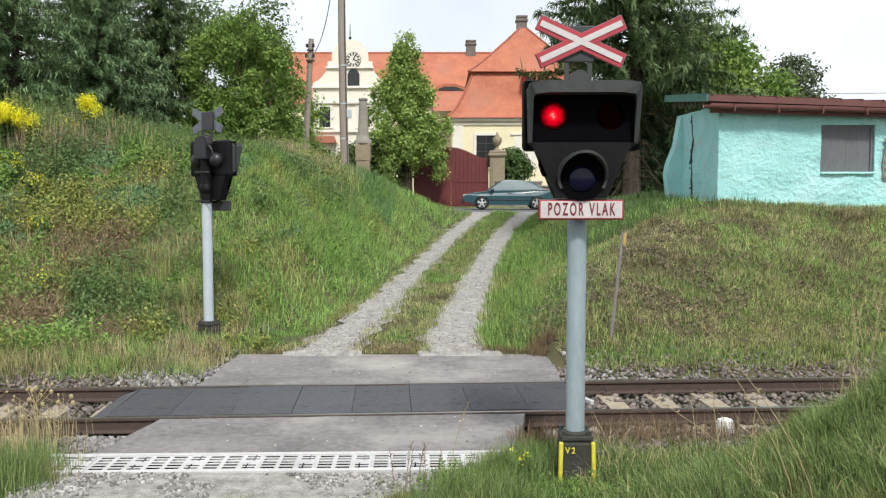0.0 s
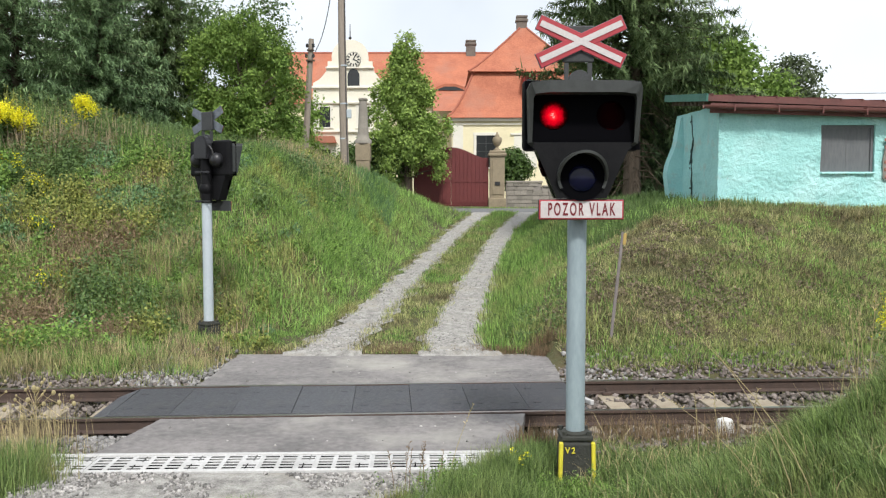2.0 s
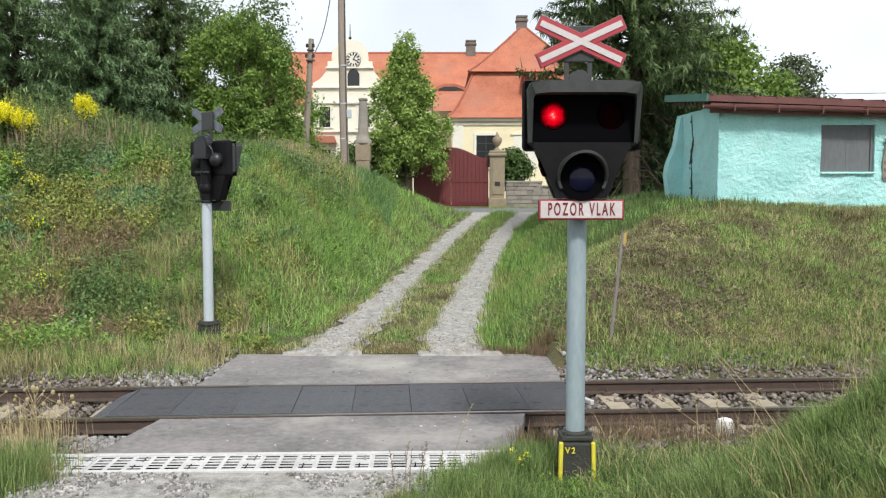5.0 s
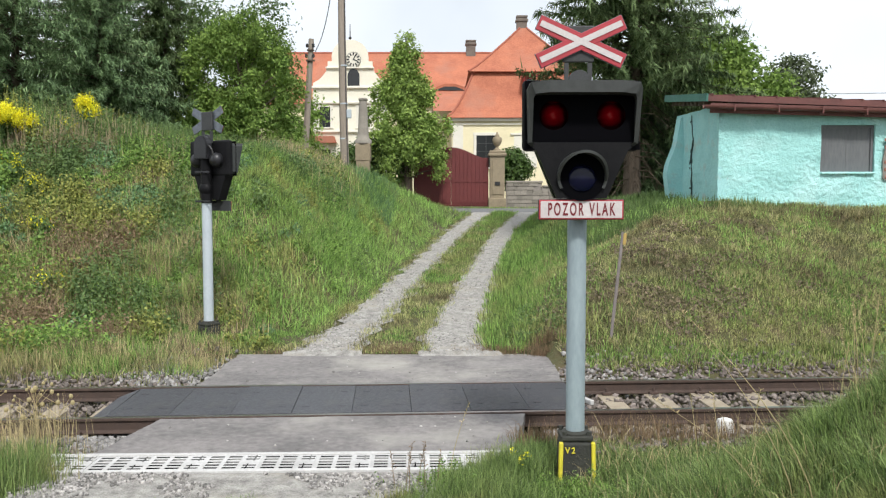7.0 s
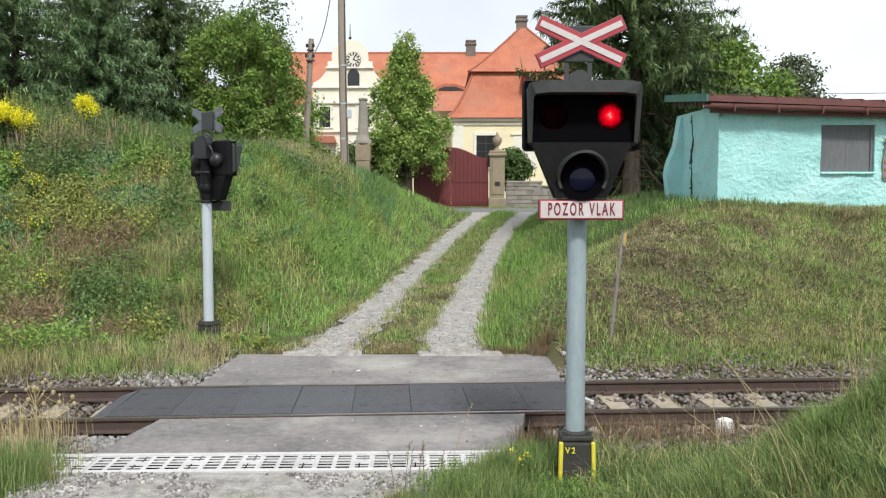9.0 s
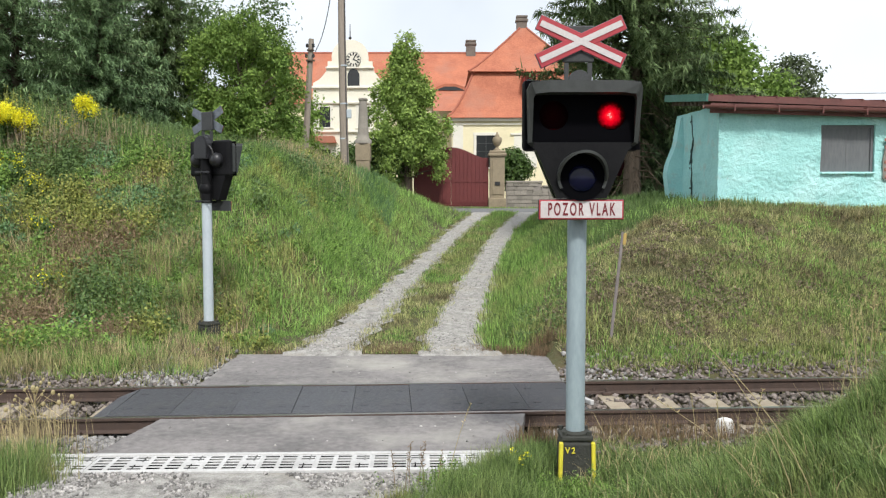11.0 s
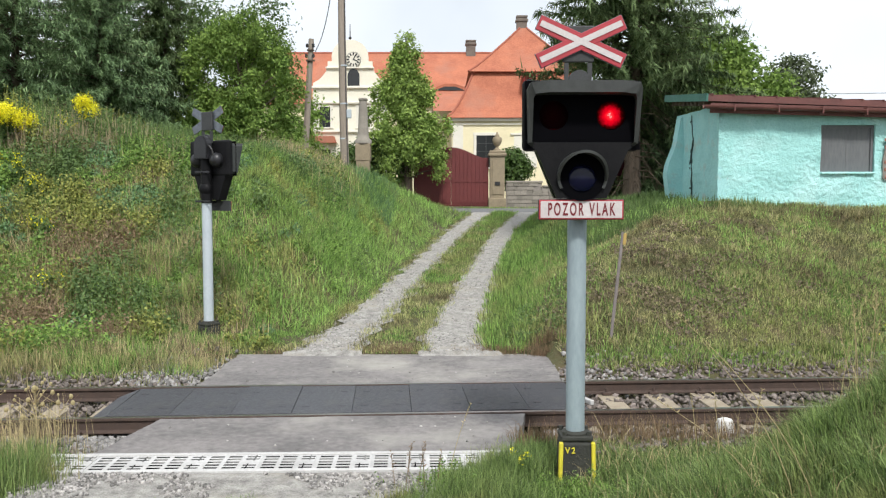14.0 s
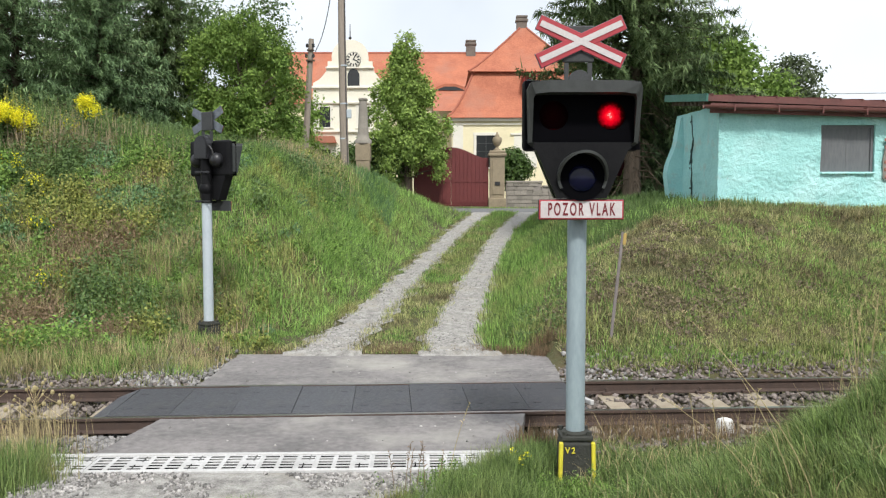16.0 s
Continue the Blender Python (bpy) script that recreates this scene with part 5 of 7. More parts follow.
    for i in range(n):
        bm.faces.new((ring[0][i], ring[0][(i + 1) % n], ring[1][(i + 1) % n], ring[1][i]))
    bm.faces.new(ring[0][::-1])
    bm.faces.new(ring[1])
    box(bm, (L_ / 2, -0.19, 2.155 - 0.026 * L_ / 2), (L_ + 0.5, 0.03, 0.2), (0, 1.5, 0))
    for k in range(8):
        x = 0.2 + k * 0.9
        box(bm, (x, -0.30, 2.155 - 0.026 * x), (0.025, 0.17, 0.15))
    bmesh.ops.recalc_face_normals(bm, faces=bm.faces[:])
    part("gutter", bm, M_ROOFBROWN, roof, "red-brown half-round gutter")
    return s


def build_poles():
    p = thing("utility_pole", pose(-3.45, 30.0, on_ground(-3.45, 30.0) - 0.1), "tall weathered wooden utility pole on the bank", "utility pole", group="utility poles")
    bm = bmesh.new()
    tube(bm, [(0.05, 0, 0), (0.0, 0, 2.5), (-0.03, 0, 5.0), (-0.04, 0, 9.5)], [0.15, 0.14, 0.13, 0.115], 18)
    part("pole", bm, M_POLE_WOOD, p, "", True)
    bm = bmesh.new()
    box(bm, (0.20, -0.05, 2.35), (0.16, 0.16, 0.3), bevel=0.02)
    part("junction_box", bm, M_POSTWHITE, p, "small pale junction box")
    for z in (1.5, 2.7, 4.0):
        bm = cyl(bmesh.new(), (0.01, 0, z), 0.148, 0.05, seg=18)
        part("strap", bm, M_POSTWHITE, p)
    bm = bmesh.new()
    tube(bm, [(0.15, -0.10, 0.1), (0.11, -0.10, 2.3), (0.08, -0.095, 5.0), (0.05, -0.09, 9.3)], [0.018] * 4, 6)
    part("conduit", bm, M_PLATEBACK, p)
    q = thing("utility_pole", pose(-5.42, 34.0, on_ground(-5.42, 34.0) - 0.1), "short leaning wooden pole with insulators on the bank", "utility pole", group="utility poles")
    bm = bmesh.new()
    H = 8.5 - on_ground(-5.42, 34.0) + 0.1
    tube(bm, [(-0.14, 0, 0), (0.08, 0, H * 0.5), (0.28, 0, H)], [0.14, 0.125, 0.105], 16)
    part("pole", bm, M_POLE_WOOD, q, "", True)
    bm = bmesh.new()
    box(bm, (0.26, -0.13, H - 0.85), (0.34, 0.06, 0.07), bevel=0.01)
    box(bm, (0.27, -0.13, H - 0.45), (0.28, 0.06, 0.06), bevel=0.01)
    arm = part("cross_arm", bm, M_BARK, q)
    for x, z in ((0.10, -0.75), (0.38, -0.75), (0.14, -0.36), (0.38, -0.36)):
        bm = bmesh.new()
        lathe(bm, [(0.03, 0), (0.055, 0.03), (0.05, 0.09), (0.06, 0.11), (0.03, 0.15)], (x, -0.18, H + z), 10)
        part("insulator", bm, M_CARTRIM, arm)
    bm = bmesh.new()
    pts = [Vector((-5.0, 34, 8.0)).lerp(Vector((-3.45, 30, 12.2)), k / 10) - Vector((0, 0, 1.0 * math.sin(math.pi * k / 10))) for k in range(11)]
    tube(bm, pts, [0.016] * 11, 5)
    tagged(mesh_ob("overhead_cable", bm, M_WIRE), "thin dark cable hanging between the poles", "cable")
    for x, y, zt in ((16.0, 70.0, 10.95), (60.0, 78.0, 12.95)):
        far = thing("utility_pole", pose(x, y, 1.6), "distant wooden utility pole", "utility pole", group="utility poles")
        bm = bmesh.new()
        tube(bm, [(0, 0, 0), (0, 0, zt - 1.6)], [0.17, 0.13], 10)
        part("pole", bm, M_POLE_WOOD, far, "", True)
    bm = bmesh.new()
    pts = [Vector((16, 70, 10.9)).lerp(Vector((60, 78, 12.9)), k / 10) - Vector((0, 0, 0.8 * math.sin(math.pi * k / 10))) for k in range(11)]
    tube(bm, pts, [0.025] * 11, 5)
    tagged(mesh_ob("overhead_cable", bm, M_WIRE), "thin distant overhead wire against the sky", "cable")


def build_car():
    """A dark teal saloon seen from its side, driving towards -X. Origin on the ground between the wheels."""
    car = thing("car", pose(3.15, 41.9, 1.72), "dark teal saloon car driving along the road", "car")
    sill, belt, roofz = 0.24, 0.86, 1.42
    side = [(-2.17, 0.42), (-2.19, 0.58), (-2.10, 0.72), (-1.6, 0.83), (-1.02, belt + 0.03), (1.65, belt + 0.07), (2.10, 0.90), (2.21, 0.74), (2.20, 0.42), (2.10, 0.27),
            (1.68, sill), (1.66, 0.40), (1.55, 0.58), (1.32, 0.655), (1.09, 0.58), (0.98, 0.40), (0.96, sill - 0.02), (-0.92, sill - 0.02), (-0.95, 0.40), (-1.06, 0.58), (-1.29, 0.655), (-1.52, 0.58), (-1.63, 0.40), (-1.65, sill), (-1.55, 0.27)]
    bm = bmesh.new()
    a = [bm.verts.new((x, -0.845 + 0.06 * max(0, abs(x) - 1.5) + (0.05 if z > 0.8 else 0.0), z)) for x, z in side]
    b = [bm.verts.new((v.co.x, -v.co.y, v.co.z)) for v in a]
    fa, fb = bm.faces.new(a), bm.faces.new(b[::-1])
    n = len(a)
    for i in range(n):
        bm.faces.new((a[i], b[i], b[(i + 1) % n], a[(i + 1) % n]))
    bmesh.ops.recalc_face_normals(bm, faces=bm.faces[:])
    body = part("body", bm, M_CARPAINT, car, "dark teal car body")
    bm = bmesh.new()
    cab = [(-1.08, 0.80, belt), (-0.98, 0.79, belt + 0.06), (-0.30, 0.60, roofz - 0.03), (0.1, 0.58, roofz), (0.75, 0.58, roofz - 0.02), (1.15, 0.62, roofz - 0.1), (1.72, 0.76, belt + 0.05)]
    A = [bm.verts.new((x, -w, z)) for x, w, z in cab]
    B = [bm.verts.new((x, w, z)) for x, w, z in cab]
    base_a = [bm.verts.new((x, -0.80, belt)) for x in (-1.08, 1.72)]
    bm.faces.new(A)
    bm.faces.new(B[::-1])
    for i in range(len(A) - 1):
        bm.faces.new((A[i], B[i], B[i + 1], A[i + 1]))
    bmesh.ops.delete(bm, geom=base_a, context='VERTS')
    bmesh.ops.recalc_face_normals(bm, faces=bm.faces[:])
    part("cabin", bm, M_CARPAINT, car)
    for sy in (-1, 1):
        for nm, pts in (("window", [(-0.86, belt + 0.09), (-0.28, roofz - 0.09), (0.10, roofz - 0.07), (0.10, belt + 0.09)]),
                        ("window", [(0.16, belt + 0.09), (0.16, roofz - 0.07), (0.72, roofz - 0.08), (0.95, belt + 0.10)]),
                        ("window", [(1.02, belt + 0.11), (0.80, roofz - 0.10), (1.06, roofz - 0.16), (1.40, belt + 0.12)])):
            bm = bmesh.new()
            vs = []
            for x, z in pts:
                t = (z - belt) / (roofz - belt)
                vs.append(bm.verts.new((x, sy * (0.812 - 0.205 * t), z)))
            f = bm.faces.new(vs)
            ex = bmesh.ops.extrude_face_region(bm, geom=[f])
            bmesh.ops.translate(bm, verts=[g for g in ex["geom"] if isinstance(g, bmesh.types.BMVert)], vec=(0, -sy * 0.03, 0))
            bmesh.ops.recalc_face_normals(bm, faces=bm.faces[:])
            part(nm, bm, M_CARGLASS, car)
        bm = bmesh.new()
        box(bm, (-0.80, sy * 0.90, belt + 0.08), (0.14, 0.16, 0.12), bevel=0.03)
        part("mirror", bm, M_CARTRIM, car)
        bm = bmesh.new()
        box(bm, (-2.06, sy * 0.62, 0.66), (0.20, 0.36, 0.15), (0, -10, 0), bevel=0.03)
        part("headlight", bm, M_LAMPGLASS, car, "clear headlight")
        bm = bmesh.new()
        box(bm, (2.16, sy * 0.62, 0.74), (0.10, 0.34, 0.16), bevel=0.03)
        part("tail_light", bm, M_TAILRED, car, "red tail light")
        bm = bmesh.new()
        box(bm, (0.02, sy * 0.852, 0.46), (1.9, 0.02, 0.06), bevel=0.006)
        part("side_strip", bm, M_CARTRIM, car)
        for x in (0.02, 0.88):
            bm = bmesh.new()
            box(bm, (x, sy * 0.825, 0.78), (0.16, 0.03, 0.03), bevel=0.006)
            part("door_handle", bm, M_CARTRIM, car)
        bm = bmesh.new()
        for x in (-0.9, 0.13, 1.0):
            box(bm, (x, sy * 0.838, 0.58), (0.012, 0.012, 0.50))
        part("door_gap", bm, M_CARTRIM, car)
    for x, nm in ((-2.17, "front_bumper"), (2.18, "rear_bumper")):
        bm = bmesh.new()
        box(bm, (x, 0, 0.42), (0.14, 1.58, 0.22), bevel=0.05)
        part(nm, bm, M_CARTRIM, car)
    for sx, sgn in ((-0.66, 1), (1.45, -1)):
        bm = bmesh.new()      # sloped front and rear screens
        if sgn > 0:
            v = [(-0.95, -0.70, belt + 0.09), (-0.95, 0.70, belt + 0.09), (-0.36, 0.55, roofz - 0.05), (-0.36, -0.55, roofz - 0.05)]
            off = Vector((-0.02, 0, 0.025))
        else:
            v = [(1.62, -0.58, belt + 0.10), (1.62, 0.58, belt + 0.10), (1.2, 0.46, roofz - 0.13), (1.2, -0.46, roofz - 0.13)]
            off = Vector((0.02, 0, 0.02))
        f = bm.faces.new([bm.verts.new(Vector(p) + off) for p in v])
        ex = bmesh.ops.extrude_face_region(bm, geom=[f])
        bmesh.ops.translate(bm, verts=[g for g in ex["geom"] if isinstance(g, bmesh.types.BMVert)], vec=-off)
        bmesh.ops.recalc_face_normals(bm, faces=bm.faces[:])
        part("windscreen" if sgn > 0 else "rear_screen", bm, M_CARGLASS, car)
    wheels = []
    for x in (-1.29, 1.32):
        for sy in (-1, 1):
            bm = bmesh.new()
            lathe(bm, [(0.2, -0.09), (0.27, -0.095), (0.305, -0.07), (0.31, 0.0), (0.305, 0.07), (0.27, 0.095), (0.2, 0.09)], seg=28)
            bmesh.ops.rotate(bm, verts=bm.verts[:], cent=(0, 0, 0), matrix=Euler((radians(90), 0, 0)).to_matrix())
            w = part("wheel", bm, M_TYRE, car, "", True)
            w.matrix_basis = pose(x, sy * 0.76, 0.31)
            bm = bmesh.new()
            cyl(bm, (0, sy * 0.075, 0), 0.06, 0.06, (90, 0, 0), seg=14)
            for k in range(5):
                a = 2 * math.pi * k / 5
                box(bm, (0.12 * math.sin(a), sy * 0.085, 0.12 * math.cos(a)), (0.075, 0.03, 0.19), (0, math.degrees(a), 0), bevel=0.008)
            bmesh.ops.create_cone(bm, cap_ends=False, segments=26, radius1=0.215, radius2=0.195, depth=0.04, matrix=pose(0, sy * 0.095, 0, 90, 0, 0))
            part("rim", bm, M_ALLOY, w, "five-spoke alloy rim")
            wheels.append((w, x, sy))
    return car, wheels


# ------------------------------------------------------------------ plants
def blades(name, x, y, hgt, wid, material, label, category, lean=0.35, seed=1, z=None, wind=0.0, bent=False):
    """Many thin two-part blades of grass rooted on the ground."""
    rng = np.random.default_rng(seed)
    n = len(x)
    z = height(x, y) - 0.01 if z is None else z
    a = rng.uniform(0, 2 * np.pi, n)
    la = rng.uniform(0, 2 * np.pi, n)
    ln = np.abs(rng.normal(0, lean, n))
    ca, sa = np.cos(a) * wid / 2, np.sin(a) * wid / 2
    dx, dy = np.cos(la) * ln * hgt + wind * hgt, np.sin(la) * ln * hgt
    tip = np.stack([x + dx, y + dy, z + hgt * np.sqrt(np.clip(1 - 0.5 * ln ** 2, 0.3, 1))], 1)
    root, half = np.stack([x, y, z], 1), np.stack([ca, sa, 0 * ca], 1)
    k = 5 if bent else 4
    V = np.empty((n, k, 3))
    V[:, 0], V[:, 1] = root - half, root + half
    if bent:
        mid = root + np.stack([dx * 0.36, dy * 0.36, hgt * 0.62], 1)
        V[:, 2], V[:, 3], V[:, 4] = mid + half * 0.8, mid - half * 0.8, tip
        t = np.array([[0, 1, 2], [0, 2, 3], [3, 2, 4]])
    else:
        V[:, 2], V[:, 3] = root + half + (tip - root) * 0.5, tip
        t = np.array([[0, 1, 2], [0, 2, 3]])
    T = t[None] + (np.arange(n) * k)[:, None, None]
    return tagged(fast_mesh(name, V.reshape(-1, 3), T.reshape(-1, 3), material), label, category, kind="stuff")


def leaf_mesh(name, P, out, size, material, rng, flat=0.0):
    """Small folded leaves at the points P that face roughly outwards."""
    n = len(P)
    nrm = out + rng.normal(0, 0.75, (n, 3))
    nrm /= np.linalg.norm(nrm, axis=1)[:, None] + 1e-9
    ref = rng.normal(size=(n, 3))
    ref[:, 2] -= 0.6
    u = np.cross(nrm, ref)
    u /= np.linalg.norm(u, axis=1)[:, None] + 1e-9
    v = np.cross(nrm, u)
    s = size * rng.uniform(0.6, 1.35, n)
    V = np.empty((n, 4, 3))
    V[:, 0] = P - v * s[:, None]
    V[:, 1] = P + u * (s * 0.55)[:, None] + nrm * (s * 0.15)[:, None]
    V[:, 2] = P + v * s[:, None]
    V[:, 3] = P - u * (s * 0.55)[:, None] + nrm * (s * 0.15)[:, None]
    T = np.array([[0, 1, 2], [0, 2, 3]])[None] + (np.arange(n) * 4)[:, None, None]
    return fast_mesh(name, V.reshape(-1, 3), T.reshape(-1, 3), material)


def leafy_tree(name, at, lobes, n, size, material, label, category="tree", trunk=0.16, group="", limbs=9, seed=1, clump=0.34, per=26, bark=None):
    """A broadleaf tree: tapered trunk, limbs into each lobe of the crown, leaves in many small clumps on the lobes' shells.
    lobes: (x, y, z, rx, ry, rz) about the foot."""
    rng = np.random.default_rng(seed)
    rnd = random.Random(seed)
    t = thing(name, pose(*at), label, category, group)
    topz = max(l[2] + l[5] * 0.4 for l in lobes)
    bm = bmesh.new()
    k = 7
    pts = [(0.05 * math.sin(i * 1.3 + seed), 0.05 * math.cos(i * 1.7), topz * i / k - (0.15 if i == 0 else 0)) for i in range(k + 1)]
    tube(bm, pts, [trunk * (1.25 if i == 0 else 1) * (1 - 0.85 * i / k) + 0.012 for i in range(k + 1)], 10)
    part("trunk", bm, bark or M_BARK, t, "", True)
    bm = bmesh.new()
    for i in range(limbs):
        l = lobes[i % len(lobes)]
        a = rnd.uniform(0, 2 * math.pi)
        end = Vector((l[0] + math.cos(a) * l[3] * 0.75, l[1] + math.sin(a) * l[4] * 0.75, l[2] + rnd.uniform(-0.4, 0.7) * l[5]))
        st = Vector((0, 0, max(0.2, min(topz * 0.85, end.z * rnd.uniform(0.45, 0.75)))))
        mid = st.lerp(end, 0.5) + Vector((0, 0, 0.08 * (end - st).length))
        tube(bm, [st, mid, end], [trunk * 0.42, trunk * 0.25, 0.01], 6)
    part("limb", bm, bark or M_BARK, t)
    vol = np.array([l[3] * l[4] * l[5] for l in lobes]) ** (2 / 3)
    m = max(1, n // per)
    pick = rng.choice(len(lobes), m, p=vol / vol.sum())
    L = np.array(lobes)[pick]
    d = rng.normal(size=(m, 3))
    d /= np.linalg.norm(d, axis=1)[:, None]
    rad = rng.uniform(0.45, 1.06, m) ** 0.6
    C = L[:, :3] + d * L[:, 3:] * rad[:, None]
    C += rng.normal(0, 0.05, C.shape) * L[:, 3:4]
    P = np.repeat(C, per, 0) + rng.normal(0, 1, (m * per, 3)) * np.array([clump, clump, clump * 0.7])
    ok = P[:, 2] > 0.05
    O = np.repeat(d, per, 0) + np.array([0, 0, 0.35])
    cr = leaf_mesh("crown", P[ok], O[ok], size, material, rng)
    cr.parent = t
    return t


def spruce(at, tall, wide, label, material, seed=1, whorls=24, bare=0.1, twigs=30, per=9, group="", droop=0.5, lobe=1.0, dead=0):
    """A spruce: straight trunk and whorls of drooping branches hung with needle sprays."""
    rng = np.random.default_rng(seed)
    t = thing("spruce_tree", pose(*at), label, "spruce tree", group)
    bm = bmesh.new()
    tube(bm, [(0, 0, -0.15), (0.03, 0, tall * 0.4), (0, 0.02, tall)], [0.03 + tall * 0.018, 0.02 + tall * 0.011, 0.02], 10)
    part("trunk", bm, M_BARK, t, "", True)
    bmb = bmesh.new()
    Vs = []
    for w in range(whorls):
        f = (w + rng.uniform(-0.3, 0.3)) / whorls
        f = min(max(f, 0), 1)
        z = tall * (bare + (1 - bare) * f)
        reach = wide * (1 - f) ** 0.8 * rng.uniform(0.8, 1.1) + 0.12
        for k in range(per):
            a = 2 * np.pi * (k + rng.uniform(-0.35, 0.35)) / per + w * 0.7
            R = reach * rng.uniform(0.55, 1.18)
            zb = z + tall * rng.uniform(-0.028, 0.028)
            lift = rng.uniform(-0.18, 0.42)
            s = np.linspace(0, 1, 6)
            dz = R * ((0.12 + lift) * s - droop * rng.uniform(0.7, 1.2) * s ** 1.6 + 0.18 * s ** 3)
            bx, by, bz = np.cos(a + 0.15 * lift * s) * R * s, np.sin(a + 0.15 * lift * s) * R * s, zb + dz
            if R > 0.7:
                tube(bmb, list(zip(bx, by, bz))[::1], list(0.028 * (1 - 0.85 * s)), 4)
            n = int(twigs * (0.35 + R / wide))
            u = rng.uniform(0.12, 1.03, n) ** 0.8
            px, py, pz = np.interp(u, s, bx), np.interp(u, s, by), np.interp(u, s, bz)
            px, py, pz = px + rng.normal(0, 0.04, n), py + rng.normal(0, 0.04, n), pz + rng.normal(0, 0.05, n)
            side = rng.choice([-1, 1], n)
            ln = (0.15 + 0.24 * (1 - u * 0.6)) * rng.uniform(0.45, 1.3, n) * (0.5 + 0.55 * R / wide) * lobe
            ang = a + side * rng.uniform(0.0, 1.7, n)
            hang = rng.normal(0.35, 0.75, n)
            ex, ey, ez = px + np.cos(ang) * ln, py + np.sin(ang) * ln, pz - ln * hang
            wd = ln * rng.uniform(0.09, 0.19, n)
            cx, cy = -np.sin(ang) * wd, np.cos(ang) * wd
            q = np.empty((n, 3, 3))
            q[:, 0] = np.stack([px + cx, py + cy, pz + wd * 0.5], 1)
            q[:, 1] = np.stack([px - cx, py - cy, pz - wd * 0.5], 1)
            q[:, 2] = np.stack([ex, ey, ez], 1)
            Vs.append(q)
    V = np.concatenate(Vs)
    T = np.array([[0, 1, 2]])[None] + (np.arange(len(V)) * 3)[:, None, None]
    tagged(part("branch", bmb, M_BARK, t), kind="stuff")
    if dead:
        bmd = bmesh.new()
        for k in range(dead):
            z, a, ln = rng.uniform(0.5, tall * bare + 1.0), rng.uniform(0, 2 * np.pi), rng.uniform(0.5, 1.7)
            c, q = math.cos(a), math.sin(a)
            tube(bmd, [(0.1 * c, 0.1 * q, z), (0.5 * ln * c, 0.5 * ln * q, z - 0.05 * ln), (ln * c, ln * q, z - 0.45 * ln)], [0.022, 0.013, 0.005], 4)
            for j in range(5):
                f = rng.uniform(0.3, 1.0)
                p = Vector((ln * f * c, ln * f * q, z - 0.45 * ln * f * f))
                tube(bmd, [p, p + Vector((rng.normal(0, 0.12), rng.normal(0, 0.12), -rng.uniform(0.1, 0.4)))], [0.008, 0.003], 3)
        tagged(part("dead_branch", bmd, M_DEADTWIG, t, "bare brown dead branches under the crown"), kind="stuff")
    cr = fast_mesh("crown", V.reshape(-1, 3), T.reshape(-1, 3), material)
    cr.parent = t
    return t


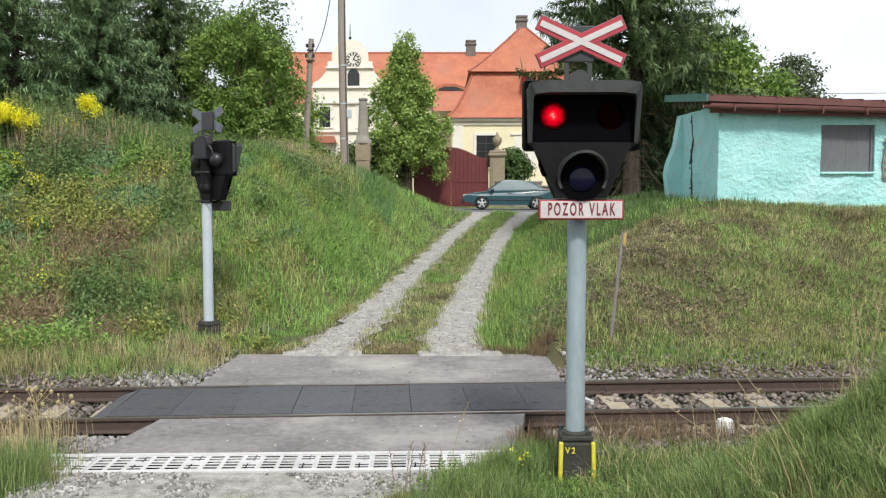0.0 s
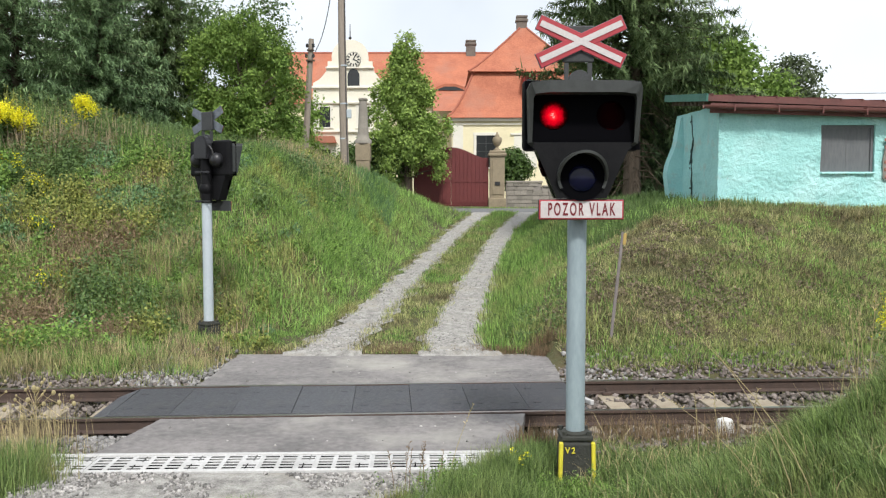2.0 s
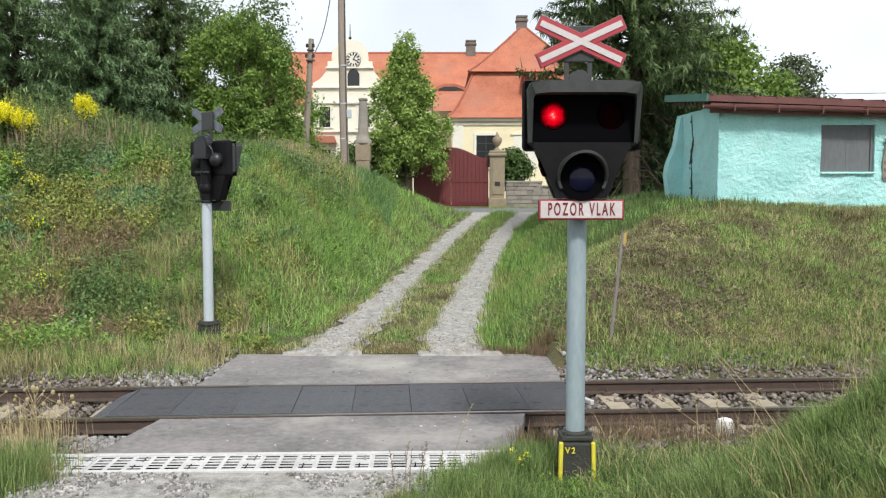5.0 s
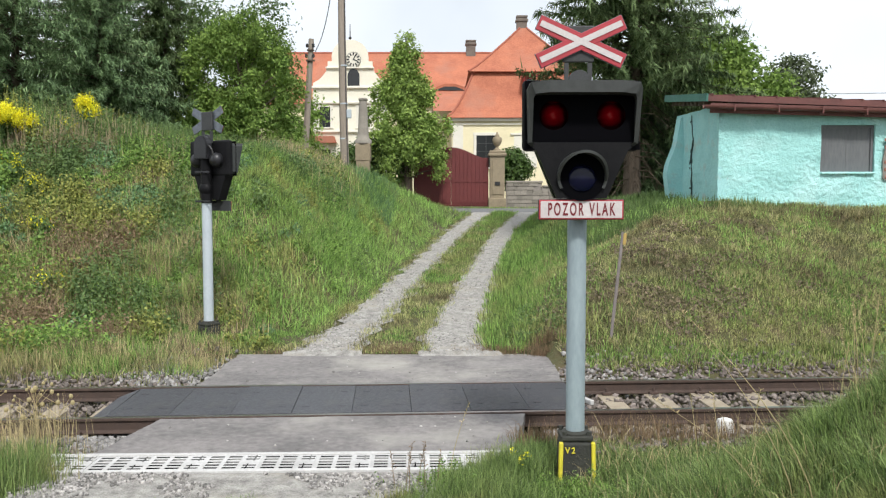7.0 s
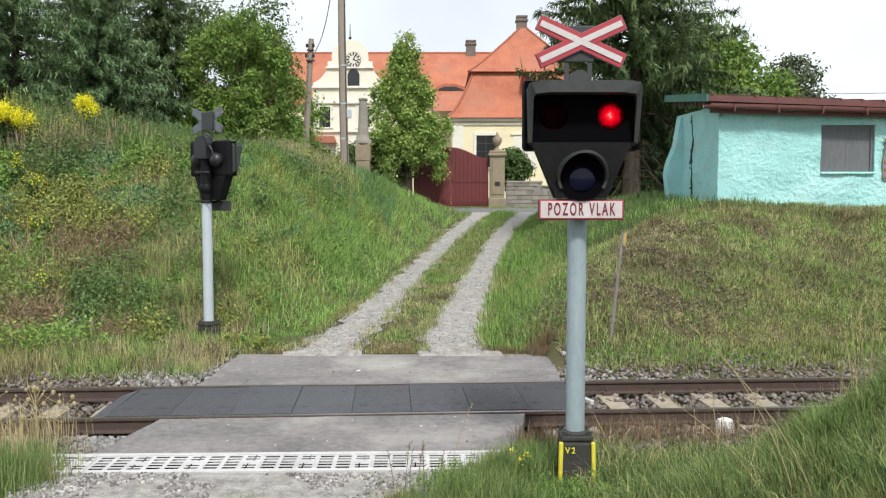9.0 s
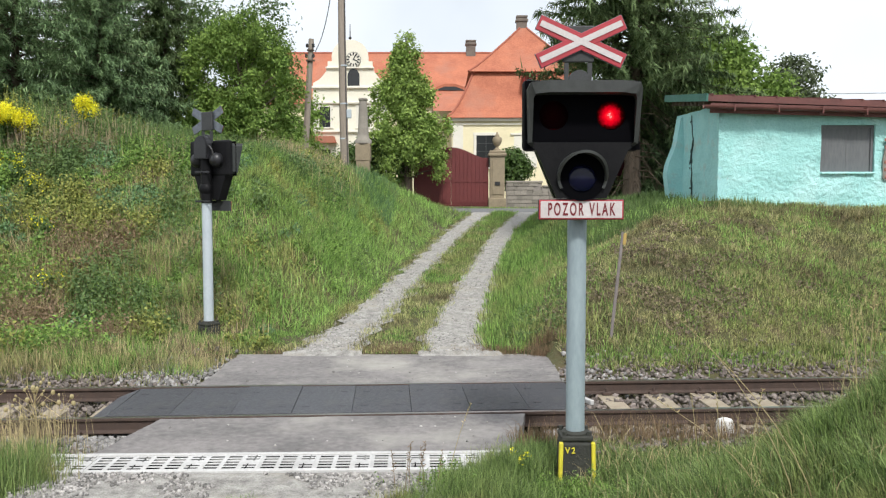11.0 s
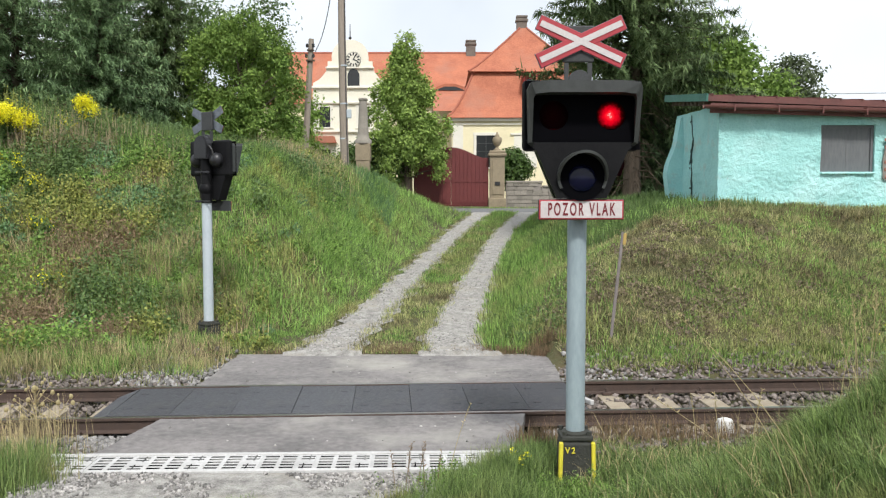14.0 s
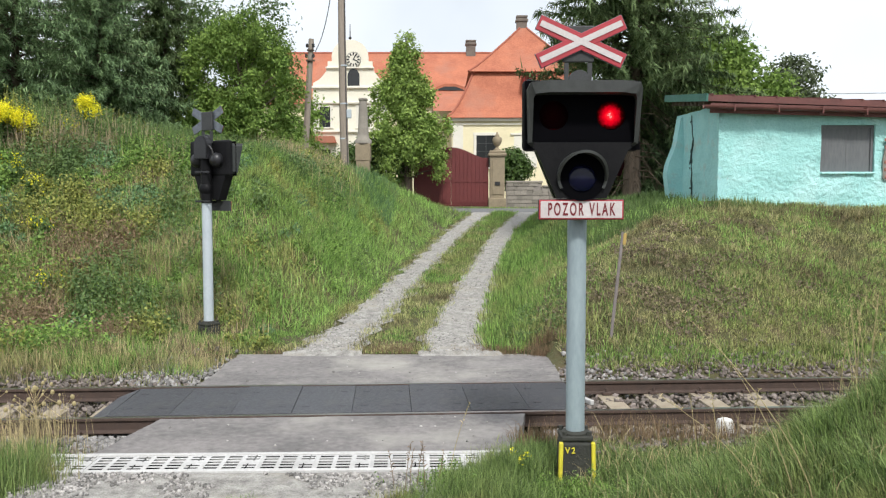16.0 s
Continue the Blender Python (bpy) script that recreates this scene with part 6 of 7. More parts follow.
def build_trees():
    g = on_ground
    # dark spruces on the left bank's top
    for i, (x, y, tall, wide, m) in enumerate(((-15.4, 30.5, 13.0, 4.2, M_NEEDLE), (-12.0, 31.5, 12.0, 3.3, M_NEEDLE), (-9.5, 29.8, 7.6, 2.3, M_NEEDLE_SUN), (-18.5, 27.0, 10.0, 3.8, M_NEEDLE),
                                               (-13.6, 27.6, 8.8, 3.2, M_NEEDLE), (-10.6, 26.8, 6.6, 2.5, M_NEEDLE), (-13.4, 34.0, 14.0, 4.2, M_NEEDLE), (-16.0, 25.0, 6.5, 2.6, M_NEEDLE))):
        spruce((x, y, g(x, y)), tall, wide, "dark green spruce with drooping boughs on the bank", m, seed=20 + i, whorls=28, twigs=150 if i in (0, 3, 6) else 235, per=12, group="spruces on the bank", bare=0.02, lobe=0.56)
    # broad bush beside them
    rl = random.Random(31)
    lob = [(-0.9, 0, 1.5, 1.1, 1.1, 1.3), (0.5, 0.2, 1.5, 1.2, 1.1, 1.3), (0.1, 0, 2.7, 0.9, 0.9, 1.0), (1.3, -0.2, 0.8, 0.9, 0.9, 0.8)]
    for _ in range(64):
        u, v = rl.uniform(-1, 1), rl.uniform(0.0, 1.0)
        z = 0.4 + 4.6 * v ** 0.9
        w = 2.5 * (1 - (z / 5.6) ** 2) ** 0.6 * rl.uniform(0.75, 1.08)
        lob.append((u * w - 0.1, rl.uniform(-1.0, 0.4), z, rl.uniform(0.14, 0.30), 0.28, rl.uniform(0.35, 0.80)))
    leafy_tree("hazel_bush", (-6.75, 29.3, g(-6.75, 29.3)), lob, 50000, 0.056, M_LEAF_LIGHT, "broad light green bush among the spruces", "bush", trunk=0.1, seed=5, clump=0.12, limbs=36)
    leafy_tree("birch_tree", (-7.2, 33.0, g(-7.2, 33.0)), [(0, 0, 4.6, 1.0, 1.0, 1.4), (0.5, 0, 6.2, 0.7, 0.7, 1.2), (-0.5, 0, 5.8, 0.6, 0.6, 1.0), (0.8, 0, 4.4, 0.7, 0.6, 0.9)],
               7000, 0.075, M_LEAF_DARK, "slender tree with sparse leaves and bare twigs", trunk=0.09, limbs=30, seed=6, clump=0.3)
    leafy_tree("birch_tree", (-10.2, 35.0, g(-10.2, 35.0)), [(0, 0, 6.0, 0.9, 1.0, 1.6), (0.7, 0, 7.0, 0.7, 0.7, 1.0)],
               4000, 0.075, M_LEAF_DARK, "slender tree with sparse leaves and bare twigs", trunk=0.09, limbs=24, seed=16, clump=0.3)
    leafy_tree("young_tree", (-5.95, 37.5, g(-5.95, 36.5)), [(0.0, 0, 2.9, 0.6, 0.7, 1.1), (0.3, 0, 4.1, 0.4, 0.4, 0.7), (-0.4, 0, 2.0, 0.9, 0.9, 1.1), (0.9, 0, 1.8, 0.4, 0.4, 0.6)],
               4200, 0.085, M_LEAF_LIGHT, "young leafy tree by the wooden pole", trunk=0.08, seed=7, clump=0.25)
    # hornbeam of columnar shape by the gate
    lob = [(0.1, 0, 2.9, 0.95, 0.9, 0.9), (-0.4, 0, 3.6, 0.7, 0.7, 1.2), (0.5, 0, 3.5, 0.7, 0.7, 1.3), (0, 0, 4.9, 0.55, 0.6, 1.2), (-0.15, 0, 6.1, 0.42, 0.45, 1.0), (-0.25, 0, 7.1, 0.2, 0.22, 0.9), (0.1, 0, 7.5, 0.1, 0.12, 0.6)]
    for _ in range(60):
        zz = rl.uniform(1.9, 6.9)
        ww = 1.85 * min(1, (7.7 - zz) / 4.2) * rl.uniform(0.85, 1.1)
        xx = rl.uniform(-1, 1)
        lob.append((xx * ww - 0.1, -0.75 * math.sqrt(1 - xx * xx) * ww * 0.8 * rl.random(), zz, rl.uniform(0.10, 0.24), 0.24, rl.uniform(0.4, 1.0)))
    lob = [tuple(1.187 * q for q in l) for l in lob]
    leafy_tree("hornbeam_tree", (-1.95, 46.95, 1.6), lob, 46000, 0.085, M_LEAF_HORN, "dense columnar hornbeam in full green leaf", trunk=0.16, limbs=30, seed=8, clump=0.165)
    leafy_tree("garden_shrub", (3.9, 49.4, 1.7), [(0, 0, 2.6, 0.75, 0.7, 0.8), (0.5, 0, 2.2, 0.7, 0.6, 0.8), (-0.3, 0, 1.9, 0.6, 0.6, 0.9)], 7000, 0.085, M_LEAF_DARK, "round green shrub behind the stone wall", "bush", trunk=0.07, seed=9, clump=0.16)
    leafy_tree("garden_shrub", (-4.9, 47.0, 1.7), [(0, 0, 1.8, 1.4, 0.9, 1.6), (0.8, 0, 2.9, 0.8, 0.7, 1.0), (1.9, 0, 2.4, 0.9, 0.7, 1.6)], 12000, 0.09, M_LEAF_DARK, "dark shrub by the stone column", "bush", trunk=0.08, seed=10, clump=0.22)
    # Dark bush added behind the trunk to stand in for deep shade.
    leafy_tree("shade_fill_bush", (5.5, 28.6, g(5.5, 28.6)), [(-0.6, 0, 0.9, 0.7, 0.6, 0.9), (0.4, 0, 1.5, 0.9, 0.7, 1.3), (1.2, 0.2, 1.1, 0.8, 0.6, 1.1), (-0.2, 0.2, 2.2, 0.6, 0.5, 0.8)], 9000, 0.06, M_LEAF_DARK, "dark undergrowth added for the deep shade under the spruce", "bush", trunk=0.06, seed=13, clump=0.15)
    # the tall spruce behind the signal and its neighbours by the shed
    spruce((5.8, 26.5, g(5.8, 26.5)), 14.5, 3.35, "tall spruce with long hanging boughs behind the shed", M_NEEDLE_SUN, seed=41, whorls=38, twigs=340, per=12, bare=0.24, droop=0.5, lobe=0.62, dead=70)
    # Small spruces added as dark fill for the tall spruce's shaded inside.
    for i, (x, y, tall, wide) in enumerate(((6.9, 28.6, 6.0, 1.5), (7.9, 27.6, 5.0, 1.5), (6.2, 30.5, 5.5, 1.5))):
        spruce((x, y, g(x, y)), tall, wide, "small dense spruce added as dark fill beside the shed", M_NEEDLE, seed=50 + i, whorls=22, twigs=190, per=11, bare=0.0, group="young spruces by the shed", lobe=0.8)
    leafy_tree("maple_tree", (9.3, 29.5, g(9.3, 29.5)), [(-1.2, 0, 3.2, 1.3, 1.2, 1.5), (0.4, 0, 3.0, 1.3, 1.2, 1.5), (-0.3, 0, 4.7, 0.9, 0.9, 1.0), (0.7, 0.2, 4.5, 0.8, 0.8, 0.9), (1.6, 0, 2.8, 1.0, 1.0, 1.2), (2.5, 0, 2.2, 0.8, 0.8, 0.9), (1.9, -0.2, 3.6, 0.5, 0.5, 0.7), (-2.3, 0, 2.9, 0.9, 0.9, 1.4), (-1.3, 0, 5.0, 0.7, 0.7, 0.9), (1.1, 0, 1.6, 1.2, 1.1, 1.2), (-0.5, 0, 5.6, 0.6, 0.6, 0.7), (0.3, 0, 5.3, 0.5, 0.5, 0.6), (-2.0, 0, 4.6, 0.7, 0.7, 1.0), (2.0, 0, 4.2, 0.4, 0.4, 0.5)],
               37000, 0.085, M_LEAF_LIGHT, "broad light green tree behind the shed", trunk=0.16, seed=11, clump=0.26)
    leafy_tree("lime_tree", (21.0, 52.0, 1.7), [(0, 0, 7.2, 1.5, 1.5, 1.8), (1.4, 0, 5.2, 1.5, 1.4, 1.4), (-1.0, 0, 5.0, 1.6, 1.4, 1.6), (0.4, 0, 3.4, 2.4, 1.8, 1.8), (2.6, 0, 3.6, 1.6, 1.5, 1.6)],
               16000, 0.13, M_LEAF_GREY, "grey-green lime tree in the distance", trunk=0.25, seed=12, clump=0.3)


def build_grass():
    rng = np.random.default_rng(77)

    def field(n, x0, x1, y0, y1):
        return rng.uniform(x0, x1, n), rng.uniform(y0, y1, n)

    def in_lane(x, y, grow=0.0):
        pl, pr = np.interp(y, PATH_Y, PATH_L), np.interp(y, PATH_Y, PATH_R)
        w = pr - pl
        rag = 0.10 * np.sin(5 * y + 3 * x) + 0.06 * np.sin(13 * y)
        return ((x > pl - grow + rag) & (x < pl + 0.31 * w + grow + rag)) | ((x > pr - 0.35 * w - grow + rag) & (x < pr + grow + rag))
    # left bank: lush
    x, y = field(310000, -14, 1.2, 11.7, 34)
    d = y - TRACK_Y - TAN * x
    pl = np.interp(y, PATH_Y, PATH_L)
    keep = (x < pl + 0.05 + 0.1 * np.sin(4 * y)) & (d > 1.75) & ~((x > -3.3) & (y < 13.1)) & (rng.uniform(0, 1, len(x)) < np.clip(1.5 - (y - 12) / 15, 0.2, 1)) & (np.abs(x) < 1.2 + y * 0.56)
    weedy = np.clip((pl - x - 3.0) / 2.0, 0, 1) * (y < 22)      # the grass thins out among the weeds
    keep &= rng.uniform(0, 1, len(x)) > 0.55 * weedy
    x, y, weedy = x[keep], y[keep], weedy[keep]
    patch = 0.5 + 0.5 * np.sin(1.1 * x + 0.6 * y + 1.2 * np.sin(0.8 * y)) * np.sin(0.9 * y - 0.4 * x)
    low = np.clip((pl[keep] - x) / 1.4, 0.3, 1)
    fine = patchy(x, y, 0.35, 3) * 0.6 + patchy(x, y, 0.16, 4) * 0.4
    h = (0.04 + 0.12 * patch + 0.62 * fine ** 3 + rng.uniform(0, 0.08, len(x))) * low * (1 - 0.35 * weedy) * np.where((np.abs(x + 4) < 0.7) & (np.abs(y - 14) < 1.0), 0.45, 1)
    blades("bank_grass", x, y, h * np.where(y - TRACK_Y - TAN * x < 3.4, 0.55, 1.0), rng.uniform(0.008, 0.02, len(x)), M_GRASS, "lush green grass on the bank", "grass", lean=0.75, seed=2)
    # dry weeds and straw on the same bank
    x, y = field(44000, -14, -2.5, 11.6, 27)
    d = y - TRACK_Y - TAN * x
    dens = np.clip(0.18 + 0.3 * (x < -5) + 0.9 * np.sin(0.7 * x + 2.0) * np.sin(0.8 * y + 0.5 * x) + 0.22 * (d < 3.2) + 0.45 * (y > 22), 0, 1)
    keep = (d > 1.8) & (rng.uniform(0, 1, len(x)) < dens) & ~((x > -3.4) & (y < 13.2)) & (x < np.interp(y, PATH_Y, PATH_L) - 0.7) & (np.abs(x) < 1 + y * 0.56)
    x, y = x[keep], y[keep]
    blades("dry_grass", x, y, rng.uniform(0.15, 0.5, len(x)) * np.where(y > 22, 1.35, 0.8), rng.uniform(0.006, 0.013, len(x)), M_STRAW, "dry straw-coloured grass among the green", "grass", lean=0.3, seed=3)
    # crest line of tall weeds
    x, y = field(26000, -14, -2.0, 20.5, 30)
    keep = (rng.uniform(0, 1, len(x)) < 0.55) & (x < np.interp(y, PATH_Y, PATH_L) - 1.8)
    x, y = x[keep], y[keep]
    blades("crest_weeds", x, y, rng.uniform(0.35, 0.85, len(x)) * np.clip((-x - 1) / 5, 0.5, 1.15), rng.uniform(0.012, 0.028, len(x)), M_WEED, "tall green weeds along the top of the bank", "weeds", lean=0.22, seed=4)
    # right bank: short, mown and dry
    x, y = field(172000, 0.5, 12, 11.8, 20.5)
    d = y - TRACK_Y - TAN * x
    pr = np.interp(y, PATH_Y, PATH_R)
    keep = (d > 1.65) & (x > pr - 0.05) & (rng.uniform(0, 1, len(x)) < np.clip((x - pr - 0.3) / 1.3, 0.12, 1)) & ~((x < 1.75) & (y < 13.15)) & (np.abs(x) < 1.2 + y * 0.56) & ~((x > 5.5) & (y > 17.95)) & ~((x > 2.6) & (x < 5.6) & (y > 17.6 + 0.3 * np.sin(3 * x)))
    x, y = x[keep], y[keep]
    h = rng.uniform(0.02, 0.06, len(x)) + 0.17 * (patchy(x, y, 0.28, 5) * 0.5 + patchy(x, y, 0.12, 6) * 0.5) ** 2 + 0.03 * (np.abs(y - TRACK_Y - TAN * x - 2.0) < 0.35) + 0.05 * (y > 17)
    blades("mown_grass", x, y, h, rng.uniform(0.007, 0.018, len(x)), M_GRASS_DRY, "short drying mown grass on the bank", "grass", lean=0.9, seed=5)
    y = rng.uniform(12.7, 38, 26000)
    x = np.interp(y, PATH_Y, PATH_R) - 0.05 + 0.08 * np.sin(6 * y) + np.abs(rng.normal(0, 1.0, len(y)))
    keep = ~((x < 1.7) & (y < 13.1)) & (patchy(x, y, 0.4, 87) + rng.uniform(0, 0.6, len(x)) > 0.45)
    x, y = x[keep], y[keep]
    blades("verge_grass", x, y, rng.uniform(0.10, 0.28, len(x)), rng.uniform(0.01, 0.022, len(x)), M_GRASS, "green grass fringing the lane", "grass", lean=0.5, seed=6)
    # strands of cut hay left lying on the slope
    x, y = field(1500, 2.4, 8.5, 12.6, 17.6)
    keep = patchy(x, y, 0.7, 88) > 0.5
    x, y = x[keep], y[keep]
    blades("hay", x, y, rng.uniform(0.10, 0.32, len(x)), rng.uniform(0.006, 0.012, len(x)), M_STRAW, "strands of cut hay lying on the slope", "hay", lean=2.0, seed=89)
    # fresher, brighter grass down the middle of the left bank
    x, y = field(112000, -7.5, 0.8, 15.0, 35)
    pl = np.interp(y, PATH_Y, PATH_L)
    keep = (x < pl - 0.25) & (rng.uniform(0, 1, len(x)) < np.clip(1.3 - np.abs(x - pl + 2.8) / 2.9, 0, 1) * np.clip(patchy(x, y, 1.5, 21) * 1.5, 0, 1))
    x, y = x[keep], y[keep]
    blades("fresh_grass", x, y, rng.uniform(0.10, 0.34, len(x)), rng.uniform(0.008, 0.018, len(x)), M_FRESH, "bright fresh grass on the lane side of the bank", "grass", lean=0.8, seed=22)
    # straw along the foot of the bank and in the near corner
    s = rng.uniform(-8.5, -2.9, 2600)
    yy = TRACK_Y + TAN * s + np.abs(rng.normal(0, 0.9, len(s))) + 1.95
    ok = ~((s > -3.2) & (yy < 13.1)) & (patchy(s, yy, 0.5, 41) > 0.45)
    blades("foot_straw", s[ok], yy[ok], rng.uniform(0.10, 0.36, ok.sum()), rng.uniform(0.006, 0.013, ok.sum()), M_STRAW, "straw-coloured grass at the foot of the bank", "grass", lean=0.4, seed=23)
    x, y = rng.normal(-4.15, 0.28, 800), rng.uniform(6.9, 8.75, 800)
    blades("corner_straw", x, y, rng.uniform(0.25, 0.62, len(x)), rng.uniform(0.003, 0.006, len(x)), M_STRAW, "dry pale grass stalks by the lane", "grass", lean=0.28, seed=24, bent=True)
    # dead thatch between the mown blades
    cx, cy = rng.uniform(1.6, 8.5, 26000), rng.uniform(12.3, 16.8, 26000)
    ok = (patchy(cx, cy, 0.9, 31) * 0.6 + patchy(cx, cy, 0.3, 32) * 0.4 > 0.57 + 0.07 * np.clip(cx - 3.4, 0, 5)) & (cx > np.interp(cy, PATH_Y, PATH_R) + 0.35) & (cy - TRACK_Y - TAN * cx > 1.9)
    P = np.stack([cx, cy, height(cx, cy) + rng.uniform(0.03, 0.09, len(cx))], 1)[ok]
    ob = leaf_mesh("thatch", P, np.tile([0, -0.4, 0.8], (len(P), 1)), 0.026, M_THATCH, rng)
    tagged(ob, "dark dead thatch lying on the mown bank", "thatch", kind="stuff")
    # young leaf tufts beside the lane's mouth
    cx, cy = rng.uniform(0.9, 2.2, 90), rng.uniform(13.2, 15.6, 90)
    ok = cx > np.interp(cy, PATH_Y, PATH_R) + 0.05
    P = np.repeat(np.stack([cx, cy, height(cx, cy)], 1)[ok], 20, 0)
    P += rng.normal(0, 1, P.shape) * np.array([0.06, 0.06, 0.04]) + np.array([0, 0, 0.10])
    ob = leaf_mesh("lane_weeds", P, np.tile([0, -0.5, 0.6], (len(P), 1)), 0.022, M_WEED, rng)
    tagged(ob, "bright young weeds at the mouth of the lane", "weeds", kind="stuff")
    # ragged tufts on the edges of the ruts
    yy = 13.1 + 24 * rng.uniform(0, 1, 12000) ** 1.4
    pl, pr = np.interp(yy, PATH_Y, PATH_L), np.interp(yy, PATH_Y, PATH_R)
    w, e = pr - pl, rng.integers(0, 4, len(yy))
    xx = np.choose(e, [pl + 0.02, pl + 0.31 * w, pr - 0.35 * w, pr - 0.02]) + rng.normal(0, 0.07, len(yy)) + 0.06 * np.sin(3.3 * yy + e)
    blades("rut_edge_grass", xx, yy, rng.uniform(0.04, 0.16, len(xx)), rng.uniform(0.007, 0.015, len(xx)), M_GRASS_DRY, "short grass fraying over the wheel ruts", "grass", lean=0.6, seed=25)
    # leafy plants growing in mounds over the left bank, drift by drift
    def mounds(name, cx, cy, rad, hgt, per, size, material, label):
        n = len(cx)
        dv = rng.normal(size=(n, per, 3))
        dv[:, :, 2] = np.abs(dv[:, :, 2])
        dv /= np.linalg.norm(dv, axis=2)[:, :, None]
        grow = rng.uniform(0.35, 1.1, (n, per)) ** 0.6
        ext = np.stack([rad, rad, hgt], 1)[:, None, :]
        P = np.stack([cx, cy, height(cx, cy)], 1)[:, None, :] + dv * ext * grow[:, :, None]
        ob = leaf_mesh(name, P.reshape(-1, 3), (dv + np.array([0, -0.2, 0.3])).reshape(-1, 3), size, material, rng)
        return tagged(ob, label, "weeds", kind="stuff")
    drifts = (("rust", -6.85, 16.8, 0.8), ("rust", -7.1, 14.6, 0.7), ("rust", -5.6, 14.2, 0.5), ("dark", -6.0, 15.6, 0.9), ("dark", -5.4, 16.6, 0.7), ("dark", -8.9, 19.4, 0.8), ("dark", -4.6, 15.0, 0.6),
              ("olive", -8.1, 17.8, 0.8), ("olive", -8.9, 18.6, 0.5), ("olive", -7.3, 17.6, 0.6), ("blue", -7.75, 19.6, 0.45), ("blue", -6.6, 18.4, 0.6), ("blue", -9.4, 16.9, 0.6), ("olive", -9.0, 16.2, 0.6))
    cx, cy = field(2900, -12.5, -1.4, 12.4, 24.5)
    d = cy - TRACK_Y - TAN * cx
    off = np.interp(cy, PATH_Y, PATH_L) - cx
    keep = (d > 2.15) & ~((cx > -3.4) & (cy < 13.4)) & (off > 0.5) & (rng.uniform(0, 1, len(cx)) < np.clip((off - 1.0) / 5 + 0.06, 0.06, 1)) & (np.abs(cx) < 1 + cy * 0.56) & ~((np.abs(cx + 3.95) < 0.55) & (cy < 14.5) & (cy > 13.2))
    cx, cy = cx[keep], cy[keep]
    kinds = np.where(patchy(cx, cy, 1.3, 71) > 0.62, "olive", np.where(patchy(cx, cy, 1.1, 72) > 0.60, "dark", np.where(patchy(cx, cy, 0.9, 73) > 0.70, "blue", "green"))).astype(object)
    for kd, ux, uy, ur in drifts:
        kinds[(cx - ux) ** 2 + (cy - uy) ** 2 < ur * ur] = kd
    size = rng.uniform(0.12, 0.34, len(cx)) * (0.6 + 0.9 * patchy(cx, cy, 1.0, 74))
    for kd, m_, lf, tall_, lab in (("green", M_BANKLEAF, 0.034, 1.2, "bright green leafy plants on the bank"), ("dark", M_WEED, 0.036, 1.6, "dark green weeds in dense clumps on the bank"),
                                   ("olive", M_OLIVE, 0.033, 1.5, "yellowing olive weeds on the bank"), ("blue", M_BLUEGREEN, 0.032, 1.2, "blue-green weeds on the bank"), ("rust", M_RUST_WEED, 0.030, 1.4, "withered reddish brown weeds on the bank")):
        q = kinds == kd
        mounds("bank_weeds", cx[q], cy[q], size[q], size[q] * tall_ * 1.15, 84, lf, m_, lab)
    for kd, ux, uy, ur in drifts:
        if kd == "rust":
            bx, by = rng.normal(ux, ur * 0.6, 700), rng.normal(uy, ur * 0.6, 700)
            blades("withered_stems", bx, by, rng.uniform(0.15, 0.45, 700), rng.uniform(0.006, 0.012, 700), M_RUST_WEED, "withered brown stems among the weeds", "weeds", lean=0.5, seed=81)
    bx, by = rng.normal(-7.7, 0.7, 1500), rng.normal(15.6, 0.8, 1500)
    blades("bank_straw", bx, by, rng.uniform(0.25, 0.65, 1500), rng.uniform(0.005, 0.010, 1500), M_STRAW, "pale straw leaning out of the weeds", "grass", lean=0.55, seed=82)
    # low leafy weeds round the near post and before the drain's end
    wx, wy = rng.normal(1.0, 0.42, 70), rng.normal(7.05, 0.16, 70)
    mounds("post_weeds", wx, wy, rng.uniform(0.05, 0.12, 70), rng.uniform(0.08, 0.22, 70), 60, 0.011, M_BANKLEAF, "fresh leafy weeds at the foot of the post")
    wx, wy = rng.normal(0.15, 0.30, 34), rng.normal(7.15, 0.22, 34)
    mounds("drain_weeds", wx, wy, rng.uniform(0.04, 0.10, 34), rng.uniform(0.10, 0.30, 34), 50, 0.014, M_BANKLEAF, "leafy green weeds over the drain's end")
    # upright leafy spikes along the top of the bank
    cx, cy = rng.uniform(-11.5, -5.0, 620), rng.uniform(20.0, 23.5, 620)
    tall_w = np.clip((-cx - 4.3) / 4.5, 0.35, 1.1) * rng.uniform(0.45, 1.15, len(cx))
    f = rng.uniform(0.25, 1.0, (len(cx), 30))
    P = np.stack([cx[:, None] + 0 * f, cy[:, None] + 0 * f, height(cx, cy)[:, None] + tall_w[:, None] * f], 2)
    P += rng.normal(0, 1, P.shape) * np.stack([0.045 * (1.15 - f), 0.045 * (1.15 - f), 0.01 + 0 * f], 2)
    pick = np.repeat(patchy(cx, cy, 1.2, 83) > 0.55, 30)
    P = P.reshape(-1, 3)
    for m_, sel, lab in ((M_WEED, ~pick, "tall upright green weeds along the bank's top"), (M_OLIVE, pick, "tall upright olive weeds along the bank's top")):
        tagged(leaf_mesh("tall_weeds", P[sel], np.tile([0, -0.5, 0.4], (sel.sum(), 1)), 0.036, m_, rng), lab, "weeds", kind="stuff")
    blades("weed_stems", cx, cy, tall_w * 1.04, np.full(len(cx), 0.014), M_OLIVE, "stems of the tall upright weeds", "weeds", lean=0.05, seed=33)
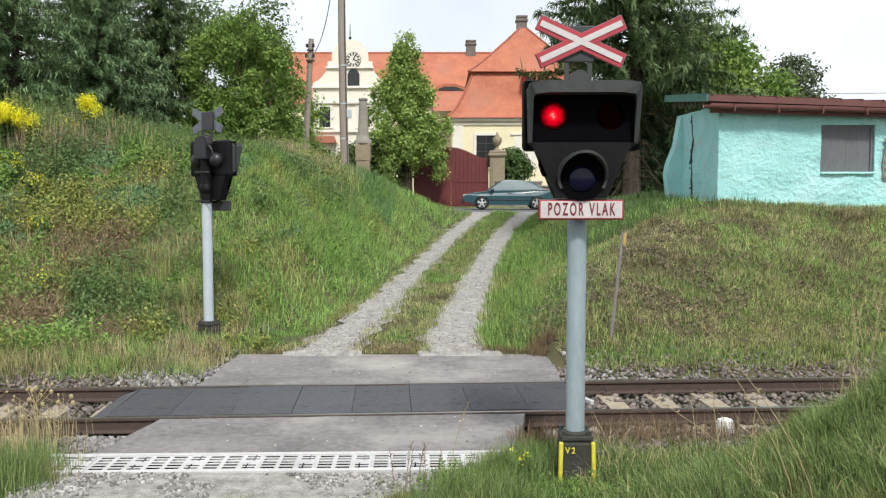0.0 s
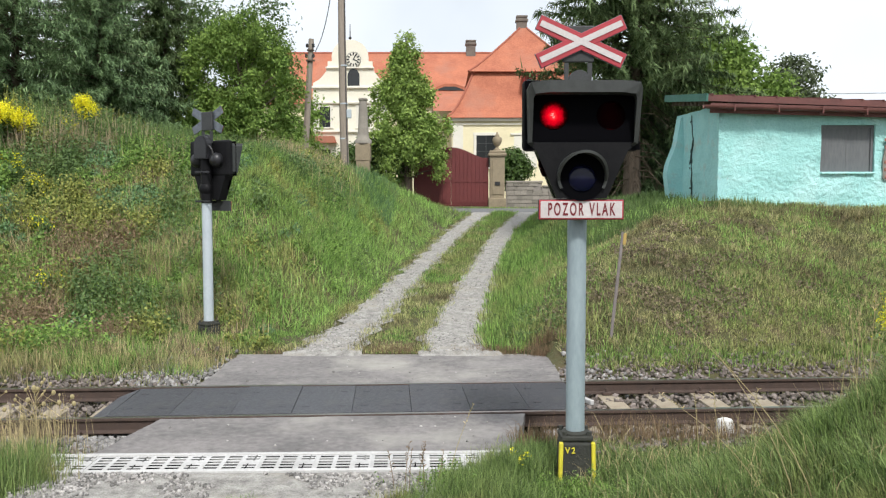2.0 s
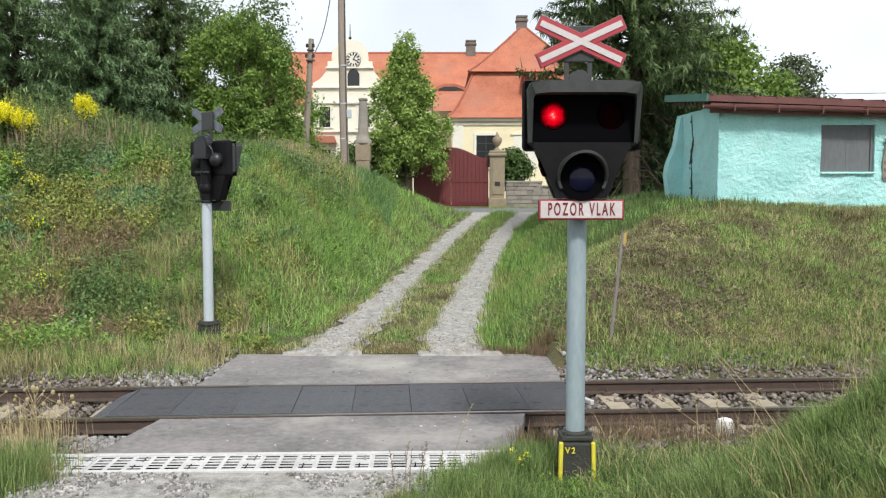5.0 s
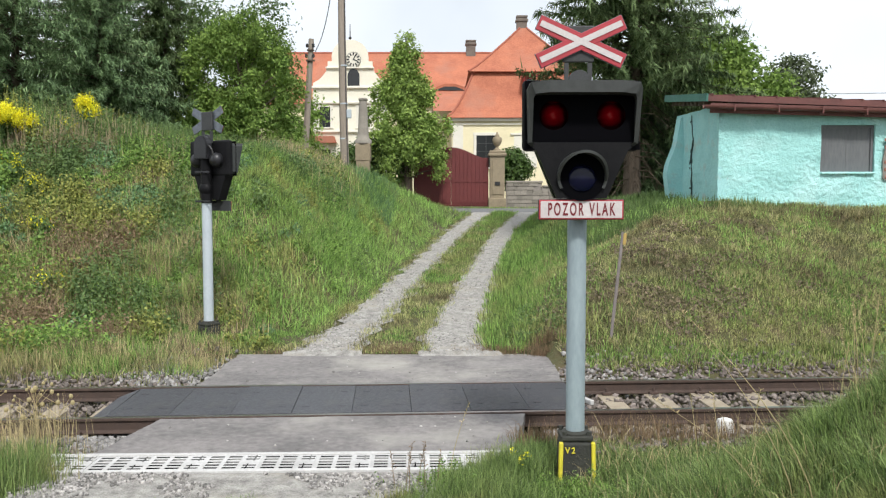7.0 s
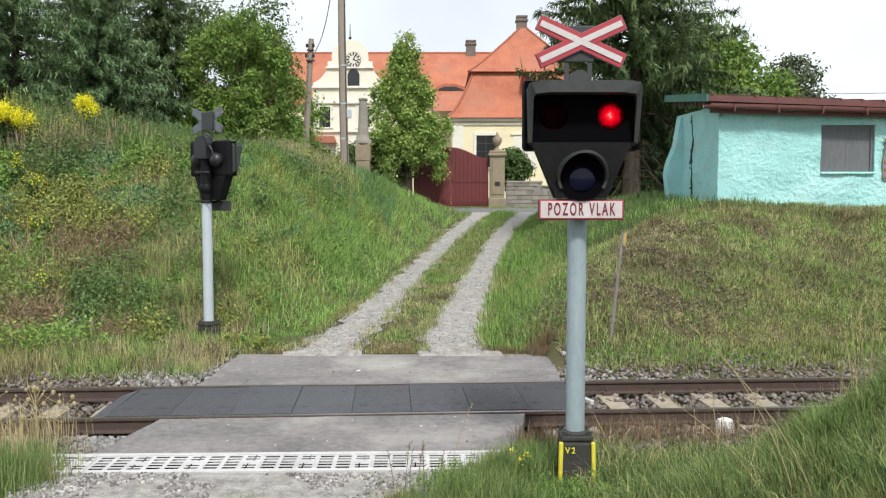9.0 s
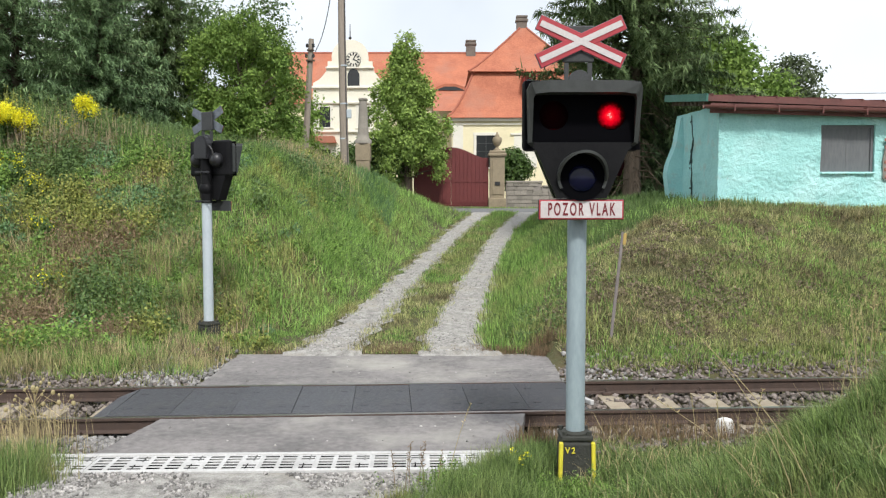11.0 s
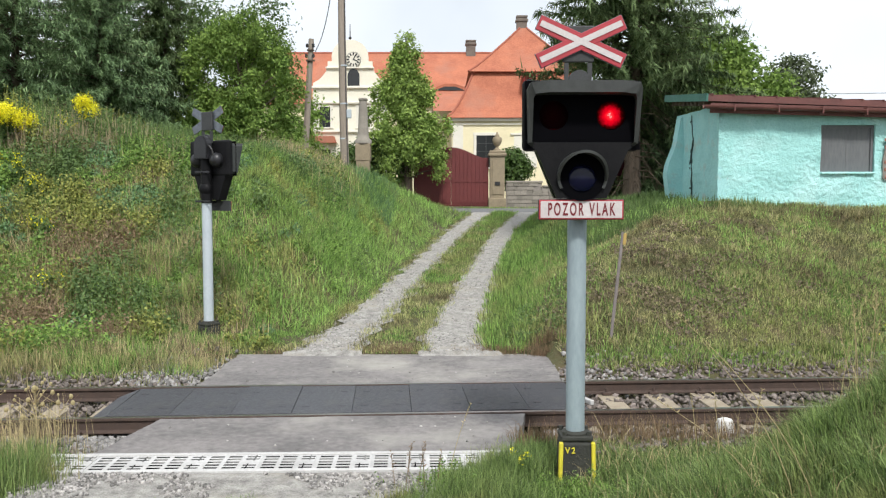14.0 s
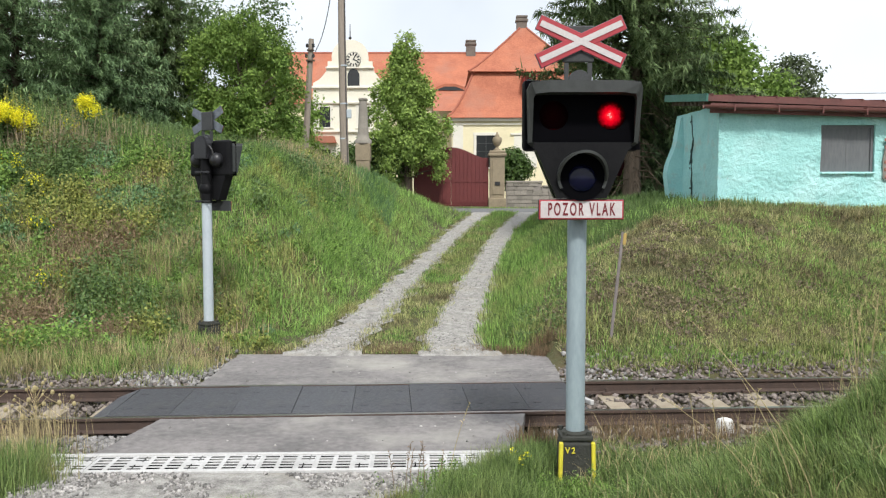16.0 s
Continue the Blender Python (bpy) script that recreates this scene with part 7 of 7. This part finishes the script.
    # beige feather grass before the bush and the poles
    bx, by = rng.uniform(-6.2, -3.0, 1700), rng.uniform(22.8, 26.5, 1700)
    blades("feather_grass", bx, by, rng.uniform(0.30, 0.75, 1700) * np.where(bx > -4.0, 0.6, 1.0), rng.uniform(0.010, 0.022, 1700), M_BEIGE, "tall beige feather grass on the bank's top", "grass", lean=0.2, seed=84)
    bx, by = rng.uniform(-10.5, -5.0, 3000), rng.uniform(19.8, 22.8, 3000)
    far_up = np.clip((-bx - 3.8) / 5, 0.35, 1.0) * rng.uniform(0.45, 1.1, 3000)
    dry = patchy(bx, by, 0.8, 95) > 0.52
    for m_, sel, lab in ((M_BEIGE, dry, "tall beige grasses on the bank's top"), (M_GRASS, ~dry, "tall green grasses on the bank's top")):
        blades("crest_grass", bx[sel], by[sel], far_up[sel], rng.uniform(0.008, 0.018, sel.sum()), m_, lab, "grass", lean=0.16, seed=96)
    # Blue-green tufts that paint the shaded ridge beside the lane by colour.
    bx, by = rng.uniform(-4.0, -1.6, 9000), rng.uniform(22.5, 30.5, 9000)
    ok = patchy(bx, by, 1.6, 85) > 0.45
    blades("shade_tufts", bx[ok], by[ok], rng.uniform(0.15, 0.42, ok.sum()), rng.uniform(0.010, 0.022, ok.sum()), M_BLUEGREEN, "blue-green grass tufts with the bank's shade put into their colour", "grass", lean=0.5, seed=86)
    # strip of fresh grass at the foot of the right bank
    s = rng.uniform(1.9, 9.5, 6000)
    y = TRACK_Y + TAN * s + rng.normal(1.95, 0.16, len(s))
    blades("foot_grass", s, y, rng.uniform(0.06, 0.17, len(s)), rng.uniform(0.008, 0.018, len(s)), M_GRASS, "bright grass growing beside the ballast", "grass", lean=0.35, seed=7)
    # middle strip of the lane
    y = 13.0 + 26 * rng.uniform(0, 1, 34000) ** 1.4
    pl, pr = np.interp(y, PATH_Y, PATH_L), np.interp(y, PATH_Y, PATH_R)
    x = pl + (pr - pl) * rng.uniform(0.30, 0.67, len(y)) + rng.normal(0, 0.07, len(y))
    lush = patchy(x, y, 0.7, 51) * 0.7 + rng.uniform(0, 0.5, len(x)) + 0.012 * (y - 18) > 0.62
    h = rng.uniform(0.04, 0.17, len(x)) * (0.5 + 0.8 * patchy(x, y, 0.35, 52)) * np.clip(0.45 + (y - 13) / 8, 0.45, 1.2)
    thin = (rng.uniform(0, 1, len(x)) < 0.75) & ((patchy(x, y, 0.25, 53) > 0.2) | (y < 14.5))
    for m_, sel, lab in ((M_GRASS, lush & thin, "green grass strip between the wheel ruts"), (M_GRASS_DRY, ~lush & thin, "drying yellowish grass between the wheel ruts")):
        blades("lane_grass", x[sel], y[sel], h[sel], rng.uniform(0.008, 0.018, sel.sum()), m_, lab, "grass", lean=0.6, seed=8)
    # fresher patches among the mown grass
    x, y = field(70000, 2.0, 12, 12.6, 20.4)
    keep = (y - TRACK_Y - TAN * x > 2.3) & (x > np.interp(y, PATH_Y, PATH_R) + 0.5) & (patchy(x, y, 0.8, 54) * 0.6 + patchy(x, y, 0.3, 55) * 0.4 > 0.60 - 0.03 * np.clip(x - 3, 0, 5) - 0.03 * np.clip(y - 15, 0, 4)) & (np.abs(x) < 1.2 + y * 0.56) & ~((x > 5.5) & (y > 17.95))
    x, y = x[keep], y[keep]
    up = y + rng.normal(0, 0.5, len(y)) > 15.6
    for m_, sel, lab in ((M_GRASS, ~up, "greener patches in the mown grass"), (M_FRESH, up, "bright regrown grass on top of the mown bank")):
        blades("fresh_mown_grass", x[sel], y[sel], rng.uniform(0.05, 0.16, sel.sum()), rng.uniform(0.007, 0.016, sel.sum()), m_, lab, "grass", lean=0.8, seed=56)
    # withered brown drifts low on the left bank
    x, y = field(30000, -9.5, -3.4, 12.4, 17.5)
    keep = (y - TRACK_Y - TAN * x > 1.9) & (patchy(x, y, 1.1, 57) * 0.65 + patchy(x, y, 0.35, 58) * 0.35 > 0.57) & (np.abs(x) < 1 + y * 0.56)
    x, y = x[keep], y[keep]
    for m_, sel in ((M_THATCH, rng.uniform(0, 1, len(x)) < 0.45),):
        blades("withered_grass", x[sel], y[sel], rng.uniform(0.15, 0.42, sel.sum()), rng.uniform(0.006, 0.014, sel.sum()), m_, "withered brown grass among the weeds", "grass", lean=0.6, seed=59)
        blades("withered_grass", x[~sel], y[~sel], rng.uniform(0.15, 0.5, (~sel).sum()), rng.uniform(0.005, 0.011, (~sel).sum()), M_STRAW, "straw-coloured grass among the weeds", "grass", lean=0.6, seed=60)
    # verge along the road and lawns behind
    x, y = field(16000, -8, 9, 32, 38.6)
    keep = ~in_lane(x, y, 0.1)
    blades("road_verge", x[keep], y[keep], rng.uniform(0.08, 0.25, keep.sum()), rng.uniform(0.015, 0.03, keep.sum()), M_GRASS, "grass verge beside the road", "grass", lean=0.4, seed=9)
    x, y = field(6000, -10, 12, 46.4, 47.4)
    blades("wall_verge", x, y, rng.uniform(0.05, 0.18, len(x)), rng.uniform(0.015, 0.03, len(x)), M_GRASS, "grass strip at the foot of the wall", "grass", lean=0.4, seed=19)
    # Darker leaf colour here paints in the shade that lies under the spruce.
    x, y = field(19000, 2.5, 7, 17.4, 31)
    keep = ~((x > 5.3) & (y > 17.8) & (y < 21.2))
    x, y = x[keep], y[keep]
    blades("shade_grass", x, y, rng.uniform(0.10, 0.3, len(x)), rng.uniform(0.012, 0.025, len(x)), M_WEED, "grass under the spruce with its shade put into a darker green", "grass", lean=0.4, seed=20)
    # straw and dead grass mixed into the near bank
    x, y = field(3600, 0.9, 5.2, 4.8, 9.2)
    keep = (y - TRACK_Y - TAN * x < -1.8) & (x > 1.1 + 0.1 * np.sin(5 * y)) & (patchy(x, y, 0.55, 61) * 0.6 + patchy(x, y, 0.2, 62) * 0.4 > 0.57) & (x < 0.4 + y * 0.56)
    x, y = x[keep], y[keep]
    blades("near_straw", x, y, rng.uniform(0.12, 0.30, len(x)), rng.uniform(0.003, 0.007, len(x)), M_STRAW, "dry stalks among the tall near grass", "grass", lean=0.7, seed=63, bent=True)
    # pale stalks at the far edge of the near bank
    x, y = rng.normal(4.75, 0.30, 260), rng.normal(8.85, 0.18, 260)
    blades("edge_straw", x, y, rng.uniform(0.25, 0.62, len(x)), rng.uniform(0.004, 0.008, len(x)), M_STRAW, "pale straw stalks on the edge of the bank", "grass", lean=0.25, seed=64, bent=True)
    # camera's side: tall grass on the near bank
    x, y = field(98000, 0.35, 5.2, 4.6, 9.3)
    d = y - TRACK_Y - TAN * x
    edge = 0.75 + 0.12 * np.sin(7 * y) - 0.35 * np.clip(6.9 - y, 0, 2)
    keep = (x > edge) & (d < -1.75) & (x < 0.4 + y * 0.56)
    x, y = x[keep], y[keep]
    tall = np.clip((x - 0.6) / 1.0, 0.35, 1)
    tall = tall * np.where(y > 7.6, 0.5, 1.0) * (0.45 + 1.1 * (0.6 * patchy(x, y, 0.3, 7) + 0.4 * patchy(x, y, 0.12, 8)) ** 1.5)
    blades("near_grass", x, y, rng.uniform(0.09, 0.27, len(x)) * tall, rng.uniform(0.003, 0.009, len(x)), M_NEAR, "tall green grass on the near bank", "grass", lean=0.6, seed=10, wind=-0.25, bent=True)
    x, y = field(260, 1.2, 4.6, 5.0, 8.6)
    blades("near_straw", x, y, rng.uniform(0.25, 0.62, len(x)), rng.uniform(0.002, 0.005, len(x)), M_STRAW, "dry stalks among the tall grass", "grass", lean=0.6, seed=11, wind=-0.3, bent=True)
    # bottom edge: tufts in the gravel
    X, Y, H = [], [], []
    for cx, cy, r, n, hh in ((-3.75, 7.2, 0.33, 3400, 0.36), (-3.9, 7.7, 0.3, 1600, 0.3), (-1.6, 6.75, 0.12, 500, 0.12), (-0.25, 6.7, 0.22, 1500, 0.2), (0.35, 6.7, 0.35, 5000, 0.3), (0.25, 7.15, 0.25, 2200, 0.26), (0.6, 7.45, 0.25, 2600, 0.3), (-2.2, 6.55, 0.15, 300, 0.12), (0.9, 8.0, 0.25, 1600, 0.22)):
        X.append(rng.normal(cx, r * 0.6, n)), Y.append(rng.normal(cy, r * 0.6, n)), H.append(rng.uniform(0.4, 1.1, n) * hh)
    x, y, h = map(np.concatenate, (X, Y, H))
    blades("tuft_grass", x, y, h, rng.uniform(0.003, 0.008, len(x)), M_NEAR, "tufts of green grass in the gravel", "grass", lean=0.45, seed=12, bent=True)
    # rusty weeds by the near rail and the edge of the asphalt
    X, Y, H = [], [], []
    for cx, cy, r, n, hh in ((2.1, 8.75, 0.6, 700, 0.28), (3.0, 8.8, 0.5, 250, 0.25), (1.55, 13.0, 0.2, 700, 0.28), (1.0, 8.45, 0.25, 400, 0.28), (0.85, 13.12, 0.4, 900, 0.13), (-0.75, 13.12, 0.45, 900, 0.10), (-2.6, 13.15, 0.3, 300, 0.09)):
        X.append(rng.normal(cx, r * 0.6, n)), Y.append(rng.normal(cy, r * 0.35, n)), H.append(rng.uniform(0.4, 1.1, n) * hh)
    x, y, h = map(np.concatenate, (X, Y, H))
    blades("rusty_weeds", x, y, h, rng.uniform(0.004, 0.009, len(x)), M_RUST_WEED, "reddish brown dry weeds beside the rail", "weeds", lean=0.4, seed=13, bent=True)
    # weeds at the left ballast edge
    s = rng.uniform(-9, -3.3, 9000)
    y = TRACK_Y + TAN * s + np.where(rng.uniform(0, 1, len(s)) < 0.75, rng.normal(2.2, 0.25, len(s)), rng.normal(-2.4, 0.3, len(s)))
    blades("ballast_weeds", s, y, rng.uniform(0.08, 0.25, len(s)), rng.uniform(0.008, 0.016, len(s)), M_GRASS_DRY, "low weeds along the ballast", "weeds", lean=0.5, seed=14)


def stalk(at, tall, bend, head, material, label, seed, thick=0.004):
    """One long grass stalk with a seed head; it sways as one piece about its foot."""
    rnd = random.Random(seed)
    t = thing("grass_stalk", pose(*at), label, "grass stalk", group="tall stalks in the near grass")
    bm = bmesh.new()
    n = 7
    pts = [(bend[0] * tall * (k / n) ** 1.5, bend[1] * tall * (k / n) ** 1.5, tall * (k / n) * (1 - 0.12 * (abs(bend[0]) * k / n))) for k in range(n + 1)]
    tube(bm, pts, [thick * (1 - 0.6 * k / n) for k in range(n + 1)], 5)
    part("stem", bm, material, t)
    if head:
        bm = bmesh.new()
        tip = Vector(pts[-1])
        dr = (tip - Vector(pts[-2])).normalized()
        for k in range(16):
            p = tip - dr * (0.012 * k)
            q = p + Vector((rnd.uniform(-1, 1), rnd.uniform(-1, 1), rnd.uniform(0, 1.2))) * head
            tube(bm, [p, (p + q) / 2 + Vector((0, 0, 0.004)), q], [0.0012, 0.0035, 0.001], 4)
        part("seed_head", bm, material, t)
    return t


SEED_HEAD = bpy.data.meshes.new("seed_head")
_bm = ball(bmesh.new(), (0, 0, 0), 1.0, (1, 1, 1.2), 8, 6)
_bm.to_mesh(SEED_HEAD)
_bm.free()
SEED_HEAD.materials.append(M_STRAW)


def teasel(at, tall, seed):
    rnd = random.Random(seed)
    t = thing("dry_seed_plant", pose(*at), "dry branched plant with pale round seed heads", "dry plant", group="dry plants by the rail")
    bm = bmesh.new()
    tube(bm, [(0, 0, -0.02), (0.02, 0, tall * 0.5), (0.0, 0, tall)], [0.006, 0.004, 0.003], 5)
    for k in range(7):
        z = tall * rnd.uniform(0.35, 0.95)
        e = Vector((rnd.uniform(-0.22, 0.22), rnd.uniform(-0.1, 0.1), z + rnd.uniform(0.08, 0.2)))
        tube(bm, [(0.01, 0, z), e], [0.003, 0.002], 4)
        share("seed_head", SEED_HEAD, t, Matrix.Translation(e) @ Matrix.Scale(rnd.uniform(0.012, 0.023), 4))
    share("seed_head", SEED_HEAD, t, pose(0, 0, tall) @ Matrix.Scale(0.024, 4))
    part("stem", bm, M_STRAW, t)
    return t


def goldenrod(at, spread_, tall, n, seed, stems=14, plume=0.075, petal=0.022, leaf=0.05):
    """A clump of goldenrod: leafy stems with plumes of tiny yellow blooms."""
    rng = np.random.default_rng(seed)
    rnd = random.Random(seed)
    t = thing("goldenrod", pose(*at), "goldenrod clump with bright yellow plumes on the bank", "flowering plant", group="goldenrods on the bank")
    bm = bmesh.new()
    P, Lf = [], []
    for k in range(stems):
        x, y = rng.normal(0, spread_ * 0.45, 2)
        h = tall * rnd.uniform(0.75, 1.08)
        tip = Vector((x * 1.35 + rnd.uniform(-0.05, 0.05), y * 1.3, h))
        tube(bm, [(x * 0.7, y * 0.7, -0.03), (x, y, h * 0.6), tip], [0.008, 0.006, 0.003], 5)
        m = n // stems
        c = rng.normal(0, 1, (m, 3)) * np.array([plume, plume, plume * 1.13]) + np.array(tip) - np.array([0, 0, 0.06])
        P.append(c)
        f = rng.uniform(0.1, 0.85, 60)[:, None]
        Lf.append(np.array([x, y, h]) * f + rng.normal(0, 0.05, (60, 3)))
    part("stem", bm, M_WEED, t)
    P, Lf = np.concatenate(P), np.concatenate(Lf)
    o = leaf_mesh("bloom", P, rng.normal(size=P.shape), petal, M_YELLOW, rng)
    tagged(o, "bright yellow plumes of tiny blooms", kind="stuff")
    o.parent = t
    o = leaf_mesh("leaf", Lf, rng.normal(size=Lf.shape), leaf, M_WEED, rng)
    o.parent = t
    return t


def build_small():
    # leaning steel rod with a faded marker
    r = thing("marker_rod", pose(2.53, 12.85, on_ground(2.53, 12.85) - 0.05), "thin leaning steel rod with a faded yellow tip", "marker rod")
    bm = bmesh.new()
    tube(bm, [(0, 0, 0), (0.18, 0.08, 1.63)], [0.026, 0.024], 10)
    part("rod", bm, M_STEELROD, r)
    bm = bmesh.new()
    box(bm, (0.200, 0.050, 1.52), (0.045, 0.03, 0.17), (-3, 6, 0), bevel=0.006)
    part("marker", bm, M_OCHRE, r, "faded yellow marker plate")
    # whitewashed marker stone by the rail
    bm = bmesh.new()
    box(bm, (2.99, 8.98, -0.04), (0.18, 0.16, 0.22), bevel=0.06)
    tagged(mesh_ob("marker_stone", bm, M_WHITEPOST, True), "whitewashed rounded stone beside the rail", "marker stone")
    # small yellow flowers by the post
    rng = np.random.default_rng(9)
    for k, (x, y) in enumerate(((0.66, 7.25), (0.72, 7.4), (0.6, 7.5))):
        f = thing("yellow_wildflower", pose(x, y, on_ground(x, y)), "small yellow wildflower in the grass", "wildflower", group="wildflowers by the post")
        bm = bmesh.new()
        tube(bm, [(0, 0, 0), (0.01, 0, 0.24)], [0.003, 0.002], 4)
        part("stem", bm, M_WEED, f)
        P = rng.normal(0, 0.02, (14, 3)) + np.array([0.01, 0, 0.25])
        o = tagged(leaf_mesh("bloom", P, rng.normal(size=P.shape), 0.011, M_YELLOW, rng), kind="stuff")
        o.parent = f


# ------------------------------------------------------------------ assemble
build_ground()
build_lane()
build_deck()
build_track()
build_stones()
signal_a, flaps_a = build_signal(pose(1.17, 7.5, -0.03), "grey steel post with black twin-lamp head and red-white cross", M_POSTGREY, True)
letters("lettering", "V2", 0.075, pose(-0.062, -0.146, 0.235, 90, 0, 0), M_YELLOWPAINT, [o for o in signal_a.children if o.name.startswith("post_base")][0], 0.9)
signal_b, flaps_b = build_signal(pose(-3.98, 14.5, -0.09, 0, 0, 145), "pale steel post with black lamp head seen from behind", M_POSTWHITE, False)
build_lodge()
build_manor()
build_gate()
build_walls()
build_column()
build_shed()
build_poles()
car, wheels = build_car()
build_trees()
build_grass()
build_small()
rods = [goldenrod((x, y, on_ground(x, y) - 0.03), s, h, n, 60 + i, st) for i, (x, y, s, h, n, st) in enumerate((
    (-10.3, 20.2, 0.42, 1.0, 9000, 22), (-9.75, 20.4, 0.22, 0.75, 1500, 9), (-8.62, 21.0, 0.13, 1.0, 2200, 6), (-9.0, 20.6, 0.15, 0.7, 160, 4), (-8.7, 18.2, 0.3, 0.55, 130, 6), (-7.9, 17.0, 0.3, 0.5, 110, 6), (-9.3, 18.9, 0.25, 0.6, 160, 6), (-7.3, 15.6, 0.3, 0.45, 90, 5), (-9.5, 17.4, 0.3, 0.5, 100, 5)))]
edge_rod = goldenrod((3.73, 7.0, on_ground(3.73, 7.0) - 0.03), 0.03, 0.80, 1200, 71, 3, 0.045, 0.009, 0.02)
stalks = [stalk((x, y, on_ground(x, y) - 0.02), h, b, hd, m, "long pale grass stalk leaning over the near grass", 80 + i, th) for i, (x, y, h, b, hd, m, th) in enumerate((
    (2.35, 5.3, 1.35, (-0.6, 0.2), 0.02, M_STRAW, 0.0045), (2.3, 5.5, 1.15, (-0.45, 0.3), 0.0, M_STRAW, 0.004), (2.2, 5.8, 0.8, (-0.9, 0.1), 0.02, M_STRAW, 0.004),
    (2.3, 7.6, 0.75, (-0.1, 0.0), 0.02, M_STRAW, 0.005), (2.55, 7.8, 0.7, (-0.05, 0.1), 0.03, M_STRAW, 0.005), (2.8, 7.7, 0.72, (0.1, 0.0), 0.03, M_STRAW, 0.005),
    (3.62, 7.4, 1.0, (-0.10, 0.0), 0.03, M_STRAW, 0.006), (3.76, 7.5, 1.0, (0.06, 0.0), 0.03, M_STRAW, 0.006), (3.58, 7.4, 0.8, (-0.15, 0.0), 0.025, M_STRAW, 0.005),
    (3.7, 7.6, 0.9, (-0.02, 0.0), 0.02, M_STRAW, 0.005), (3.66, 7.3, 0.75, (0.1, 0.0), 0.02, M_STRAW, 0.005), (3.5, 7.5, 0.7, (0.12, 0.0), 0.02, M_STRAW, 0.005), (3.8, 7.6, 0.85, (-0.12, 0.0), 0.02, M_STRAW, 0.005),
    (-0.32, 7.0, 0.5, (0.1, 0), 0.03, M_RUST_WEED, 0.004), (-0.15, 7.05, 0.46, (-0.05, 0), 0.03, M_RUST_WEED, 0.004), (-0.28, 6.95, 0.44, (0.05, 0), 0.03, M_RUST_WEED, 0.004), (-0.05, 7.1, 0.4, (0.12, 0), 0.03, M_RUST_WEED, 0.004), (0.05, 7.4, 0.75, (0.25, 0), 0.02, M_STRAW, 0.004), (-0.22, 7.1, 0.48, (0.15, 0), 0.03, M_RUST_WEED, 0.004), (-0.4, 7.05, 0.42, (-0.1, 0), 0.03, M_RUST_WEED, 0.004)))]
teasels = [teasel((x, y, on_ground(x, y)), h, 90 + i) for i, (x, y, h) in enumerate(((-4.3, 8.1, 0.62), (-3.95, 8.2, 0.66), (-4.55, 8.4, 0.5), (-3.85, 8.5, 0.45), (-4.15, 8.6, 0.55)))]


def butterfly():
    """A small white butterfly that crosses the lane once."""
    b = thing("butterfly", pose(-9.0, 9.5, 0.5), "small white butterfly flying over the crossing", "butterfly")
    bm = bmesh.new()
    ball(bm, (0, 0, 0), 0.004, (3.2, 1, 1), 8, 6)
    part("body", bm, M_CARTRIM, b)
    for s in (-1, 1):
        bm = bmesh.new()
        prism(bm, [(-0.016, 0.0), (0.012, 0.0), (0.022, 0.026), (0.004, 0.034), (-0.004, 0.024), (-0.02, 0.026)], -0.0006, 0.0006)
        w = part("wing", bm, M_WHITEFLOWER, b, "white wing")
        w.matrix_basis = pose(0, 0, 0, s * 35, 0, 0)
    return b


flutter = butterfly()


def motions():
    for pair in (flaps_a, flaps_b):
        for o, sx in zip(pair, (-1, 1)):
            walk(o, flap_rows(sx))
    # the car passes at 11.3 m/s
    ts = [k / 10 for k in range(13)] + [1.5 + 0.5 * k for k in range(30)]
    walk(car, [(t, pose(3.15 - 11.3 * t, 41.9, 1.72)) for t in ts])
    for w, x, sy in wheels:
        rows = [(k / 30, pose(x, sy * 0.76, 0.31, 0, -69.6 * k, 0)) for k in range(28)]
        rows.append((16.0, rows[-1][1]))
        walk(w, rows)
    # the butterfly crosses at 5.5 m/s just after 8 s
    rows = [(0.0, pose(-9.0, 9.5, 0.5))]
    for k in range(33):
        t = 7.6 + k * 0.1
        rows.append((t, pose(-0.945 + 5.5 * (t - 9.0), 9.5, 0.456 - 0.06 * (t - 9.0) + 0.015 * math.sin(9 * t), 12 * math.sin(21 * t), 0, 0)))
    rows.append((16.0, rows[-1][1]))
    walk(flutter, rows)
    # the flower by the picture's edge bends into view from 1.3 to 2.3 s
    base = edge_rod.matrix_basis.copy()
    walk(edge_rod, [(t, base @ pose(0, 0, 0, 0, a, 0)) for t, a in ((0.0, 4), (0.9, 4), (1.3, -4), (1.5, -7), (1.9, -6), (2.2, -4), (2.5, 2), (4.0, 4), (7.0, 3), (10.0, 5), (13.0, 3), (16.0, 4))])
    # plants sway in the breeze
    for i, o in enumerate(rods + stalks + teasels):
        base = o.matrix_basis.copy()
        amp = 2.2 if o in rods else (1.6 if o in stalks else 1.0)
        rows = []
        for k in range(33):
            t = k * 0.5
            a = amp * (math.sin(1.9 * t + i * 0.9) + 0.5 * math.sin(3.7 * t + i * 1.7)) - (1.5 if o in rods and t < 2 else 0) * -math.cos(t * math.pi / 4)
            rows.append((t, base @ pose(0, 0, 0, 0.5 * a * math.cos(i), a, 0)))
        walk(o, rows)


motions()
